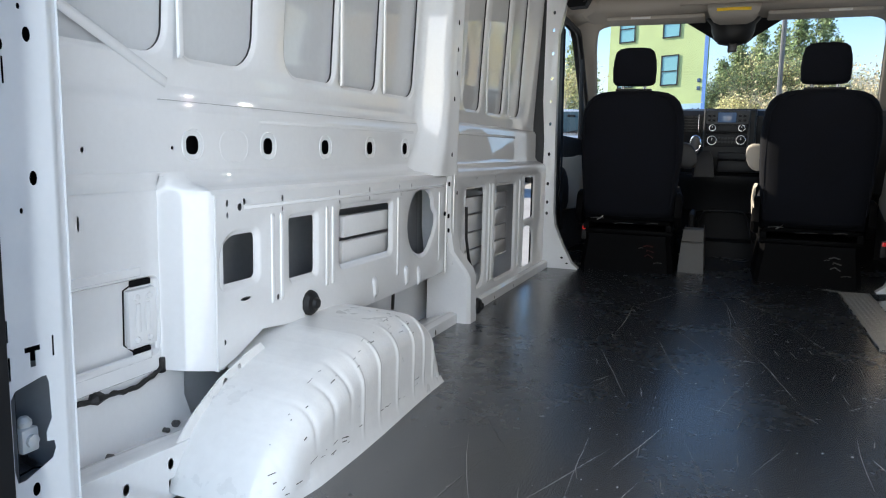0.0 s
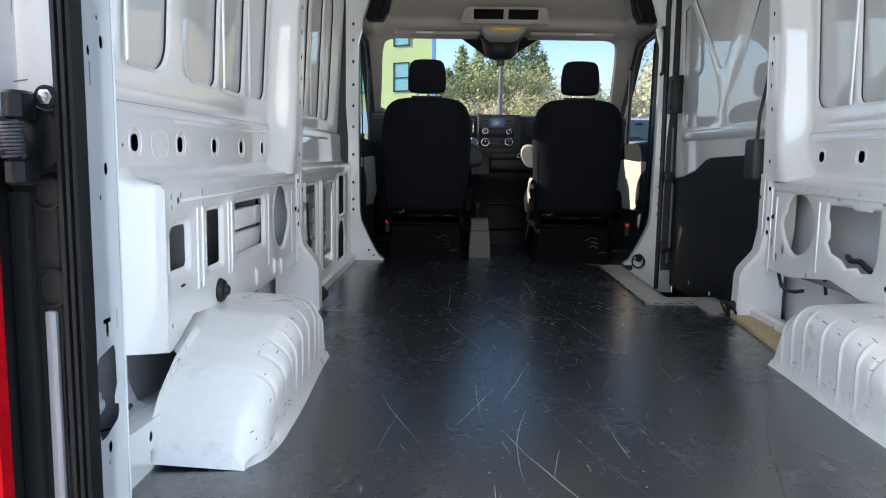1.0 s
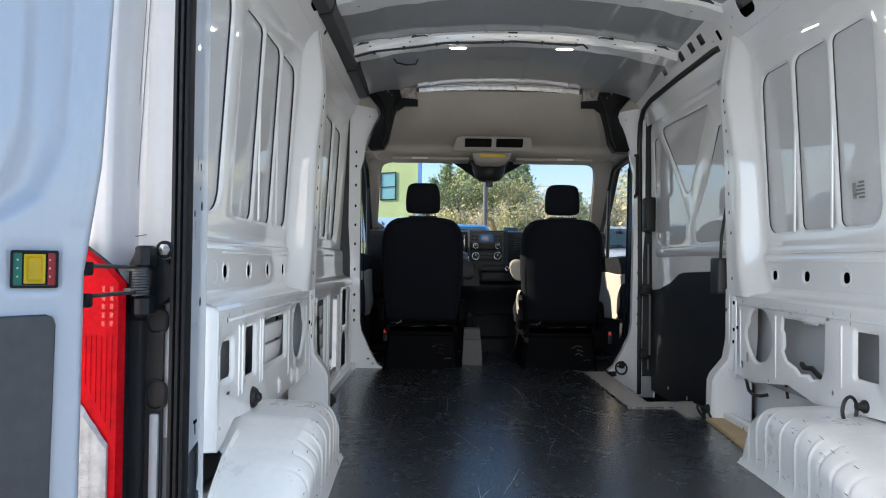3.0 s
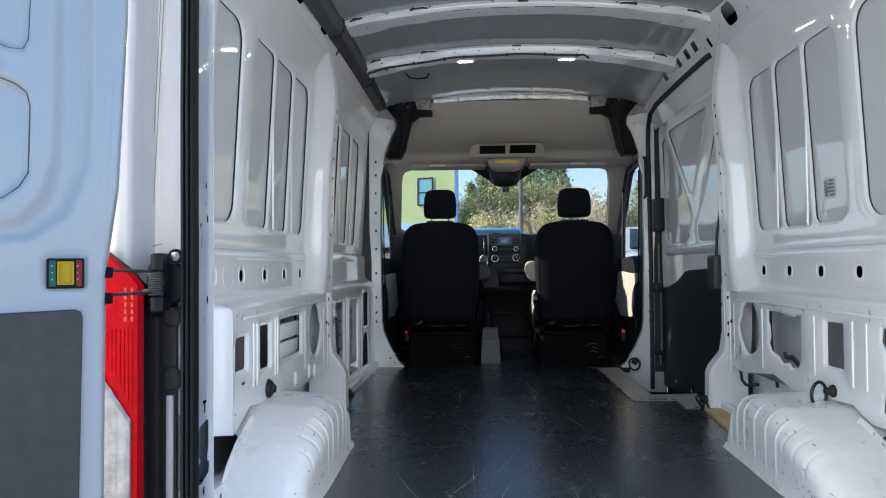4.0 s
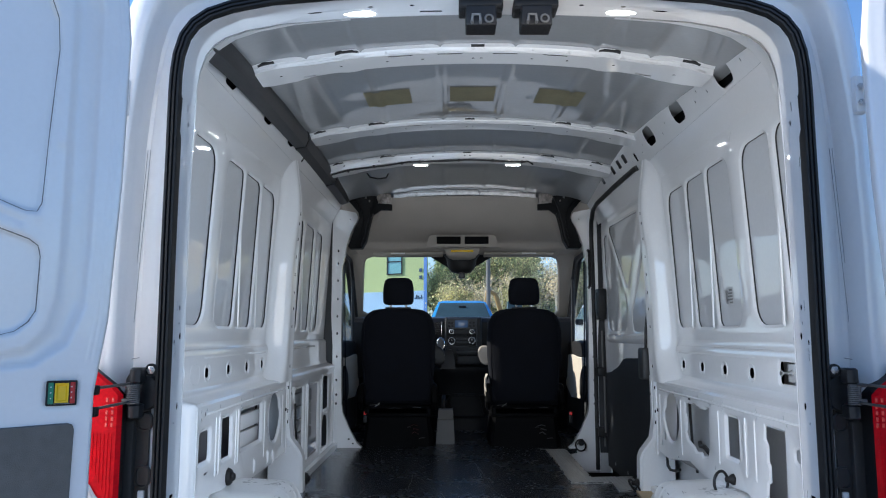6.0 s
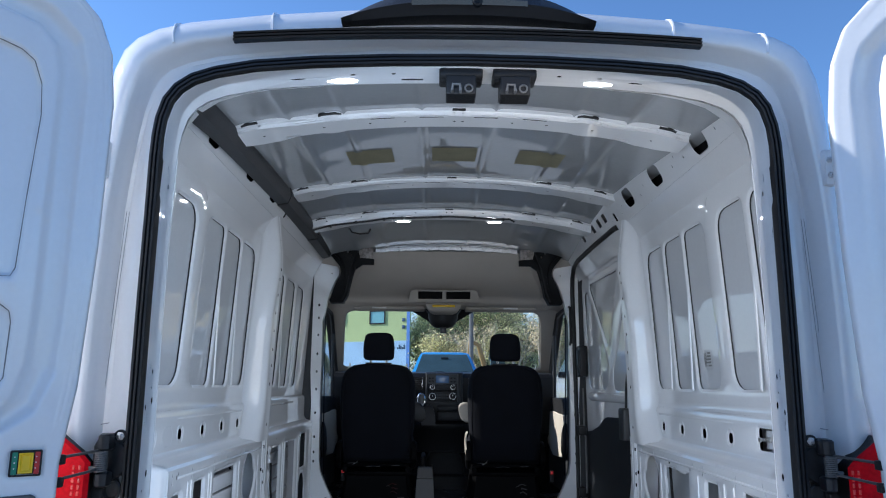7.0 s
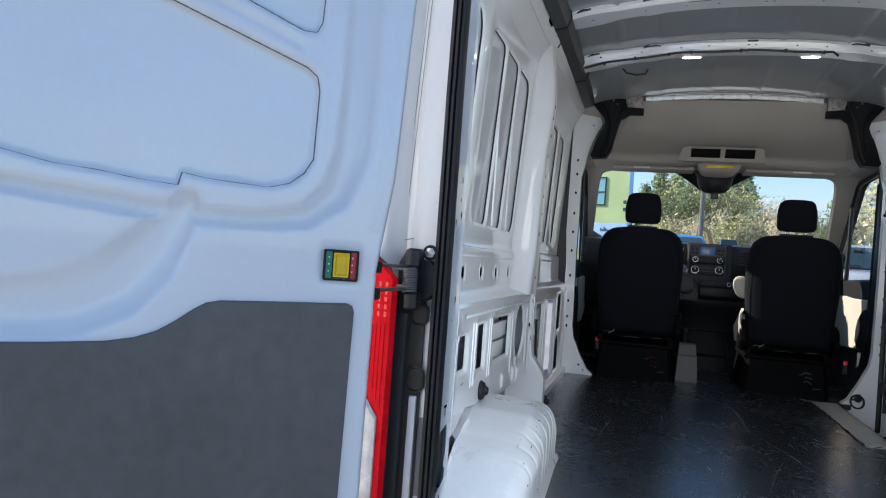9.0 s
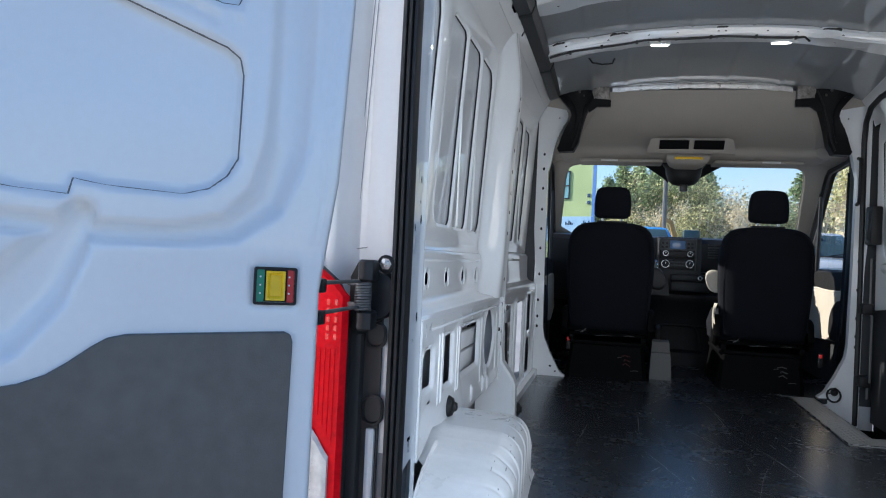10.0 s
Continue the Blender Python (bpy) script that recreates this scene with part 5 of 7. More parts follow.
        rows = [[(u, -0.028, v) for u, v in loop], [(u, -0.034, v) for u, v in loop], [(u, -0.036, v) for u, v in grow(loop, -0.004)], [(u, -0.030, v) for u, v in grow(loop, -0.006)], [(u, -0.030, v) for u, v in grow(loop, -0.010)]]
        sheet(bm, rows, closed=True, caps=True)
        part("jamb_plug", bm, JAMB, root)
    bm = bmesh.new()
    rows = [[(s * x, y, z) for x, y in ((0.872, -0.028), (0.872, -0.034), (0.876, -0.040), (0.885, -0.042), (0.90, -0.040), (0.905, -0.028))] for z in frange(-0.3, 0.56, 8)]
    sheet(bm, rows)
    part("jamb_rib", bm, JAMB, root)
    bm = bmesh.new()
    box(bm, *sorted((s * 0.845, s * 0.862)), -0.036, -0.026, -0.3, 0.395, 0.004)
    part("jamb_strip", bm, WHITE, root, "white painted strip in the jamb")


tail_lamp(-1)
tail_lamp(1)

# camera pod over the rear opening
pod = thing("rear_camera_pod", "black plastic brake lamp and camera pod on the roof edge", "camera pod", (0, -0.08, 1.74))
bm = bmesh.new()
rows = []
for x in frange(-0.335, 0.335, 40):
    k = abs(x) / 0.345
    h = 0.105 * (1 - k ** 3.2)
    base = 1.762 - 0.012 * k * k
    rows.append([(x, -0.02, base), (x, -0.085 - 0.03 * (1 - k * k), base - 0.003), (x, -0.10 - 0.035 * (1 - k * k), base + 0.25 * h), (x, -0.07 - 0.02 * (1 - k), base + 0.8 * h), (x, 0.02, base + h + 0.002), (x, 0.12, base + 0.9 * h + 0.001)])
sheet(bm, rows, closed=True, caps=True)
body = part("pod_shell", bm, PLASTIC, pod)
bm = bmesh.new()
rows = [[(x, -0.137 + 0.25 * x * x, 1.775 + 0.001), (x, -0.140 + 0.25 * x * x, 1.79), (x, -0.128 + 0.25 * x * x, 1.812)] for x in frange(-0.15, 0.15, 14)]
sheet(bm, rows)
part("lamp_window", bm, mat("dark_lens", (0.03, 0.02, 0.02), rough=0.1, coat=0.5), body)
bm = bmesh.new()
lathe(bm, [(0.013, 0), (0.013, 0.012), (0.009, 0.014), (0.004, 0.010)], pose(0.02, -0.132, 1.783, 90, 0, 0), 14)
part("camera_lens", bm, PLASTIC, body)
for x0 in (-0.78, 0.80, 0.55, -0.52):
    bm = bmesh.new()
    pts = []
    for loop, k, y in ((RIDGE, 0.0, -0.0595), (RIDGE, 0.25, -0.0535), (RIDGE, 0.45, -0.0375), (RIDGE, 0.65, -0.0135), (RIDGE, 0.84, 0.0265), (RIDGE, 1.0, 0.09), (SHELL, 0.0, 0.30)):
        line = sorted((u + (p - u) * k, v + (q - v) * k) for (u, v), (p, q) in zip(loop, SHELL) if v > 1.6)
        pts.append((x0 * (1 + 0.03 * k), y, lerp(line, x0 * (1 + 0.03 * k)) + 0.001 + (0.025 if loop is SHELL else 0)))
    tube(bm, pts, 0.004, 6)
    part("roof_seam", bm, WHITE, rear_root)


# ---------------------------------------------------------------- sliding door on the right
def sliding_door():
    root = thing("sliding_door", "closed white sliding door with V pressings and shade-darkened lower board", "van door", (0.96, 2.6, -0.05))
    g = lambda y, z, w: (0.972 - 0.02 * smooth(0.8, 1.6, z) - w, y, z)
    bm = bmesh.new()
    tri = [(2.965, 1.484), (2.988, 1.474), (2.985, 1.445), (2.63, 1.095), (2.60, 1.070), (2.57, 1.062), (2.54, 1.075), (2.515, 1.10), (2.262, 1.445), (2.264, 1.468)]
    lq = [(3.055, 1.43), (3.11, 1.445), (3.165, 1.43), (3.15, 0.90), (3.125, 0.82), (3.05, 0.795), (2.70, 0.795), (2.62, 0.83), (2.605, 0.94), (2.635, 1.0), (2.77, 1.165)]
    rq = [(2.13, 1.335), (2.03, 1.34), (2.0, 0.86), (2.04, 0.795), (2.40, 0.79), (2.455, 0.80), (2.476, 0.85), (2.470, 0.905), (2.34, 1.03)]
    line = [(1.90, -0.1), (3.20, -0.1), (3.22, 0.3), (3.22, 1.50), (3.17, 1.60), (1.90, 1.62)]
    plate(bm, line, [(tri, 0.012, 0.006), (lq, 0.012, 0.006), (rq, 0.012, 0.006)], g, 0.012, back=False)
    sheet(bm, [[g(y, z, w) for z, w in ((1.515, 0.0), (1.528, 0.008), (1.55, 0.010), (1.572, 0.008), (1.585, 0.0))] for y in (2.10, 2.14, 2.90, 2.96)])
    sheet(bm, [[(x, y, z) for x, z in ((0.972, 0.775), (0.958, 0.765), (0.955, 0.75), (0.958, 0.735), (0.972, 0.72))] for y in (2.0, 2.4, 2.9, 3.12)])
    part("inner_frame", bm, WHITE, root)
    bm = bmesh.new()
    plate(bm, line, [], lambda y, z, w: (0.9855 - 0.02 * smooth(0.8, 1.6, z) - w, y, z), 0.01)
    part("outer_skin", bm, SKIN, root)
    # beads that paint the gap's shade round the door pressings
    for loop in (tri, lq, rq):
        bm = bmesh.new()
        tube(bm, [g(y, z, -0.0105) for y, z in grow(loop, 0.002)], 0.0026, 5, closed=True)
        part("panel_joint", bm, RUBBER, root, "black mastic bead behind the panel edge, also standing in for the gap's shade")
    bm = bmesh.new()
    board = [(1.93, -0.104), (3.205, -0.104), (3.21, 0.515), (3.05, 0.528), (2.96, 0.548), (2.85, 0.568), (2.76, 0.60), (2.70, 0.622), (2.62, 0.632), (1.93, 0.650)]
    plate(bm, board, [], flat(1, 0.962), 0.012)
    part("trim_board", bm, SHADED_BOARD, root, "lower trim board in the darker, shaded copy of the board colour", bevel=0.003)
    bm = bmesh.new()
    box(bm, 0.905, 0.962, 3.13, 3.23, 0.875, 1.085, 0.008)
    box(bm, 0.897, 0.915, 3.15, 3.20, 0.90, 1.06, 0.006)
    part("lock_bracket", bm, PLASTIC, root)
    for z in (0.52, 0.117):
        bm = bmesh.new()
        box(bm, 0.90, 0.955, 3.19, 3.30, z - 0.03, z + 0.03, 0.006)
        lathe(bm, [(0.012, -0.028), (0.012, 0.028)], pose(0.90, 3.24, z), 10)
        part("door_roller", bm, PLASTIC, root)
    bm = bmesh.new()
    tube(bm, [(0.948, 3.23, 0.02), (0.947, 3.225, 0.10), (0.945, 3.185, 0.12), (0.945, 3.185, 0.48), (0.945, 3.225, 0.50), (0.945, 3.23, 0.8)], 0.006, 6)
    part("edge_piping", bm, GREYTRIM, root)


sliding_door()

seal = thing("sliding_door_seal", "black rubber seal round the sliding door opening", "door seal", (0.9, 3.27, 0), kind="structure")
bm = bmesh.new()
pts = [(0.905, 3.272, -0.14), (0.905, 3.272, 0.6), (0.90, 3.27, 1.2), (0.893, 3.262, 1.45), (0.89, 3.23, 1.56), (0.887, 3.15, 1.625), (0.885, 3.0, 1.648), (0.885, 2.5, 1.654), (0.887, 2.0, 1.652), (0.89, 1.93, 1.648)]
tube(bm, pts, 0.015, 8)
part("seal_strip", bm, RUBBER, seal)
bm = bmesh.new()
tube(bm, [(0.918, 1.885, 1.02), (0.912, 1.90, 0.92), (0.902, 1.925, 0.80), (0.90, 1.93, 0.69)], 0.007, 8)
part("rear_seal_strip", bm, RUBBER, seal)

cover = thing("latch_cover", "dark grey plastic latch cover on the door post", "latch cover", (0.9, 1.93, 0.54))
bm = bmesh.new()
box(bm, 0.868, 0.93, 1.875, 1.975, 0.545, 0.705, 0.012, seg=3)
part("cover_shell", bm, CONDUIT, cover)
grab = thing("grab_handle", "black grab handle on the front post", "grab handle", (0.86, 3.26, 1.1))
bm = bmesh.new()
tube(bm, [(0.868, 3.262, 1.10), (0.866, 3.215, 1.11), (0.865, 3.205, 1.14), (0.865, 3.205, 1.32), (0.866, 3.215, 1.35), (0.868, 3.262, 1.36)], 0.010, 8)
part("handle_bar", bm, PLASTIC, grab)

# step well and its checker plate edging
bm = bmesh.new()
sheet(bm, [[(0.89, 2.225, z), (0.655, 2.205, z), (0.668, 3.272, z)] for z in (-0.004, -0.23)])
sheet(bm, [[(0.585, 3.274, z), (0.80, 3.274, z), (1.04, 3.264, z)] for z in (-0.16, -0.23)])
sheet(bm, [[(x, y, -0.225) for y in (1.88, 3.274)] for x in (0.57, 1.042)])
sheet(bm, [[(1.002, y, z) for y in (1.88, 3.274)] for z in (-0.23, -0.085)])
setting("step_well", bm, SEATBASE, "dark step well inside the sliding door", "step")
edging = thing("sill_edging", "silver checker plate edging round the side step", "sill plate", (0.65, 2.4, 0.0), kind="structure")
rim = [(0.541, 3.19), (0.530, 2.072), (0.748, 2.09), (0.735, 1.88), (0.796, 1.883), (0.866, 2.04), (0.885, 2.24), (0.659, 2.216), (0.672, 3.205)]
bm = bmesh.new()
plate(bm, rim, [], lambda u, v, w: (u, v, 0.007 + w), 0.009)
plate_ob = part("edging_plate", bm, CHECKER, edging, bevel=0.001)
for pa, pb in ((1, 2), (3, 4), (0, 1), (6, 7), (7, 8), (4, 5), (5, 6)):
    bm = bmesh.new()
    tube(bm, [(rim[pa][0], rim[pa][1], 0.0055), (rim[pb][0], rim[pb][1], 0.0055)], 0.0028, 6)
    part("edging_lip", bm, STEEL, edging, "bright worn lip")


def in_loop(loop, x, y):
    hit = False
    for i, (x1, y1) in enumerate(loop):
        x0, y0 = loop[i - 1]
        if (y0 > y) != (y1 > y) and x < x0 + (x1 - x0) * (y - y0) / (y1 - y0):
            hit = not hit
    return hit


bm = bmesh.new()
inset = grow(rim, -0.010)
for i in range(66):
    for j in range(18):
        y = 1.89 + i * 0.02
        x = 0.535 + 0.02 * j
        if not in_loop(inset, x, y):
            continue
        a = 0.8 if (i + j) % 2 else -0.8
        d, n2 = Vector((math.cos(a), math.sin(a))) * 0.0085, Vector((-math.sin(a), math.cos(a))) * 0.0028
        c = Vector((x, y))
        vs = [bm.verts.new((p.x, p.y, 0.007)) for p in (c - d, c + n2, c + d, c - n2)] + [bm.verts.new((c.x, c.y, 0.0098))]
        for k in range(4):
            bm.faces.new((vs[k], vs[(k + 1) % 4], vs[4]))
tagged(part("tread_bumps", bm, CHECKER, plate_ob), kind="stuff")
bm = bmesh.new()
box(bm, 0.0, 0.085, 0, 0.62, 0.0, 0.016, 0.002, pose(0.758, 1.235, -0.002, 0, 0, -4.9))
tagged(obj("timber_strip", bm, TIMBER), "bare plywood strip beside the floor mat", "plywood strip")


# ---------------------------------------------------------------- ceiling fittings
def dome_lamp(x, y, z, n):
    root = thing("ceiling_lamp", "small lit oblong lamp set in the roof rib", "ceiling lamp", (x, y, z), "ceiling lamps")
    bm = bmesh.new()
    loop = disc(x, y, 0.050, 0.019, 28)
    sheet(bm, [[(u, v, z + 0.006) for u, v in loop], [(u, v, z - 0.003) for u, v in loop], [(u, v, z - 0.005) for u, v in grow(loop, -0.004)]], closed=True, caps=True)
    part("lamp_bezel", bm, LABELW, root)
    bm = bmesh.new()
    loop = grow(loop, -0.006)
    sheet(bm, [[(u, v, z - 0.004) for u, v in loop], [(u, v, z - 0.009) for u, v in grow(loop, -0.002)]], closed=True, caps=True)
    part("diffuser", bm, LED, root)


dome_lamp(-0.275, 2.43, 1.786, 0)
dome_lamp(0.275, 2.43, 1.786, 0)
dome_lamp(-0.343, 0.022, 1.638, 0)
dome_lamp(0.365, 0.022, 1.638, 0)

bm = bmesh.new()
pts = []
for x in frange(-0.80, 0.33, 40):
    pts.append((x, 2.352 - 0.004 * math.sin(x * 17), 1.800 - crown(x) - 0.005 - 0.006 * abs(math.sin(x * 9))))
pts += [(0.36, 2.36, 1.786), (0.39, 2.40, 1.778)]
tube(bm, pts, 0.0055, 6)
loom = tagged(obj("wiring_loom", bm, RUBBER), "black wiring loom clipped along the roof bow", "cable")
for x in (-0.70, -0.55, -0.385, -0.28, -0.05, 0.15, 0.32):
    bm = bmesh.new()
    z = 1.800 - crown(x)
    box(bm, x - 0.006, x + 0.006, 2.338, 2.364, z - 0.016, z - 0.002, 0.002)
    part("cable_clip", bm, RUBBER, loom)
bm = bmesh.new()
tube(bm, [(-0.62, 2.62, 1.775), (-0.60, 2.60, 1.745), (-0.55, 2.60, 1.735), (-0.50, 2.62, 1.745), (-0.49, 2.64, 1.775)], 0.005, 6)
part("cable_loop", bm, RUBBER, loom)

for x0, x1, k in ((-0.475, -0.275, 0.012), (-0.10, 0.10, 0.0), (0.285, 0.485, -0.012)):
    bm = bmesh.new()
    rows = []
    for y in frange(1.19, 1.42, 6):
        rows.append([(x + k * (y - 1.3), y + k * 0.5 * (x - x0), zc(y) - skin_crown(x) - 0.0035 - (0.006 if abs(abs(x) - 0.42) < 0.012 else 0)) for x in frange(x0, x1, 18)])
    sheet(bm, rows)
    tagged(obj("damping_pad", bm, TAPE), "tan sound damping pad stuck to the roof skin", "damping pad", "damping pads")

bm = bmesh.new()
pts = [(-0.835, y, z) for y, z in ((0.20, 1.665), (0.6, 1.700), (1.2, 1.722), (1.70, 1.735), (2.2, 1.735), (2.7, 1.73), (3.15, 1.72))]
rows = []
for (x, y, z) in pts:
    rows.append([(x + dx, y, z + dz) for dx, dz in ((-0.045, 0.05), (0.012, 0.045), (0.03, 0.03), (0.035, -0.005), (0.02, -0.038), (-0.03, -0.048))])
sheet(bm, rows, closed=True, caps=True)
duct = tagged(obj("cable_duct", bm, CONDUIT, angle=50), "long dark grey cable duct along the roof rail", "cable duct")
for y, z in ((1.66, 1.734), (2.55, 1.731)):
    bm = bmesh.new()
    rows = [[(-0.835 + dx, y + e, z + dz) for dx, dz in ((-0.05, 0.055), (0.014, 0.050), (0.034, 0.034), (0.040, -0.005), (0.024, -0.043), (-0.03, -0.053))] for e in (0, 0.03)]
    sheet(bm, rows, closed=True, caps=True)
    part("duct_band", bm, RUBBER, duct)


def striker(x):
    root = thing("door_striker", "black door striker box with steel loop under the header", "striker", (x, -0.03, 1.60), "door strikers")
    bm = bmesh.new()
    box(bm, x - 0.058, x + 0.058, -0.045, 0.03, 1.618, 1.646, 0.005)
    rows = [[(x + u, y, z) for u, y in ((-0.040, -0.05), (0.040, -0.05), (0.040, 0.02), (-0.040, 0.02))] for z in (1.622, 1.590, 1.568)]
    sheet(bm, rows, closed=True, caps=True)
    part("striker_box", bm, PLASTIC, root, bevel=0.004)
    bm = bmesh.new()
    tube(bm, [(x - 0.024, -0.052, 1.572), (x - 0.024, -0.062, 1.574), (x - 0.022, -0.063, 1.590), (x - 0.004, -0.063, 1.590), (x - 0.002, -0.062, 1.574), (x - 0.002, -0.052, 1.572)], 0.0042, 6)
    part("steel_loop", bm, BOLT, root)
    bm = bmesh.new()
    tube(bm, [(x + 0.020 + 0.010 * math.cos(a), -0.054, 1.583 + 0.010 * math.sin(a)) for a in frange(0, 6.28, 12)[:-1]], 0.003, 6, closed=True)
    part("steel_ring", bm, BOLT, root)


striker(-0.018)
striker(0.126)


# ---------------------------------------------------------------- lashing rings
def lashing(x, y, z, facing, ring, tilt=0.0, swing=0.0, name="lashing_ring"):
    """A black lashing eye on the wall; facing: degrees of its axis about z."""
    root = thing(name, "black steel lashing ring bolted to the van body" if ring else "black plastic lashing cup bolted to the wall", "lashing ring", (x, y, z), "lashing rings")
    m = pose(x, y, z, 0, 0, facing) @ pose(0, 0, 0, 0, 90, 0)
    bm = bmesh.new()
    lathe(bm, [(0.030, -0.012), (0.032, 0.004), (0.026, 0.014), (0.016, 0.018), (0.012, 0.026), (0.006, 0.028)] if not ring else [(0.020, -0.012), (0.020, 0.006), (0.012, 0.016), (0.010, 0.030), (0.005, 0.032)], m, 10)
    part("boss", bm, PLASTIC, root)
    if not ring:
        return
    bm = bmesh.new()
    r = 0.034
    pts = [m @ pose(0, 0, 0.02 + 0.020 * (swing > 0)) @ pose(0, 0, 0, swing, tilt, 0) @ Vector((r * math.cos(a) * 1.15 + r * 0.35, r * math.sin(a), 0.008)) for a in frange(0, 2 * math.pi, 20)[:-1]]
    tube(bm, pts, 0.0055, 6, closed=True)
    part("ring", bm, DARKSTEEL, root)


lashing(-0.905, 0.85, 0.262, 0, False)
lashing(0.905, 0.817, 0.262, 180, True, 0, 62)
lashing(-0.835, 1.93, 0.05, 0, False)
lashing(0.825, 1.87, 0.045, 200, True, 35)
lashing(0.79, 3.25, 0.040, 250, True, 10)

# loose wire and label on the right side
bm = bmesh.new()
tube(bm, [(0.93, 1.72, 0.20), (0.915, 1.66, 0.165), (0.91, 1.60, 0.155), (0.915, 1.55, 0.16), (0.93, 1.52, 0.17)], 0.007, 6)
tagged(obj("wiring_harness", bm, RUBBER), "black taped wiring harness in the wall cavity", "cable", "wall wiring")
bm = bmesh.new()
tube(bm, [(0.94, 1.27, 0.325), (0.925, 1.22, 0.318), (0.92, 1.16, 0.325), (0.93, 1.12, 0.30), (0.95, 1.08, 0.29)], 0.009, 6)
tagged(obj("wiring_harness", bm, RUBBER), "thick black wiring harness crossing the jagged wall opening", "cable", "wall wiring")
bm = bmesh.new()
tube(bm, [(1.0, 1.50, 0.16), (0.985, 1.51, 0.30), (0.985, 1.53, 0.50)], 0.006, 6)
tube(bm, [(1.0, 1.16, 0.16), (0.99, 1.15, 0.33), (0.985, 1.14, 0.48)], 0.006, 6)
tube(bm, [(-1.0, 1.53, 0.10), (-0.985, 1.515, 0.30), (-0.985, 1.52, 0.50)], 0.006, 6)
tagged(obj("cavity_sealant", bm, RUBBER), "dark sealant lines down the inner skin", "sealant", "", "stuff")
lab = thing("paper_label", "small printed paper label stuck on the recessed skin", "label", (1.0, 0.98, 0.90))
xx = lambda z: xf(z) + 0.0122
bm = bmesh.new()
plate(bm, rr(0.96, 1.04, 0.885, 0.955, 0.002), [], lambda y, z, w: (xx(z), y, z), 0.001, back=False)
part("paper", bm, mat("grey_paper", (0.52, 0.53, 0.53), rough=0.6), lab)
bm = bmesh.new()
for k in range(5):
    plate(bm, rr(0.967, 1.0 + 0.008 * ((k * 3) % 4), 0.892 + 0.012 * k, 0.899 + 0.012 * k, 0.001, 2), [], lambda y, z, w: (xx(z) - 0.0006, y, z), 0.001, back=False)
for k in range(7):
    plate(bm, rr(1.012 + 0.0035 * k, 1.014 + 0.0035 * k, 0.892, 0.945, 0.0004, 2), [], lambda y, z, w: (xx(z) - 0.0006, y, z), 0.001, back=False)
part("print_bars", bm, PRINT, lab)
latch = thing("pocket_latch", "steel latch pin inside the side pocket", "latch", (0.99, 0.5, 0.62))
bm = bmesh.new()
box(bm, 0.985, 1.02, 0.42, 0.53, 0.62, 0.68, 0.004)
part("latch_plate", bm, SKIN, latch)
bm = bmesh.new()
lathe(bm, [(0.010, 0), (0.010, 0.006), (0.005, 0.008), (0.005, 0.03), (0.008, 0.031), (0.008, 0.036)], pose(0.985, 0.50, 0.65, 0, -90, 0), 10)
part("latch_pin", bm, STEEL, latch)
for s in (-1, 1):
    st = thing("jamb_connector", "pale plastic connector inside the door post window", "connector", (s * 0.80, 0.04, 0.2), "jamb connectors")
    bm = bmesh.new()
    box(bm, s * 0.825 - 0.012, s * 0.825 + 0.012, -0.004, 0.022, 0.228, 0.262, 0.004)
    lathe(bm, [(0.008, -0.012), (0.008, 0.0), (0.010, 0.003), (0.010, 0.008), (0.005, 0.014)], pose(s * 0.825, 0.009, 0.262), 10)
    lathe(bm, [(0.009, 0), (0.009, 0.005), (0.005, 0.007)], pose(s * 0.813, 0.009, 0.245, 0, -90 * s, 0), 8)
    part("connector_body", bm, LABELW, st)
    bm = bmesh.new()
    tube(bm, [(s * 0.828, 0.009, 0.230), (s * 0.833, 0.012, 0.215), (s * 0.84, 0.03, 0.200), (s * 0.85, 0.04, 0.193)], 0.005, 6)
    part("connector_wire", bm, RUBBER, st)


# ---------------------------------------------------------------- cab shell
cab = thing("cab_shell", "front cab of the van with beige headliner and dark trim", "van cab", (0, 3.8, -0.1), kind="structure")
bm = bmesh.new()
prof = [(3.215, 1.742, 0.545), (3.225, 1.715, 0.553), (3.245, 1.68, 0.57), (3.275, 1.645, 0.59), (3.32, 1.60, 0.615), (3.38, 1.560, 0.645), (3.45, 1.528, 0.672), (3.53, 1.500, 0.695), (3.60, 1.480, 0.71), (3.645, 1.466, 0.72), (3.655, 1.448, 0.73), (3.66, 1.435, 0.74), (3.675, 1.422, 0.76), (3.72, 1.412, 0.80), (3.95, 1.408, 0.80)]
rows = []
for y, z, hw in prof:
    row = []
    for u in frange(-1, 1, 28):
        edge = smooth(0.86, 1.0, abs(u))
        row.append((u * hw, y - 0.05 * edge * (z < 1.70), z - 0.010 * (u * u) + 0.0 * edge))
    rows.append(row)
sheet(bm, rows)
part("headliner", bm, LINER, cab, "beige cloth headliner shelf", 50)
bm = bmesh.new()
for s in (-1, 1):
    rows = []
    for y, z, hw in prof:
        rows.append([(s * hw, y - 0.05 * (z < 1.70), z - 0.01), (s * (hw + 0.03), y - 0.055, z + 0.005), (s * (hw + 0.09), y - 0.02, z - 0.01), (s * 0.93, y + 0.02, z - 0.01)])
    sheet(bm, rows)
part("liner_border", bm, LINER, cab)
bm = bmesh.new()
f = lambda u, z, w: (u, 3.205 - w, z + 0.022 * (1 - (u / 0.5) ** 2))
xs = frange(-0.50, 0.50, 30)
plate(bm, [(x, 1.728 + 0.003 * math.sin(x * 60)) for x in xs] + [(x, 1.762) for x in reversed(xs)], [], f, 0.03)
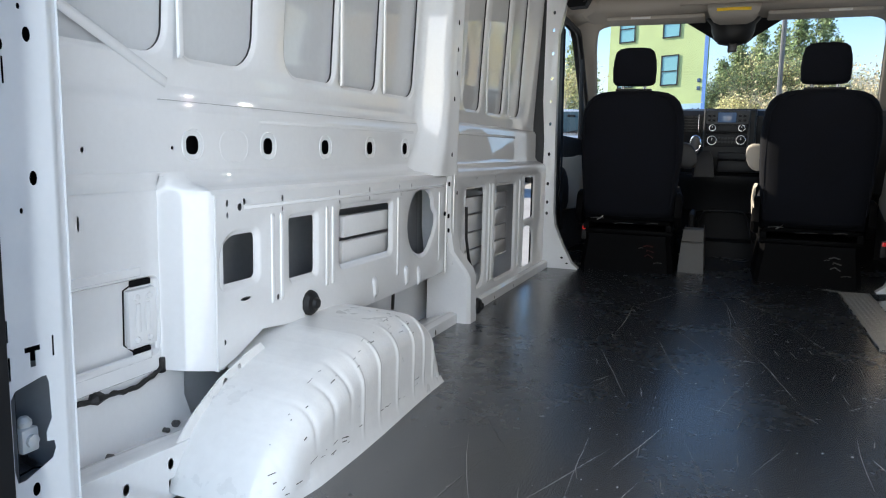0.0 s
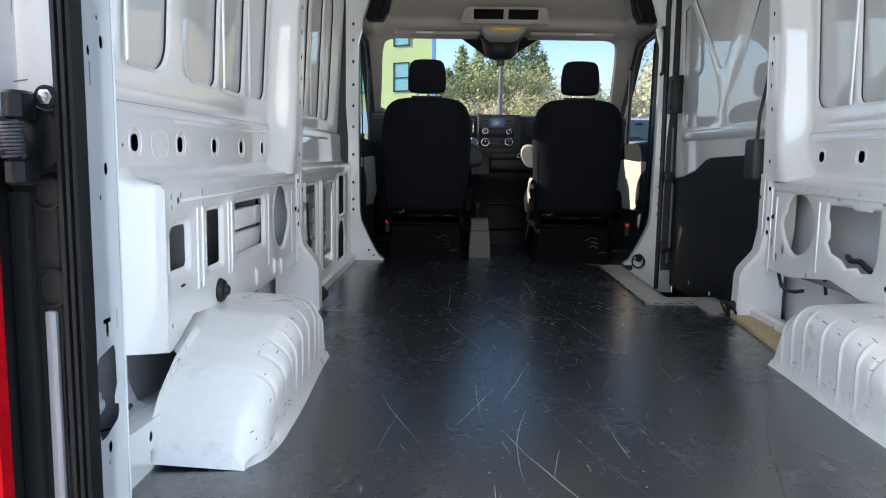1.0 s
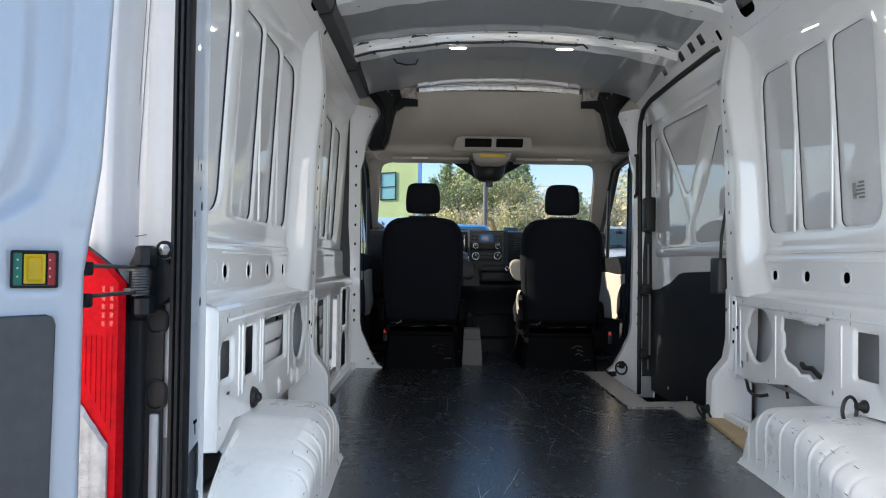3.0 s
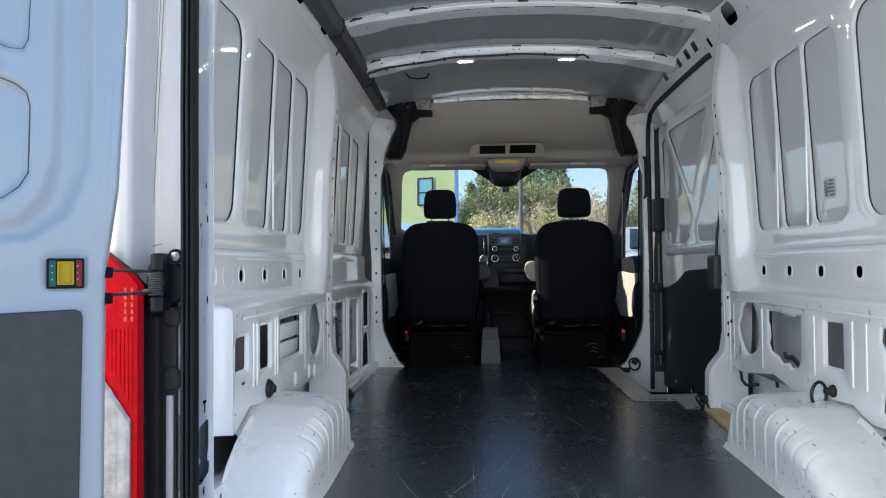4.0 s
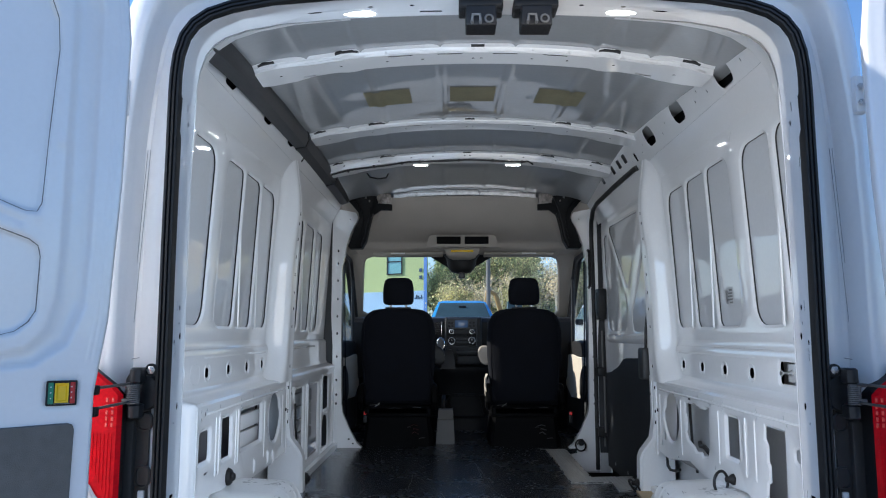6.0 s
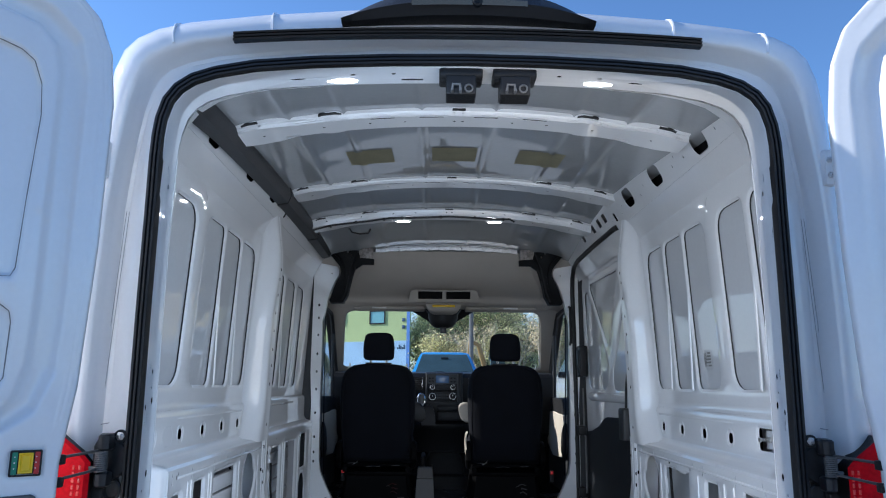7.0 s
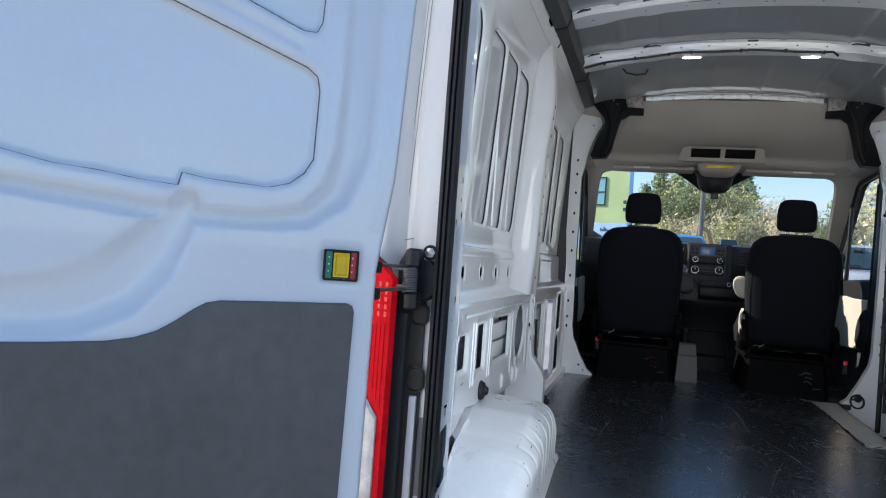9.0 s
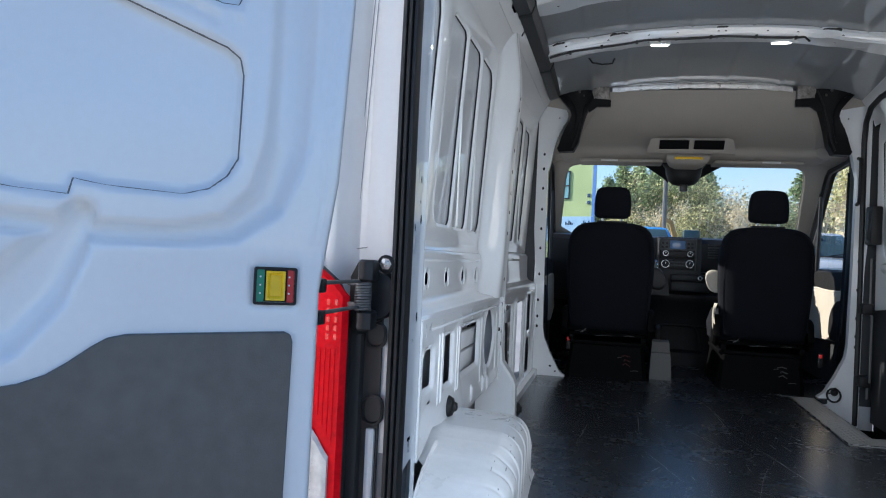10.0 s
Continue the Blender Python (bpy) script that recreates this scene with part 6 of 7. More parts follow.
sheet(bm, [[(x, 3.198, 1.752 + 0.022 * (1 - (x / 0.5) ** 2)), (x, 3.196, 1.7545 + 0.022 * (1 - (x / 0.5) ** 2)), (x, 3.20, 1.757 + 0.022 * (1 - (x / 0.5) ** 2))] for x in xs])
part("header_rail", bm, FOIL, cab, "bright galvanised header rail")
for s in (-1, 1):
    bm = bmesh.new()
    shape = [(0.865, 1.80), (0.79, 1.83), (0.70, 1.81), (0.60, 1.785), (0.60, 1.665), (0.632, 1.644), (0.652, 1.58), (0.670, 1.50), (0.684, 1.42), (0.712, 1.366), (0.80, 1.366), (0.812, 1.385), (0.800, 1.41), (0.785, 1.46), (0.765, 1.51), (0.742, 1.548), (0.732, 1.58), (0.740, 1.615), (0.772, 1.655), (0.81, 1.70), (0.865, 1.72)]
    way = lambda u, z, w: (u, 3.15 + 0.35 * abs(abs(u) - 0.72) - w, z)
    plate(bm, [(s * u, v) for u, v in shape], [rr(*sorted((s * 0.74, s * 0.80)), 1.735, 1.755, 0.004), disc(s * 0.69, 1.725, 0.008, 0.012, 8), disc(s * 0.665, 1.70, 0.006, 0.009, 8)], way, 0.08)
    trim = part("corner_trim", bm, CORNER, cab, "black plastic corner trim", bevel=0.006)
    bm = bmesh.new()
    tube(bm, [way(s * u, z, 0.001) for u, z in ((0.618, 1.735), (0.640, 1.68), (0.660, 1.62), (0.678, 1.54), (0.694, 1.45), (0.716, 1.385))], 0.005, 6)
    part("trim_welt", bm, DASH, trim)
    bm = bmesh.new()
    tube(bm, [way(s * u, z, 0.002) for u, z in ((0.845, 1.735), (0.79, 1.715), (0.745, 1.68), (0.712, 1.63), (0.700, 1.575), (0.708, 1.50), (0.722, 1.43))], 0.006, 6)
    part("trim_ridge", bm, CORNER, trim)
    for z in (1.772, 1.806):
        bm = bmesh.new()
        box(bm, *sorted((s * 0.725, s * 0.81)), 3.135, 3.17, z - 0.005, z + 0.003, 0.003)
        part("trim_shelf", bm, CORNER, trim)
    bm = bmesh.new()
    box(bm, *sorted((s * 0.515, s * 0.605)), 3.165, 3.205, 1.648, 1.752, 0.004)
    part("rail_end", bm, SPECKLED, cab, "speckled sheet metal rail end")
    bm = bmesh.new()
    plate(bm, [(s * u, v) for u, v in ((0.505, 1.632), (0.585, 1.632), (0.63, 1.60), (0.645, 1.63), (0.615, 1.672), (0.595, 1.680), (0.505, 1.672))], [], lambda u, z, w: (u, 3.15 - w, z), 0.03)
    part("rail_foot", bm, CORNER, cab)
# roof over the cab
bm = bmesh.new()
rows = [[(x, y, z - 0.10 * (abs(x) / 0.95) ** 3) for x in frange(-0.97, 0.97, 20)] for y, z in ((3.28, 1.93), (3.6, 1.86), (3.85, 1.70), (4.0, 1.52), (4.03, 1.46))]
sheet(bm, rows)
part("cab_roof", bm, WHITE, cab)
for s in (-1, 1):
    bm = bmesh.new()
    line = [(3.29, -0.3), (4.9, -0.3), (4.9, 0.90), (4.05, 1.46), (3.95, 1.72), (3.29, 1.93)]
    win = [(3.44, 0.72), (4.42, 0.70), (4.50, 0.80), (4.02, 1.34), (3.96, 1.37), (3.44, 1.39)]
    plate(bm, line, [(win, 0.03, 0.02)], flat(s, 0.93), 0.06)
    part("cab_side", bm, CONDUIT, cab)
    bm = bmesh.new()
    pts = [(s * 0.905, y, z) for y, z in win]
    tube(bm, pts, 0.018, 6, closed=True)
    tube(bm, [(s * 0.90, 4.16, 0.70), (s * 0.90, 4.12, 1.24)], 0.014, 6)
    part("window_rubber", bm, PLASTIC, cab)
    bm = bmesh.new()
    plate(bm, win, [], flat(s, 0.945), 0.004, back=False)
    pane = part("side_window", bm, WINDOW, cab)
    pane.visible_shadow = False
    bm = bmesh.new()
    shape = soft_loop([(3.42, 0.30), (4.45, 0.26), (4.45, 0.60), (4.15, 0.62), (3.80, 0.60), (3.44, 0.61)], 1)
    plate(bm, shape, [], flat(s, 0.88), 0.03)
    trim = part("door_trim", bm, CREAM, cab, "cream plastic cab door trim", bevel=0.008)
    bm = bmesh.new()
    plate(bm, soft_loop([(3.46, 0.30), (3.72, 0.30), (3.70, 0.46), (3.58, 0.54), (3.46, 0.55)], 1), [], flat(s, 0.866), 0.012)
    part("door_pocket", bm, PLASTIC, trim, "dark door pocket")
    bm = bmesh.new()
    plate(bm, [(3.43, 0.60), (4.44, 0.60), (4.44, 0.70), (3.43, 0.72)], [], flat(s, 0.886), 0.02)
    part("window_ledge", bm, PLASTIC, trim, "dark window ledge", bevel=0.008)
    bm = bmesh.new()
    plate(bm, [(3.36, -0.02), (3.50, -0.02), (3.50, 0.5), (3.47, 0.72), (3.46, 1.40), (3.36, 1.42)], [], flat(s, 0.875), 0.03)
    part("post_trim", bm, PLASTIC, cab, bevel=0.006)
    bm = bmesh.new()
    rows = [[(s * x, y, z), (s * (x - 0.002), y + 0.045, z)] for x, y, z in ((0.868, 3.40, 1.30), (0.86, 3.385, 0.9), (0.85, 3.38, 0.5), (0.84, 3.40, 0.2))]
    sheet(bm, rows)
    part("seat_belt", bm, FABRIC, cab, "black seat belt webbing")
bm = bmesh.new()
a, b = Vector((0, 4.02, 1.43)), Vector((0, 4.72, 0.92))
rows = [[a.lerp(b, t) + Vector((u * (0.80 + 0.10 * t), 0.10 * t * (1 - u * u) - 0.05 * u * u, 0)) for u in frange(-1, 1, 12)] for t in frange(0, 1, 6)]
sheet(bm, rows)
pane = part("windscreen", bm, WINDOW, cab)
bm = bmesh.new()
gap = soft_loop([(-0.875, 0.86), (0.845, 0.86), (0.80, 1.15), (0.775, 1.33), (0.74, 1.394), (0.40, 1.402), (0.0, 1.405), (-0.42, 1.402), (-0.77, 1.394), (-0.805, 1.33), (-0.83, 1.15)], 2)
plate(bm, [(-0.925, 0.84), (0.925, 0.84), (0.925, 1.455), (-0.925, 1.455)], [(gap, 0.016, 0.012)], lambda u, z, w: (u, 3.99 + 1.15 * (1.405 - z) - w * 0.7, z - w * 0.7), 0.02)
part("windscreen_surround", bm, LINER, cab, "beige trim round the windscreen")
pane.visible_shadow = False
for s in (-1, 1):
    bm = bmesh.new()
    box(bm, *sorted((s * 0.16, s * 0.70)), 3.74, 3.94, 1.385, 1.408, 0.008, pose(0, 0, 0))
    v = part("sun_visor", bm, LINER, cab)
    bm = bmesh.new()
    box(bm, *sorted((s * 0.45, s * 0.56)), 3.738, 3.742, 1.389, 1.401, 0.001)
    part("visor_label", bm, LABELW, v)
bm = bmesh.new()
f = lambda u, z, w: (u * 0.982, 3.44 + (1.498 - z) - w, z)
plate(bm, [(-0.285, 1.416), (0.260, 1.416), (0.235, 1.490), (0.20, 1.498), (-0.225, 1.498), (-0.26, 1.490)], [(rr(-0.205, -0.025, 1.438, 1.487, 0.004), 0.006, 0.004), (rr(0.005, 0.185, 1.438, 1.487, 0.004), 0.006, 0.004)], f, 0.03)
con = part("overhead_vent", bm, LINER, cab, "beige overhead vent panel", bevel=0.004)
for x0 in (-0.205, 0.005):
    bm = bmesh.new()
    for k in range(8):
        z = 1.441 + 0.0058 * k
        sheet(bm, [[f(x, z + dz, -d) for x in (x0, x0 + 0.18)] for dz, d in ((0, 0.006), (0.002, 0.005), (0.003, 0.016))])
    sheet(bm, [[f(x, z, -0.020) for x in (x0 - 0.005, x0 + 0.185)] for z in (1.434, 1.491)])
    part("vent_grille", bm, PLASTIC, con)
bm = bmesh.new()
rows = []
for z, hw, y in ((1.44, 0.135, 3.60), (1.41, 0.132, 3.59), (1.385, 0.125, 3.60), (1.362, 0.105, 3.625), (1.352, 0.07, 3.66)):
    rows.append([(-0.012 + u * hw, y + 0.03 * u * u, z) for u in frange(-1, 1, 10)] + [(-0.012 + hw * 0.98, y + 0.16, z), (-0.012 - hw * 0.98, y + 0.16, z)])
sheet(bm, rows, closed=True, caps=True)
dome = part("dome_console", bm, LINER, cab)
bm = bmesh.new()
sheet(bm, [[(-0.012 + u * 0.085, 3.5865 + 0.03 * (u * 0.63) ** 2, z + 0.0) for u in frange(-1, 1, 8)] for z in (1.388, 1.404)])
part("warning_label", bm, YELLOW, dome, "yellow warning label")
mirror = thing("camera_housing", "black mirror base and camera housing behind the windscreen", "mirror base", (-0.01, 3.95, 1.2))
bm = bmesh.new()
rows = []
for z, hw, d in ((1.42, 0.16, 0.06), (1.37, 0.12, 0.075), (1.33, 0.115, 0.08), (1.29, 0.10, 0.07), (1.265, 0.075, 0.05), (1.255, 0.03, 0.03)):
    rows.append([(-0.012 + hw * math.cos(a) , 3.95 + d * math.sin(a), z) for a in frange(0, 2 * math.pi, 16)[:-1]])
sheet(bm, rows, closed=True, caps=True)
shell = part("housing_shell", bm, PLASTIC, mirror)
bm = bmesh.new()
box(bm, -0.035, 0.015, 3.90, 3.94, 1.215, 1.262, 0.005)
part("camera_stub", bm, DARKSTEEL, shell)
for s in (-1, 1):
    bm = bmesh.new()
    plate(bm, [(-0.012 + s * 0.08, 1.30), (-0.012 + s * 0.12, 1.33), (-0.012 + s * 0.30, 1.425), (-0.012 + s * 0.10, 1.425)], [], lambda u, z, w: (u, 4.0 + (1.43 - z) * 1.6 - w - 0.01, z), 0.003)
    part("frit_band", bm, PLASTIC, mirror)

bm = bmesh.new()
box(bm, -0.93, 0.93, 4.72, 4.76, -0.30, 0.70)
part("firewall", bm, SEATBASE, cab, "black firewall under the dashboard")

# ---------------------------------------------------------------- dashboard
dash = thing("dashboard", "black dashboard with centre screen and round heater dials", "dashboard", (0, 4.5, 0))
bm = bmesh.new()
rows = []
for x in frange(-0.90, 0.90, 36):
    rows.append([(x, 4.62, 0.30), (x, 4.38, 0.42), (x, 4.30, 0.60), (x, 4.245, 0.78), (x, 4.25, 0.875), (x, 4.28, 0.908), (x, 4.36, 0.922), (x, 4.95, 0.925), (x, 4.95, 0.30)])
sheet(bm, rows, closed=True, caps=True)
part("dash_body", bm, DASH, dash)
bm = bmesh.new()
rows = []
for z, y in ((0.46, 4.20), (0.60, 4.17), (0.70, 4.155), (0.905, 4.185), (0.915, 4.20)):
    rows.append([(u, y + dy, z) for u, dy in ((-0.150, 0.10), (-0.145, 0.01), (-0.135, 0.0), (0.145, 0.0), (0.155, 0.01), (0.16, 0.10))])
sheet(bm, rows)
stack = part("centre_panel", bm, DASH, dash)
bm = bmesh.new()
box(bm, -0.134, 0.112, 4.158, 4.19, 0.765, 0.905, 0.012)
radio = part("radio_panel", bm, DASH, stack, "grey radio panel")
bm = bmesh.new()
f = lambda u, z, w: (u, 4.153 - w, z)
plate(bm, rr(-0.132, 0.110, 0.820, 0.903, 0.014), [rr(-0.066, 0.043, 0.829, 0.892, 0.004)], f, 0.006)
part("screen_bezel", bm, CONDUIT, radio, "dark silver screen bezel")
for x in (-0.112, -0.086, 0.062, 0.088):
    for z in (0.842, 0.868):
        bm = bmesh.new()
        box(bm, x - 0.009, x + 0.009, 4.145, 4.156, z - 0.007, z + 0.007, 0.002)
        part("radio_button", bm, DASH, radio)
bm = bmesh.new()
box(bm, -0.064, 0.041, 4.152, 4.160, 0.830, 0.890, 0.002)
part("screen", bm, SCREEN, radio, "dim blue display screen")
bm = bmesh.new()
box(bm, -0.125, 0.105, 4.148, 4.16, 0.772, 0.815, 0.006)
part("button_strip", bm, PLASTIC, radio)
for x, z, r in ((-0.091, 0.797, 0.018), (0.075, 0.797, 0.018), (-0.090, 0.722, 0.026), (0.074, 0.726, 0.026)):
    bm = bmesh.new()
    lathe(bm, [(r * 0.8, 0), (r * 0.8, 0.014), (r * 0.6, 0.016)], pose(x, 4.152, z, 90, 0, 0), 16)
    k = part("dial", bm, PLASTIC, stack)
    bm = bmesh.new()
    tube(bm, [(x + r * math.cos(a), 4.144, z + r * math.sin(a)) for a in frange(0, 2 * math.pi, 22)[:-1]], 0.0022, 6, closed=True)
    part("dial_ring", bm, STEEL, k)
    bm = bmesh.new()
    box(bm, x - 0.002, x + 0.002, 4.134, 4.139, z, z + r * 0.55, 0.0005)
    part("dial_mark", bm, LABELW, k)
bm = bmesh.new()
box(bm, -0.128, 0.112, 4.150, 4.17, 0.682, 0.764, 0.012)
part("heater_panel", bm, PLASTIC, stack)
for x in (-0.136, 0.113):
    bm = bmesh.new()
    sheet(bm, [[(x - 0.006, 4.165, z), (x - 0.002, 4.150, z), (x + 0.002, 4.150, z), (x + 0.006, 4.165, z)] for z in (0.68, 0.80, 0.905)])
    part("panel_edge", bm, CONDUIT, stack, "thin grey edging beside the controls")
bm = bmesh.new()
for k in range(6):
    box(bm, -0.056 + 0.019 * k, -0.042 + 0.019 * k, 4.144, 4.158, 0.730, 0.742, 0.002)
    box(bm, -0.056 + 0.019 * k, -0.042 + 0.019 * k, 4.144, 4.158, 0.706, 0.718, 0.002)
tagged(part("heater_buttons", bm, CONDUIT, stack), kind="stuff")
for x in (-0.24, 0.26):
    bm = bmesh.new()
    for k in range(6):
        box(bm, x - 0.055, x + 0.055, 4.232, 4.25, 0.775 + 0.018 * k, 0.782 + 0.018 * k, 0.001)
    part("air_vent", bm, DARKSTEEL, dash)
    bm = bmesh.new()
    box(bm, x + 0.062, x + 0.067, 4.228, 4.25, 0.77, 0.88, 0.001)
    part("vent_trim", bm, CHROME, dash)
gear = thing("gear_lever", "gear lever with grey and chrome knob", "gear lever", (-0.17, 4.1, 0.55))
bm = bmesh.new()
tube(bm, [(-0.175, 4.10, 0.50), (-0.178, 4.08, 0.60), (-0.18, 4.06, 0.66)], 0.016, 8)
part("lever_shaft", bm, CHROME, gear)
bm = bmesh.new()
tube(bm, [(-0.18 + 0.030 * math.cos(a), 4.035, 0.70 + 0.045 * math.sin(a)) for a in frange(0, 2 * math.pi, 20)[:-1]], 0.005, 6, closed=True)
part("knob_ring", bm, CHROME, gear, "bright chrome ring round the knob")
bm = bmesh.new()
lathe(bm, [(0.016, 0), (0.026, 0.02), (0.030, 0.06), (0.024, 0.095), (0.010, 0.105)], pose(-0.18, 4.06, 0.645, 8, 0, 0), 12)
part("lever_knob", bm, GREYTRIM, gear)
tunnel = thing("centre_console", "low dark grey console between the front seats", "console", (0, 4.0, 0))
bm = bmesh.new()
prof = [(4.22, 0.675), (4.175, 0.670), (4.165, 0.655), (4.167, 0.60), (4.175, 0.535), (4.185, 0.522), (4.150, 0.508), (4.146, 0.485), (4.160, 0.45), (4.195, 0.38), (4.21, 0.30), (4.212, 0.285), (4.27, 0.275), (4.27, 0.11), (4.20, 0.095), (4.195, -0.01)]
sheet(bm, [[(x, y + 0.10 * (abs(x - 0.02) / 0.30) ** 4, z) for y, z in prof] for x in frange(-0.28, 0.32, 14)])
part("console_body", bm, CORNER, tunnel)
bm = bmesh.new()
box(bm, -0.050, 0.215, 4.150, 4.18, 0.606, 0.652, 0.008)
box(bm, -0.050, 0.215, 4.147, 4.18, 0.532, 0.602, 0.010)
part("cubby_lid", bm, DASH, tunnel)
bm = bmesh.new()
tube(bm, [(0.148 + 0.013 * math.cos(a), 4.147, 0.630 + 0.013 * math.sin(a)) for a in frange(0, 2 * math.pi, 18)[:-1]], 0.0022, 6, closed=True)
part("socket_ring", bm, STEEL, tunnel, "bright ring round the power socket")
bm = bmesh.new()
tube(bm, [(x, 4.200, z) for x, z in ((-0.16, 0.10), (-0.13, 0.24), (-0.105, 0.282), (-0.07, 0.290), (0.09, 0.290), (0.125, 0.282), (0.15, 0.24), (0.18, 0.10))], 0.007, 6)
part("bin_rim", bm, CORNER, tunnel)
bm = bmesh.new()
rows = [[(-0.178 + d, 4.06 + d, z), (-0.062 - d, 4.06 + d, z), (-0.062 - d, 4.19, z), (-0.178 + d, 4.19, z)] for z, d in ((0.50, 0.0), (0.56, 0.004), (0.62, 0.016), (0.655, 0.034))]
sheet(bm, rows, closed=True, caps=True)
part("lever_boot", bm, PLASTIC, tunnel)
cover = thing("brake_lever_cover", "grey plastic parking brake cover beside the seat", "brake cover", (-0.135, 3.5, 0))
bm = bmesh.new()
rows = []
for y, z, hw in ((3.46, 0.0, 0.066), (3.465, 0.05, 0.064), (3.50, 0.16, 0.058), (3.52, 0.165, 0.056), (3.55, 0.225, 0.052), (3.60, 0.235, 0.05)):
    rows.append([(-0.137 - hw, y, z), (-0.137 + hw, y, z)])
sheet(bm, rows)
sheet(bm, [[(-0.137 + s * hw, 3.80, z), (-0.137 + s * hw, y, z)] for s in (1,) for y, z, hw in ((3.46, 0.0, 0.066), (3.50, 0.16, 0.058), (3.60, 0.235, 0.05))])
sheet(bm, [[(-0.137 - hw, y, z), (-0.137 - hw, 3.80, z)] for y, z, hw in ((3.46, 0.0, 0.066), (3.50, 0.16, 0.058), (3.60, 0.235, 0.05))])
part("cover_shell", bm, mat("mid_grey_plastic", (0.10, 0.098, 0.096), rough=0.6, var=0.1, scale=8), cover)
bm = bmesh.new()
tube(bm, [(-0.155, 3.62, 0.23), (-0.155, 3.60, 0.30), (-0.15, 3.66, 0.315), (-0.15, 3.80, 0.27)], 0.016, 8)
part("brake_lever", bm, PLASTIC, cover)


# ---------------------------------------------------------------- seats
def ellipse_ring(cx, cy, z, hx, hy, p=3.0, n=32, bow=0.0):
    out = []
    for k in range(n):
        a = 2 * math.pi * k / n
        c, s_ = math.cos(a), math.sin(a)
        u = math.copysign(abs(c) ** (2 / p), c)
        v = math.copysign(abs(s_) ** (2 / p), s_)
        out.append((cx + hx * u, cy + hy * v + bow * u * u, z))
    return out


WIRERED = mat("dark_red_wire", (0.035, 0.004, 0.004), rough=0.4)


def front_seat(cx, label, arm):
    root = thing("front_seat", label, "van seat", (cx, 3.5, 0), "front seats")
    bm = bmesh.new()
    rows = []
    for z, hx, hy, cy in ((0.30, 0.17, 0.03, 3.34), (0.305, 0.215, 0.06, 3.34), (0.33, 0.232, 0.075, 3.338), (0.45, 0.245, 0.082, 3.333), (0.60, 0.258, 0.082, 3.325), (0.72, 0.262, 0.080, 3.315), (0.80, 0.260, 0.077, 3.310), (0.86, 0.250, 0.072, 3.306), (0.90, 0.232, 0.066, 3.303), (0.928, 0.205, 0.058, 3.302), (0.945, 0.17, 0.046, 3.302), (0.953, 0.12, 0.03, 3.302)):
        rows.append(ellipse_ring(cx, cy, z, hx, hy, 3.2, 40, 0.02))
    sheet(bm, rows, closed=True, caps=True)
    back = part("backrest", bm, FABRIC, root, angle=60)
    bm = bmesh.new()
    for sx in (-1, 1):
        pts = [(cx + sx * k, y, z) for k, y, z in ((0.222, 3.272, 0.36), (0.232, 3.262, 0.55), (0.236, 3.25, 0.72), (0.226, 3.243, 0.84), (0.19, 3.245, 0.905), (0.13, 3.252, 0.93))]
        tube(bm, pts, 0.004, 5)
    part("piping", bm, FABRIC, back)
    bm = bmesh.new()
    rows = []
    for z, hx, hy in ((0.980, 0.07, 0.03), (0.985, 0.095, 0.042), (1.0, 0.107, 0.050), (1.06, 0.110, 0.053), (1.11, 0.106, 0.050), (1.15, 0.096, 0.044), (1.166, 0.078, 0.034), (1.172, 0.05, 0.018)):
        rows.append(ellipse_ring(cx, 3.315, z, hx, hy, 3.4, 28))
    sheet(bm, rows, closed=True, caps=True)
    rest = part("headrest", bm, FABRIC, root, angle=60)
    for sx in (-0.055, 0.055):
        bm = bmesh.new()
        tube(bm, [(cx + sx, 3.312, 0.93), (cx + sx, 3.312, 0.99)], 0.008, 8)
        part("headrest_post", bm, CHROME, rest)
    bm = bmesh.new()
    box(bm, cx - 0.09, cx + 0.09, 3.285, 3.34, 0.952, 0.964, 0.004)
    part("post_collar", bm, PLASTIC, rest)
    bm = bmesh.new()
    rows = []
    for y, hx, z0, z1 in ((3.34, 0.20, 0.31, 0.40), (3.38, 0.235, 0.28, 0.43), (3.60, 0.25, 0.27, 0.445), (3.80, 0.25, 0.27, 0.45), (3.88, 0.23, 0.29, 0.435), (3.91, 0.19, 0.32, 0.40)):
        rows.append([(cx + x, y, z) for x, z in ((-hx, z0), (-hx - 0.01, (z0 + z1) / 2), (-hx + 0.02, z1), (-0.1, z1 - 0.015), (0.1, z1 - 0.015), (hx - 0.02, z1), (hx + 0.01, (z0 + z1) / 2), (hx, z0))])
    sheet(bm, rows, closed=True, caps=True)
    part("seat_cushion", bm, FABRIC, root, angle=60)
    for sx in (-1, 1):
        bm = bmesh.new()
        rows = []
        for x, k in ((0.240, 1.0), (0.262, 1.0), (0.275, 0.85)):
            rows.append([(cx + sx * x, 3.37 + 0.055 * k * math.cos(a) * (1 + 0.4 * (math.sin(a) < 0)), 0.34 + 0.095 * k * math.sin(a)) for a in frange(0, 2 * math.pi, 18)[:-1]])
        sheet(bm, rows, closed=True, caps=True)
        part("recliner_cover", bm, SEATBASE, root)
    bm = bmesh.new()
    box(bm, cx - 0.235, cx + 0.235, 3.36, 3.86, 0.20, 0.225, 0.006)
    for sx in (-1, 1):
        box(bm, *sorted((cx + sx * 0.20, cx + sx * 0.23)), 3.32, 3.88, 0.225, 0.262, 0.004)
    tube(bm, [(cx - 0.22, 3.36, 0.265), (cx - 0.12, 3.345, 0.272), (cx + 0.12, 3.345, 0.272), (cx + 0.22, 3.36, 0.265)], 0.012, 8)
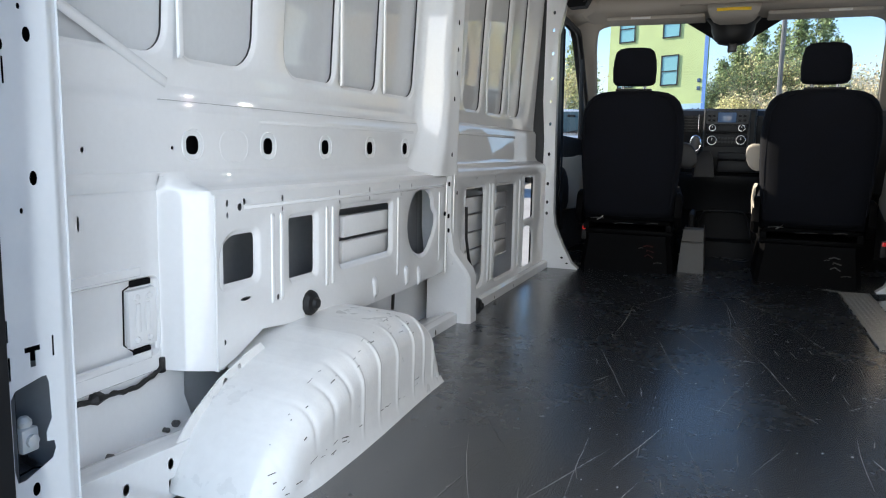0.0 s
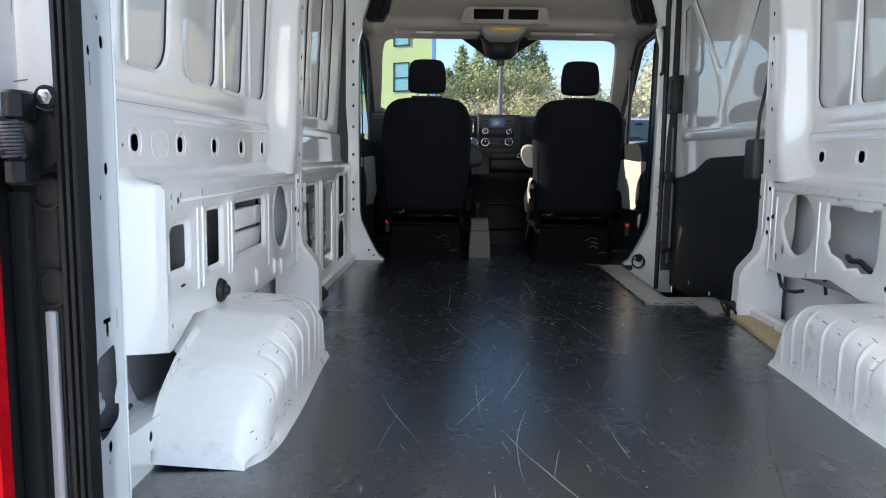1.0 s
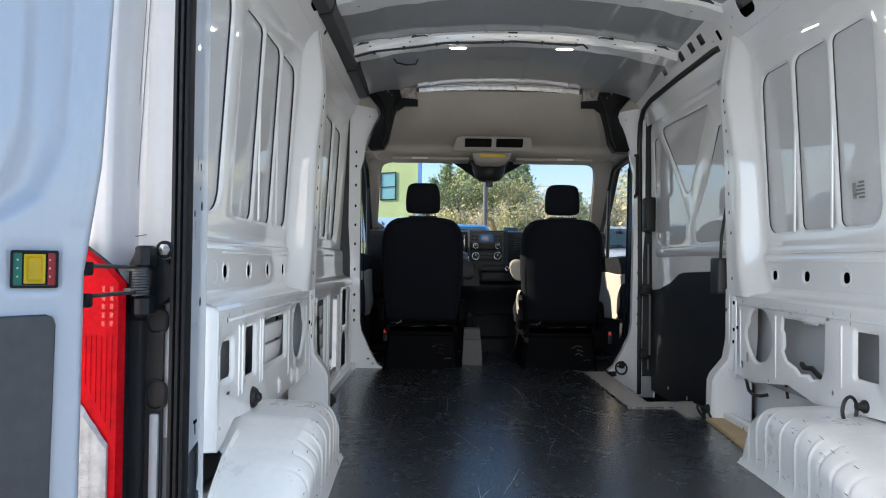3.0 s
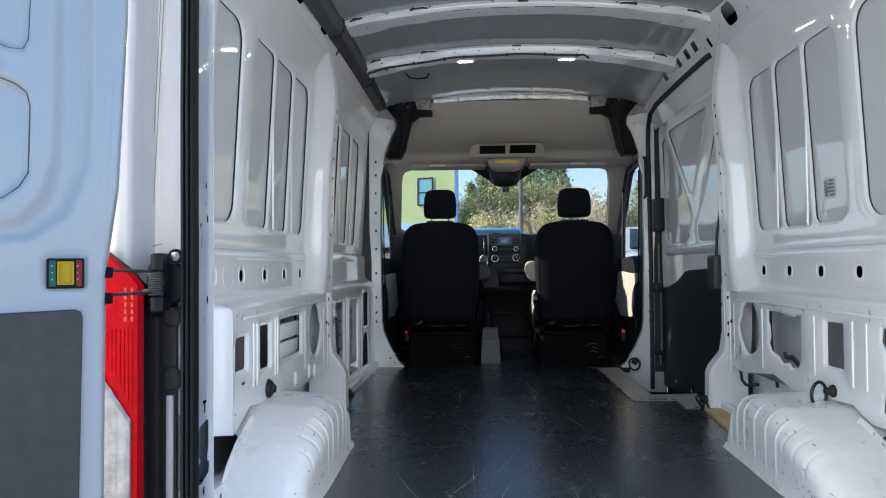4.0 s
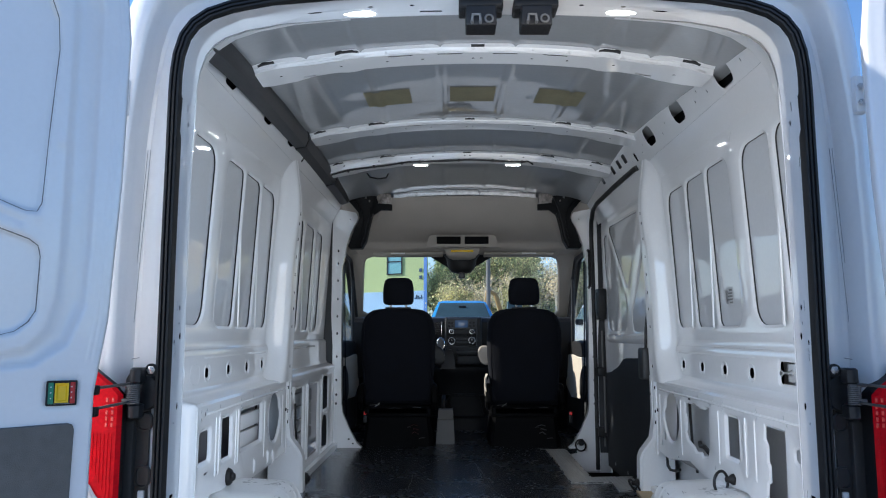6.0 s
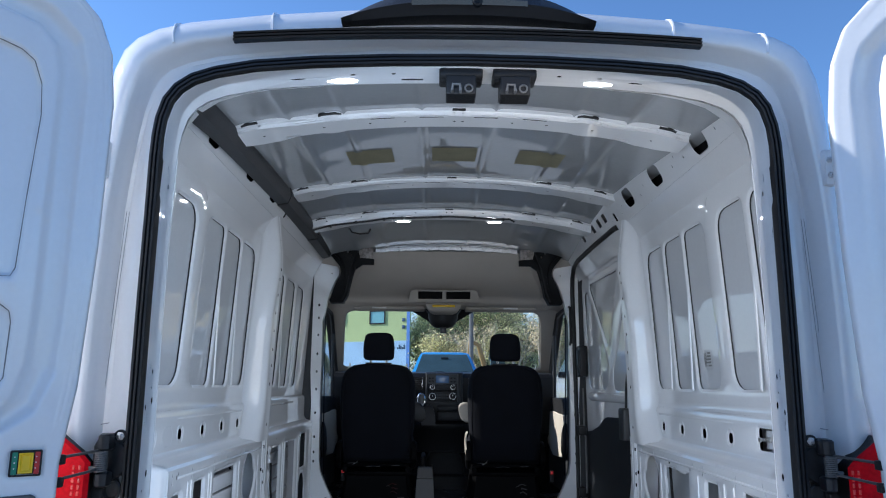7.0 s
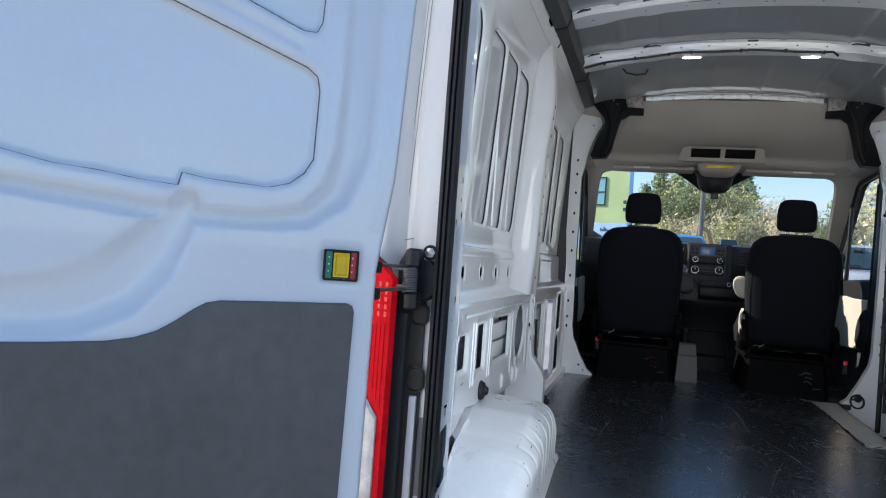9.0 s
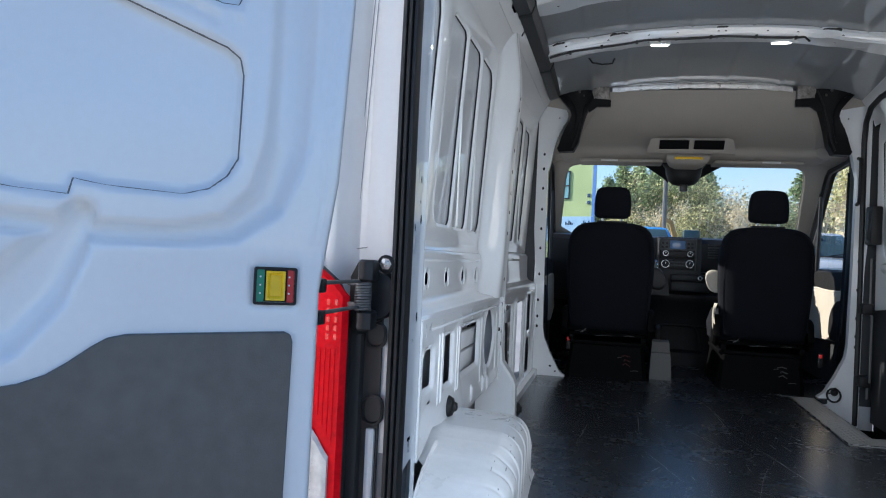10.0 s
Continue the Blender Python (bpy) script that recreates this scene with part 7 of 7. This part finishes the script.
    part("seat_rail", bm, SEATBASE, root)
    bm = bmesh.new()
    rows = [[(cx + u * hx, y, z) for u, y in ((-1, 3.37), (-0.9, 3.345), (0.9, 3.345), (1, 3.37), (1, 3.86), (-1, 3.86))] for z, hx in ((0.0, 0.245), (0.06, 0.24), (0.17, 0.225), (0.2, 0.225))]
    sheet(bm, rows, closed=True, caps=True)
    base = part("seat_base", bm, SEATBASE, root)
    bm = bmesh.new()
    for k in range(3):
        tube(bm, [(cx + 0.10 + 0.012 * math.sin(k * 2.1), 3.343, 0.09 + 0.026 * k), (cx + 0.118 + 0.01 * math.sin(k * 5.0), 3.334, 0.102 + 0.024 * k), (cx + 0.145 - 0.014 * math.sin(k * 3.3), 3.343, 0.084 + 0.029 * k)], 0.0034, 6)
    part("base_wiring", bm, WIRERED if cx < 0 else BOLT, base)
    bm = bmesh.new()
    tube(bm, [(cx - 0.16, 3.335, 0.275), (cx - 0.135, 3.33, 0.29), (cx - 0.12, 3.335, 0.31)], 0.003, 6)
    part("release_wire", bm, STEEL, base)
    for dx, z, w in ((-0.16, 0.285, 0.035), (-0.02, 0.262, 0.05), (0.13, 0.268, 0.03), (0.17, 0.06, 0.022), (0.08, 0.135, 0.012)):
        bm = bmesh.new()
        tube(bm, [(cx + dx - w, 3.333, z - 0.003), (cx + dx, 3.327, z + 0.002), (cx + dx + w, 3.333, z)], 0.0022, 6)
        part("slider_rod", bm, BOLT, base)
    if cx > 0:
        bm = bmesh.new()
        rows = [[(cx - 0.258 - 0.012 * k, 3.315 + 0.01 * k, z), (cx - 0.272 - 0.012 * k, 3.34, z), (cx - 0.262, 3.40, z)] for z, k in ((0.33, 0), (0.36, 0.6), (0.42, 1), (0.47, 0.7), (0.50, 0))]
        sheet(bm, rows)
        part("side_valance", bm, CREAM, root, "pale seat side valance")
    if arm:
        for dx in arm:
            bm = bmesh.new()
            rows = []
            for y, h, z in ((3.36, 0.045, 0.625), (3.364, 0.060, 0.625), (3.37, 0.066, 0.625), (3.385, 0.068, 0.627), (3.398, 0.064, 0.628), (3.404, 0.045, 0.63)):
                rows.append([(p[0], y, p[1]) for p in soft_loop([(cx + dx - 0.020 * k, z - h), (cx + dx + 0.032 * k, z - h), (cx + dx + 0.020 * k, z + h), (cx + dx - 0.032 * k, z + h)], 2) for k in (1,)])
            sheet(bm, rows, closed=True, caps=True)
            part("armrest", bm, LINER if cx > 0 else PLASTIC, root, "beige padded armrest" if cx > 0 else "")
    return root


front_seat(-0.468, "black cloth driver seat with headrest on a black steel base", (0.275,))
front_seat(0.418, "black cloth passenger seat with beige armrest on a black base", (-0.268,))
for s, x in ((-1, -0.70), (1, 0.74)):
    bk = thing("belt_buckle", "seat belt buckle with red release button", "belt buckle", (x, 3.4, 0.2), "belt buckles")
    bm = bmesh.new()
    box(bm, x - 0.014, x + 0.014, 3.36, 3.385, 0.16, 0.24, 0.005)
    part("buckle_body", bm, PLASTIC, bk)
    bm = bmesh.new()
    box(bm, x - 0.009, x + 0.009, 3.354, 3.362, 0.215, 0.235, 0.003)
    part("buckle_button", bm, RED_GLOW, bk)


# ---------------------------------------------------------------- what stands outside
def pickup(x, y, m_paint, rot, label):
    z0 = ground_z(y)
    root = thing("pickup_truck", label, "pickup truck", (x, y, z0), "parked vehicles")
    m = pose(x, y, z0, 0, 0, rot)
    bm = bmesh.new()
    secs = [(-0.1, 0.86, 0.55, 1.00), (0.0, 0.94, 0.45, 1.10), (0.25, 0.99, 0.42, 1.17), (1.2, 1.0, 0.40, 1.24), (1.35, 1.0, 0.40, 1.26), (3.4, 1.0, 0.40, 1.27), (5.3, 1.0, 0.45, 1.28), (5.45, 0.95, 0.5, 1.22)]
    rows = []
    for yy, hx, za, zb in secs:
        rows.append([m @ Vector(p) for p in ((-hx * 0.9, yy, za), (-hx, yy, za + 0.1), (-hx, yy, zb - 0.22), (-hx * 0.93, yy, zb - 0.06), (-hx * 0.8, yy, zb), (0, yy, zb + 0.03), (hx * 0.8, yy, zb), (hx * 0.93, yy, zb - 0.06), (hx, yy, zb - 0.22), (hx, yy, za + 0.1), (hx * 0.9, yy, za))])
    sheet(bm, rows, closed=True, caps=True)
    body = part("body", bm, m_paint, root)
    bm = bmesh.new()
    rows = []
    for zz, ya, yb, hx in ((1.22, 1.25, 3.75, 0.93), (1.30, 1.40, 3.70, 0.90), (1.78, 2.12, 3.45, 0.72), (1.90, 2.35, 3.35, 0.66), (1.94, 2.6, 3.2, 0.58)):
        rows.append([m @ Vector(p) for p in ((-hx, ya + 0.12, zz), (-hx * 0.8, ya, zz), (hx * 0.8, ya, zz), (hx, ya + 0.12, zz), (hx, yb, zz), (-hx, yb, zz))])
    sheet(bm, rows, closed=True, caps=True)
    part("cab", bm, m_paint, root)
    bm = bmesh.new()
    sheet(bm, [[m @ Vector((u * hx, ya - 0.012 + 0.10 * max(0, abs(u) - 0.8), zz)) for u in frange(-0.93, 0.93, 10)] for zz, ya, hx in ((1.30, 1.40, 0.86), (1.55, 1.76, 0.77), (1.78, 2.11, 0.69), (1.86, 2.25, 0.66))])
    part("windscreen", bm, TINT, root)
    bm = bmesh.new()
    sheet(bm, [[m @ Vector((u * hx, ya - 0.022, zz)) for u in frange(-0.9, 0.9, 8)] for zz, ya, hx in ((1.27, 1.355, 0.86), (1.32, 1.42, 0.85))])
    part("wiper_cowl", bm, PLASTIC, root)
    for u in (-0.62, 0.05):
        bm = bmesh.new()
        tube(bm, [m @ Vector((u, 1.385, 1.30)), m @ Vector((u + 0.30, 1.43, 1.36)), m @ Vector((u + 0.55, 1.47, 1.38))], 0.012, 5)
        part("wiper", bm, PLASTIC, root)
    bm = bmesh.new()
    box(bm, -0.10, 0.10, -0.02, 0.02, -0.035, 0.035, 0.01, m @ pose(0, 2.02, 1.74))
    part("inner_mirror", bm, PLASTIC, root)
    for s in (-1, 1):
        bm = bmesh.new()
        sheet(bm, [[m @ Vector((s * (hx + 0.006), yy, zz)) for yy in (ya, (ya + yb) / 2, yb)] for zz, ya, yb, hx in ((1.32, 1.62, 3.6, 0.895), (1.76, 2.28, 3.4, 0.725))])
        part("side_glass", bm, TINT, root)
        bm = bmesh.new()
        box(bm, -0.11, 0.11, -0.05, 0.05, -0.08, 0.08, 0.03, m @ pose(s * 1.12, 1.65, 1.30))
        part("door_mirror", bm, PLASTIC, root)
        bm = bmesh.new()
        box(bm, -0.13, 0.13, -0.04, 0.04, -0.09, 0.09, 0.03, m @ pose(s * 0.78, -0.03, 0.92))
        part("headlamp", bm, CLEARLENS, root)
        for yy in (0.95, 4.4):
            bm = bmesh.new()
            lathe(bm, [(0.30, -0.12), (0.38, -0.10), (0.38, 0.10), (0.30, 0.12)], m @ pose(s * 0.88, yy, 0.38, 0, 90, 0), 24)
            w = part("wheel", bm, RUBBER, root)
            bm = bmesh.new()
            lathe(bm, [(0.24, -0.125), (0.24, 0.125)], m @ pose(s * 0.88, yy, 0.38, 0, 90, 0), 16)
            part("rim", bm, STEEL, w)
    bm = bmesh.new()
    for k in range(5):
        box(bm, -0.6, 0.6, -0.14, -0.08, 0.66 + 0.07 * k, 0.70 + 0.07 * k, 0.01, m)
    part("grille", bm, DARKSTEEL, root)
    bm = bmesh.new()
    box(bm, -0.92, 0.92, -0.22, 0.05, 0.42, 0.62, 0.04, m)
    part("bumper", bm, DARKSTEEL, root)
    return root


TINT = mat("tinted_glass", (0.05, 0.085, 0.095), rough=0.1, coat=0.0, spec=0.30, var=0.2, scale=2)
BLUE = mat("bright_blue_paint", (0.03, 0.30, 0.66), rough=0.2, coat=0.8, var=0.03)
SILVER = mat("silver_paint", (0.60, 0.62, 0.64), rough=0.2, coat=0.8, var=0.03)
DARKCAR = mat("dark_blue_paint", (0.03, 0.07, 0.14), rough=0.2, coat=0.8, var=0.03)
pickup(0.22, 16.3, BLUE, 0, "bright blue pickup truck parked facing the van")
pickup(4.6, 17.0, SILVER, 0, "silver pickup truck parked facing the van")
pickup(-3.9, 16.5, SILVER, 0, "silver pickup truck parked beside the blue one")
pickup(7.6, 12.0, DARKCAR, 0, "dark blue pickup truck parked in the lot")
pickup(-7.2, 12.5, DARKCAR, 0, "dark blue pickup truck parked by the building")

# building under construction in green sheathing
SHEATH = mat("green_sheathing", (0.50, 0.60, 0.28), rough=0.8, var=0.12, scale=0.6, fine=6)
WRAP = mat("blue_house_wrap", (0.40, 0.62, 0.85), rough=0.6, var=0.12, scale=0.8, fine=5)
WINDARK = mat("blue_window_pane", (0.20, 0.46, 0.50), rough=0.08, coat=0.5, var=0.1)
bx, by = -2.15, 60.0
bz = ground_z(by)
turned = Matrix.Translation((bx, by, 0)) @ pose(0, 0, 0, 0, 0, -30) @ Matrix(((1, -0.60, 0, 0), (0, 1, 0, 0), (0, 0, 1, 0), (0, 0, 0, 1))) @ Matrix.Translation((-bx, -by, 0))
house = thing("sheathed_building", "tall building under construction in green sheathing and blue wrap", "building", (bx - 2.5, by, bz))
bm = bmesh.new()
box(bm, bx - 9.4, bx, by, by + 6, bz - 0.5, 14.5, m=turned)
part("wall", bm, SHEATH, house)
bm = bmesh.new()
box(bm, bx - 9.6, bx + 0.15, by - 0.2, by + 6.2, 14.5, 14.9, m=turned)
part("parapet", bm, WRAP, house)
bm = bmesh.new()
box(bm, bx - 0.28, bx + 0.03, by - 0.04, by + 0.3, bz, 14.5, m=turned)
part("corner_strip", bm, mat("strong_blue_wrap", (0.10, 0.25, 0.62), rough=0.6, var=0.12, scale=0.8), house, "strong blue corner strip")
for za, zb in ((2.4, 4.5), (12.6, 13.6)):
    bm = bmesh.new()
    box(bm, bx - 9.43, bx + 0.02, by - 0.03, by + 3, za, zb, m=turned)
    wr = part("wrap_band", bm, WRAP, house, "pale blue house wrap band")
    bm = bmesh.new()
    for k in range(3):
        for j in range(5):
            box(bm, bx - 4.4 + 1.6 * k + 0.16 * j, bx - 4.28 + 1.6 * k + 0.16 * j, by - 0.05, by - 0.02, zb - 0.7, zb - 0.35 - 0.1 * ((j * 7 + k) % 3), m=turned)
    part("print_bars", bm, DARKCAR, wr)
for wx in (bx - 3.3, bx - 7.6):
    for wz in (7.17, 10.9):
        bm = bmesh.new()
        plate(bm, rr(wx - 0.82, wx + 0.82, wz - 1.2, wz + 1.2, 0.02), [rr(wx - 0.70, wx + 0.70, wz - 1.1, wz - 0.12, 0.01), rr(wx - 0.70, wx + 0.70, wz - 0.02, wz + 1.1, 0.01)], lambda u, z, w: turned @ Vector((u, by - 0.08 - w, z)), 0.15)
        w = part("window", bm, DARKSTEEL, house)
        bm = bmesh.new()
        box(bm, wx - 0.75, wx + 0.75, by - 0.03, by + 0.02, wz - 1.15, wz + 1.15, m=turned)
        part("pane", bm, WINDARK, w)
for k in range(2):
    bm = bmesh.new()
    box(bm, bx - 0.75, bx - 0.45, by - 0.06, by + 0.02, 6.1 - 0.6 * k, 6.4 - 0.6 * k, 0.04, m=turned)
    part("wall_box", bm, DARKCAR, house)

# lamp pole
pole = thing("lamp_pole", "tall grey steel lamp pole in the car park", "lamp pole", (1.75, 34, ground_z(34)))
bm = bmesh.new()
tube(bm, [(1.75, 34, ground_z(34) - 0.2), (1.75, 34, 5), (1.75, 34, 11)], [0.11, 0.10, 0.08], 10)
part("pole_shaft", bm, GREYTRIM, pole)
bm = bmesh.new()
box(bm, 1.2, 2.3, 33.85, 34.15, 10.9, 11.1, 0.03)
part("lamp_head", bm, GREYTRIM, pole)

# fence and low digger arm beyond the cars
fence = thing("site_fence", "pale wire site fence along the tree line", "fence", (3, 40, ground_z(40)))
for k in range(16):
    bm = bmesh.new()
    tube(bm, [(-8 + 1.6 * k, 40, ground_z(40) - 0.1), (-8 + 1.6 * k, 40, ground_z(40) + 1.5)], 0.04, 6)
    part("fence_post", bm, CREAM, fence)
bm = bmesh.new()
for z in (0.25, 0.6, 0.95, 1.3):
    tube(bm, [(-8, 40, ground_z(40) + z), (16, 40, ground_z(40) + z)], 0.03, 5)
part("fence_rail", bm, CREAM, fence)

# yellow digger beyond the cars
DIGGER = mat("digger_yellow", (0.38, 0.24, 0.09), rough=0.5, var=0.15, scale=2)
digger = thing("digger", "small yellow digger with raised boom beside the fence", "digger", (3.2, 38.6, ground_z(38.6)))
gz = ground_z(38.6)
bm = bmesh.new()
box(bm, 2.7, 4.1, 38.0, 39.4, gz + 0.55, gz + 1.35, 0.08)
part("engine_house", bm, DIGGER, digger)
bm = bmesh.new()
box(bm, 3.0, 3.8, 38.2, 39.2, gz + 1.35, gz + 2.15, 0.08)
part("cab", bm, TINT, digger)
bm = bmesh.new()
tube(bm, [(2.8, 38.3, gz + 1.0), (2.35, 38.1, gz + 2.5), (1.9, 38.0, gz + 2.75)], [0.14, 0.13, 0.09], 8)
tube(bm, [(1.9, 38.0, gz + 2.75), (1.75, 38.0, gz + 1.7)], [0.09, 0.07], 8)
part("boom", bm, DIGGER, digger)
bm = bmesh.new()
box(bm, 1.6, 1.95, 37.8, 38.2, gz + 1.35, gz + 1.75, 0.06)
part("bucket", bm, DARKSTEEL, digger)
for y in (38.0, 39.2):
    bm = bmesh.new()
    box(bm, 2.6, 4.2, y - 0.18, y + 0.18, gz - 0.02, gz + 0.5, 0.15)
    part("track", bm, RUBBER, digger)


def leafy(name, x, y, h, spread, rng, kind, bark, leaf, label):
    """A tapered trunk with limbs, and a crown of many small clumps."""
    z0 = ground_z(y)
    root = thing(name, label, "tree", (x, y, z0), "tree line")
    bm = bmesh.new()
    tube(bm, [(x, y, z0 - 0.3), (x + rng.uniform(-0.2, 0.2), y, z0 + h * 0.5), (x + rng.uniform(-0.2, 0.2), y, z0 + h * (0.98 if kind == "fir" else 0.75))], [h * 0.022, h * 0.014, h * 0.003], 7)
    crown_bm = bmesh.new()

    def leaf_at(p, r):
        a = Vector((rng.gauss(0, 1), rng.gauss(0, 1), rng.gauss(0, 1))).normalized()
        b = a.orthogonal().normalized() * r
        c = a.cross(b).normalized() * r * rng.uniform(0.4, 0.9)
        crown_bm.faces.new([crown_bm.verts.new(q) for q in (p - b, p - c, p + b, p + c)])
    if kind == "fir":
        n = int(h * 24)
        for i in range(n):
            t = rng.uniform(0.1, 1.0) ** 0.8
            zz = z0 + h * t
            reach = 1.6 * spread * (1 - t) ** 0.8 * rng.uniform(0.5, 1.1) + 0.15
            a = rng.uniform(0, 2 * math.pi)
            tip = Vector((x + reach * math.cos(a), y + reach * math.sin(a), zz - reach * 0.25))
            base = Vector((x, y, zz))
            tube(bm, [base, tip], [0.03, 0.008], 4)
            for k in range(int(8 + reach * 8)):
                q = base.lerp(tip, rng.uniform(0.15, 1.05))
                leaf_at(q + Vector((rng.gauss(0, 0.18), rng.gauss(0, 0.18), rng.gauss(-0.08, 0.12))), rng.uniform(0.07, 0.19))
    else:
        def grow_limb(p, d, ln, r, depth):
            e = p + d * ln
            tube(bm, [p, p.lerp(e, 0.5) + Vector((rng.gauss(0, 0.04), 0, 0)) * ln, e], [r, r * 0.8, r * 0.55], 5)
            if depth == 0:
                return
            for _ in range(rng.choice((2, 3, 3))):
                nd = (d + Vector((rng.gauss(0, 0.45), rng.gauss(0, 0.45), rng.gauss(0.1, 0.25)))).normalized()
                grow_limb(p.lerp(e, rng.uniform(0.55, 1.0)), nd, ln * rng.uniform(0.55, 0.8), r * 0.55, depth - 1)
            if depth <= 2:
                for _ in range(5 if kind == "thin" else 24):
                    leaf_at(e + Vector((rng.gauss(0, 0.5), rng.gauss(0, 0.5), rng.gauss(0, 0.5))), rng.uniform(0.05, 0.12))
        for _ in range(5):
            d = Vector((rng.gauss(0, 0.35), rng.gauss(0, 0.35), 1)).normalized()
            grow_limb(Vector((x, y, z0 + h * rng.uniform(0.05, 0.3))), d, h * 0.33, h * 0.010, 4)
    part("trunk", bm, bark, root)
    tagged(part("crown", crown_bm, leaf, root, normals=False), kind="stuff")


BARK = mat("grey_bark", (0.22, 0.19, 0.15), rough=0.9, var=0.3, scale=2)
PALEBARK = mat("pale_bare_twigs", (0.76, 0.69, 0.56), rough=0.9, var=0.25, scale=2)
FIR = leaf_mat("fir_needles", (0.34, 0.42, 0.23), 0.6)
BUSH = leaf_mat("spring_leaves", (0.66, 0.62, 0.34), 0.55)
RUST = leaf_mat("dry_leaves", (0.74, 0.62, 0.40), 0.55)
rng = random.Random(21)
for x, y, h, sp in ((-1.2, 74, 8.6, 1.6), (0.2, 75, 11.0, 2.2), (2.0, 78, 12.5, 2.5), (3.8, 77, 12.0, 2.4), (5.2, 75, 12.8, 2.6), (7.0, 74, 13.0, 2.7), (8.4, 76, 10.5, 2.2), (14.5, 80, 8.2, 2.2), (17, 76, 9.5, 2.6), (22, 78, 11, 3), (-15, 75, 12, 3), (11.5, 92, 6.0, 2.4)):
    leafy("fir_tree", x, y, h, sp, rng, "fir", BARK, FIR, "tall dark green fir tree in the tree line")
for x, y, h, lf in ((0.2, 58, 3.6, BUSH), (0.9, 59, 4.6, RUST), (2.4, 60, 4.2, BUSH), (3.9, 57, 5.4, RUST), (5.4, 58, 4.6, BUSH), (6.6, 59, 5.2, RUST), (8.3, 56, 6.0, RUST), (9.9, 57, 5.0, RUST), (11.5, 58, 5.2, BUSH), (14.5, 57, 6.0, RUST), (-12.5, 57, 7, BUSH), (18.5, 57, 6.5, BUSH)):
    leafy("roadside_tree", x, y, h, 3, rng, "thin" if lf is RUST else "bush", PALEBARK, lf, "bare early spring tree with sparse leaves")
for x, y, h, lf in ((-0.9, 69, 6.5, BUSH), (1.2, 70, 9.0, FIR), (3.0, 69, 8.0, BUSH), (4.6, 71, 9.6, FIR), (6.1, 69, 8.6, BUSH), (7.8, 71, 9.0, FIR), (9.6, 70, 6.4, BUSH), (11.2, 71, 5.6, FIR), (13.0, 70, 5.2, BUSH), (15.6, 71, 6.4, FIR), (18.5, 70, 7.0, BUSH)):
    leafy("leafy_tree", x, y, h, 3, rng, "bush", BARK, lf, "olive green leafy tree behind the bare trees")
for x, y, h, lf in ((8.2, 24, 4.2, RUST), (10.2, 31, 5.5, BUSH), (11.5, 25, 5.2, RUST), (13.5, 36, 6.5, BUSH), (15.5, 20, 5.5, RUST), (18.0, 27, 6.5, BUSH), (17.5, 12, 5.0, RUST)):
    leafy("roadside_tree", x, y, h, 3, rng, "bush", PALEBARK, lf, "yellowish early spring tree beside the car park")
bm = bmesh.new()
for _ in range(9000):
    x, y = rng.uniform(-1.4, 40), rng.uniform(60, 66)
    z = ground_z(y) + abs(rng.gauss(0, 1.7)) * (0.7 + 0.3 * math.sin(x * 0.9))
    r = rng.uniform(0.12, 0.32)
    a = Vector((rng.gauss(0, 1), rng.gauss(0, 1), rng.gauss(0, 1))).normalized()
    b = a.orthogonal().normalized() * r
    c = a.cross(b) * 0.7
    p = Vector((x, y, z))
    bm.faces.new([bm.verts.new(q) for q in (p - b, p - c, p + b, p + c)])
tagged(obj("undergrowth", bm, BUSH, normals=False), "tangled olive undergrowth under the trees", "bushes", "", "stuff")

# added glowing ring that paints bright haze low over the whole horizon
def haze_mat():
    m = bpy.data.materials.new("painted_haze_glow")
    m.use_nodes = True
    n, l = m.node_tree.nodes, m.node_tree.links
    n.remove(n["Principled BSDF"])
    co, sep, fade, noise, mul = (n.new("ShaderNode" + k) for k in ("TexCoord", "SeparateXYZ", "MapRange", "TexNoise", "Math"))
    clear, glow, mix = (n.new("ShaderNode" + k) for k in ("BsdfTransparent", "Emission", "MixShader"))
    l.new(co.outputs["Object"], sep.inputs[0])
    l.new(sep.outputs["Z"], fade.inputs[0])
    fade.interpolation_type = "SMOOTHSTEP"
    fade.inputs[1].default_value, fade.inputs[2].default_value = 40, 175
    fade.inputs[3].default_value, fade.inputs[4].default_value = 1.0, 0.0
    noise.inputs["Scale"].default_value = 0.008
    noise.inputs["Detail"].default_value = 6
    l.new(co.outputs["Object"], noise.inputs["Vector"])
    soft = n.new("ShaderNodeMapRange")
    soft.inputs[1].default_value, soft.inputs[2].default_value = 0.35, 0.62
    soft.inputs[3].default_value, soft.inputs[4].default_value = 0.55, 0.95
    l.new(noise.outputs["Fac"], soft.inputs[0])
    mul.operation = "MULTIPLY"
    l.new(fade.outputs[0], mul.inputs[0])
    l.new(soft.outputs[0], mul.inputs[1])
    glow.inputs[0].default_value, glow.inputs[1].default_value = (0.80, 0.92, 1.0, 1), 0.62
    l.new(mul.outputs[0], mix.inputs[0])
    l.new(clear.outputs[0], mix.inputs[1])
    l.new(glow.outputs[0], mix.inputs[2])
    l.new(mix.outputs[0], n["Material Output"].inputs[0])
    return m


bm = bmesh.new()
sheet(bm, [[(900 * math.sin(a), 900 * math.cos(a), z) for a in frange(-math.pi, math.pi, 72)] for z in (-10, 60, 120, 180)])
haze = obj("backdrop", bm, haze_mat(), normals=False)
haze.visible_shadow = False
tagged(haze, "added glowing band that paints pale haze and thin cloud low over the horizon", "sky", "", "structure")
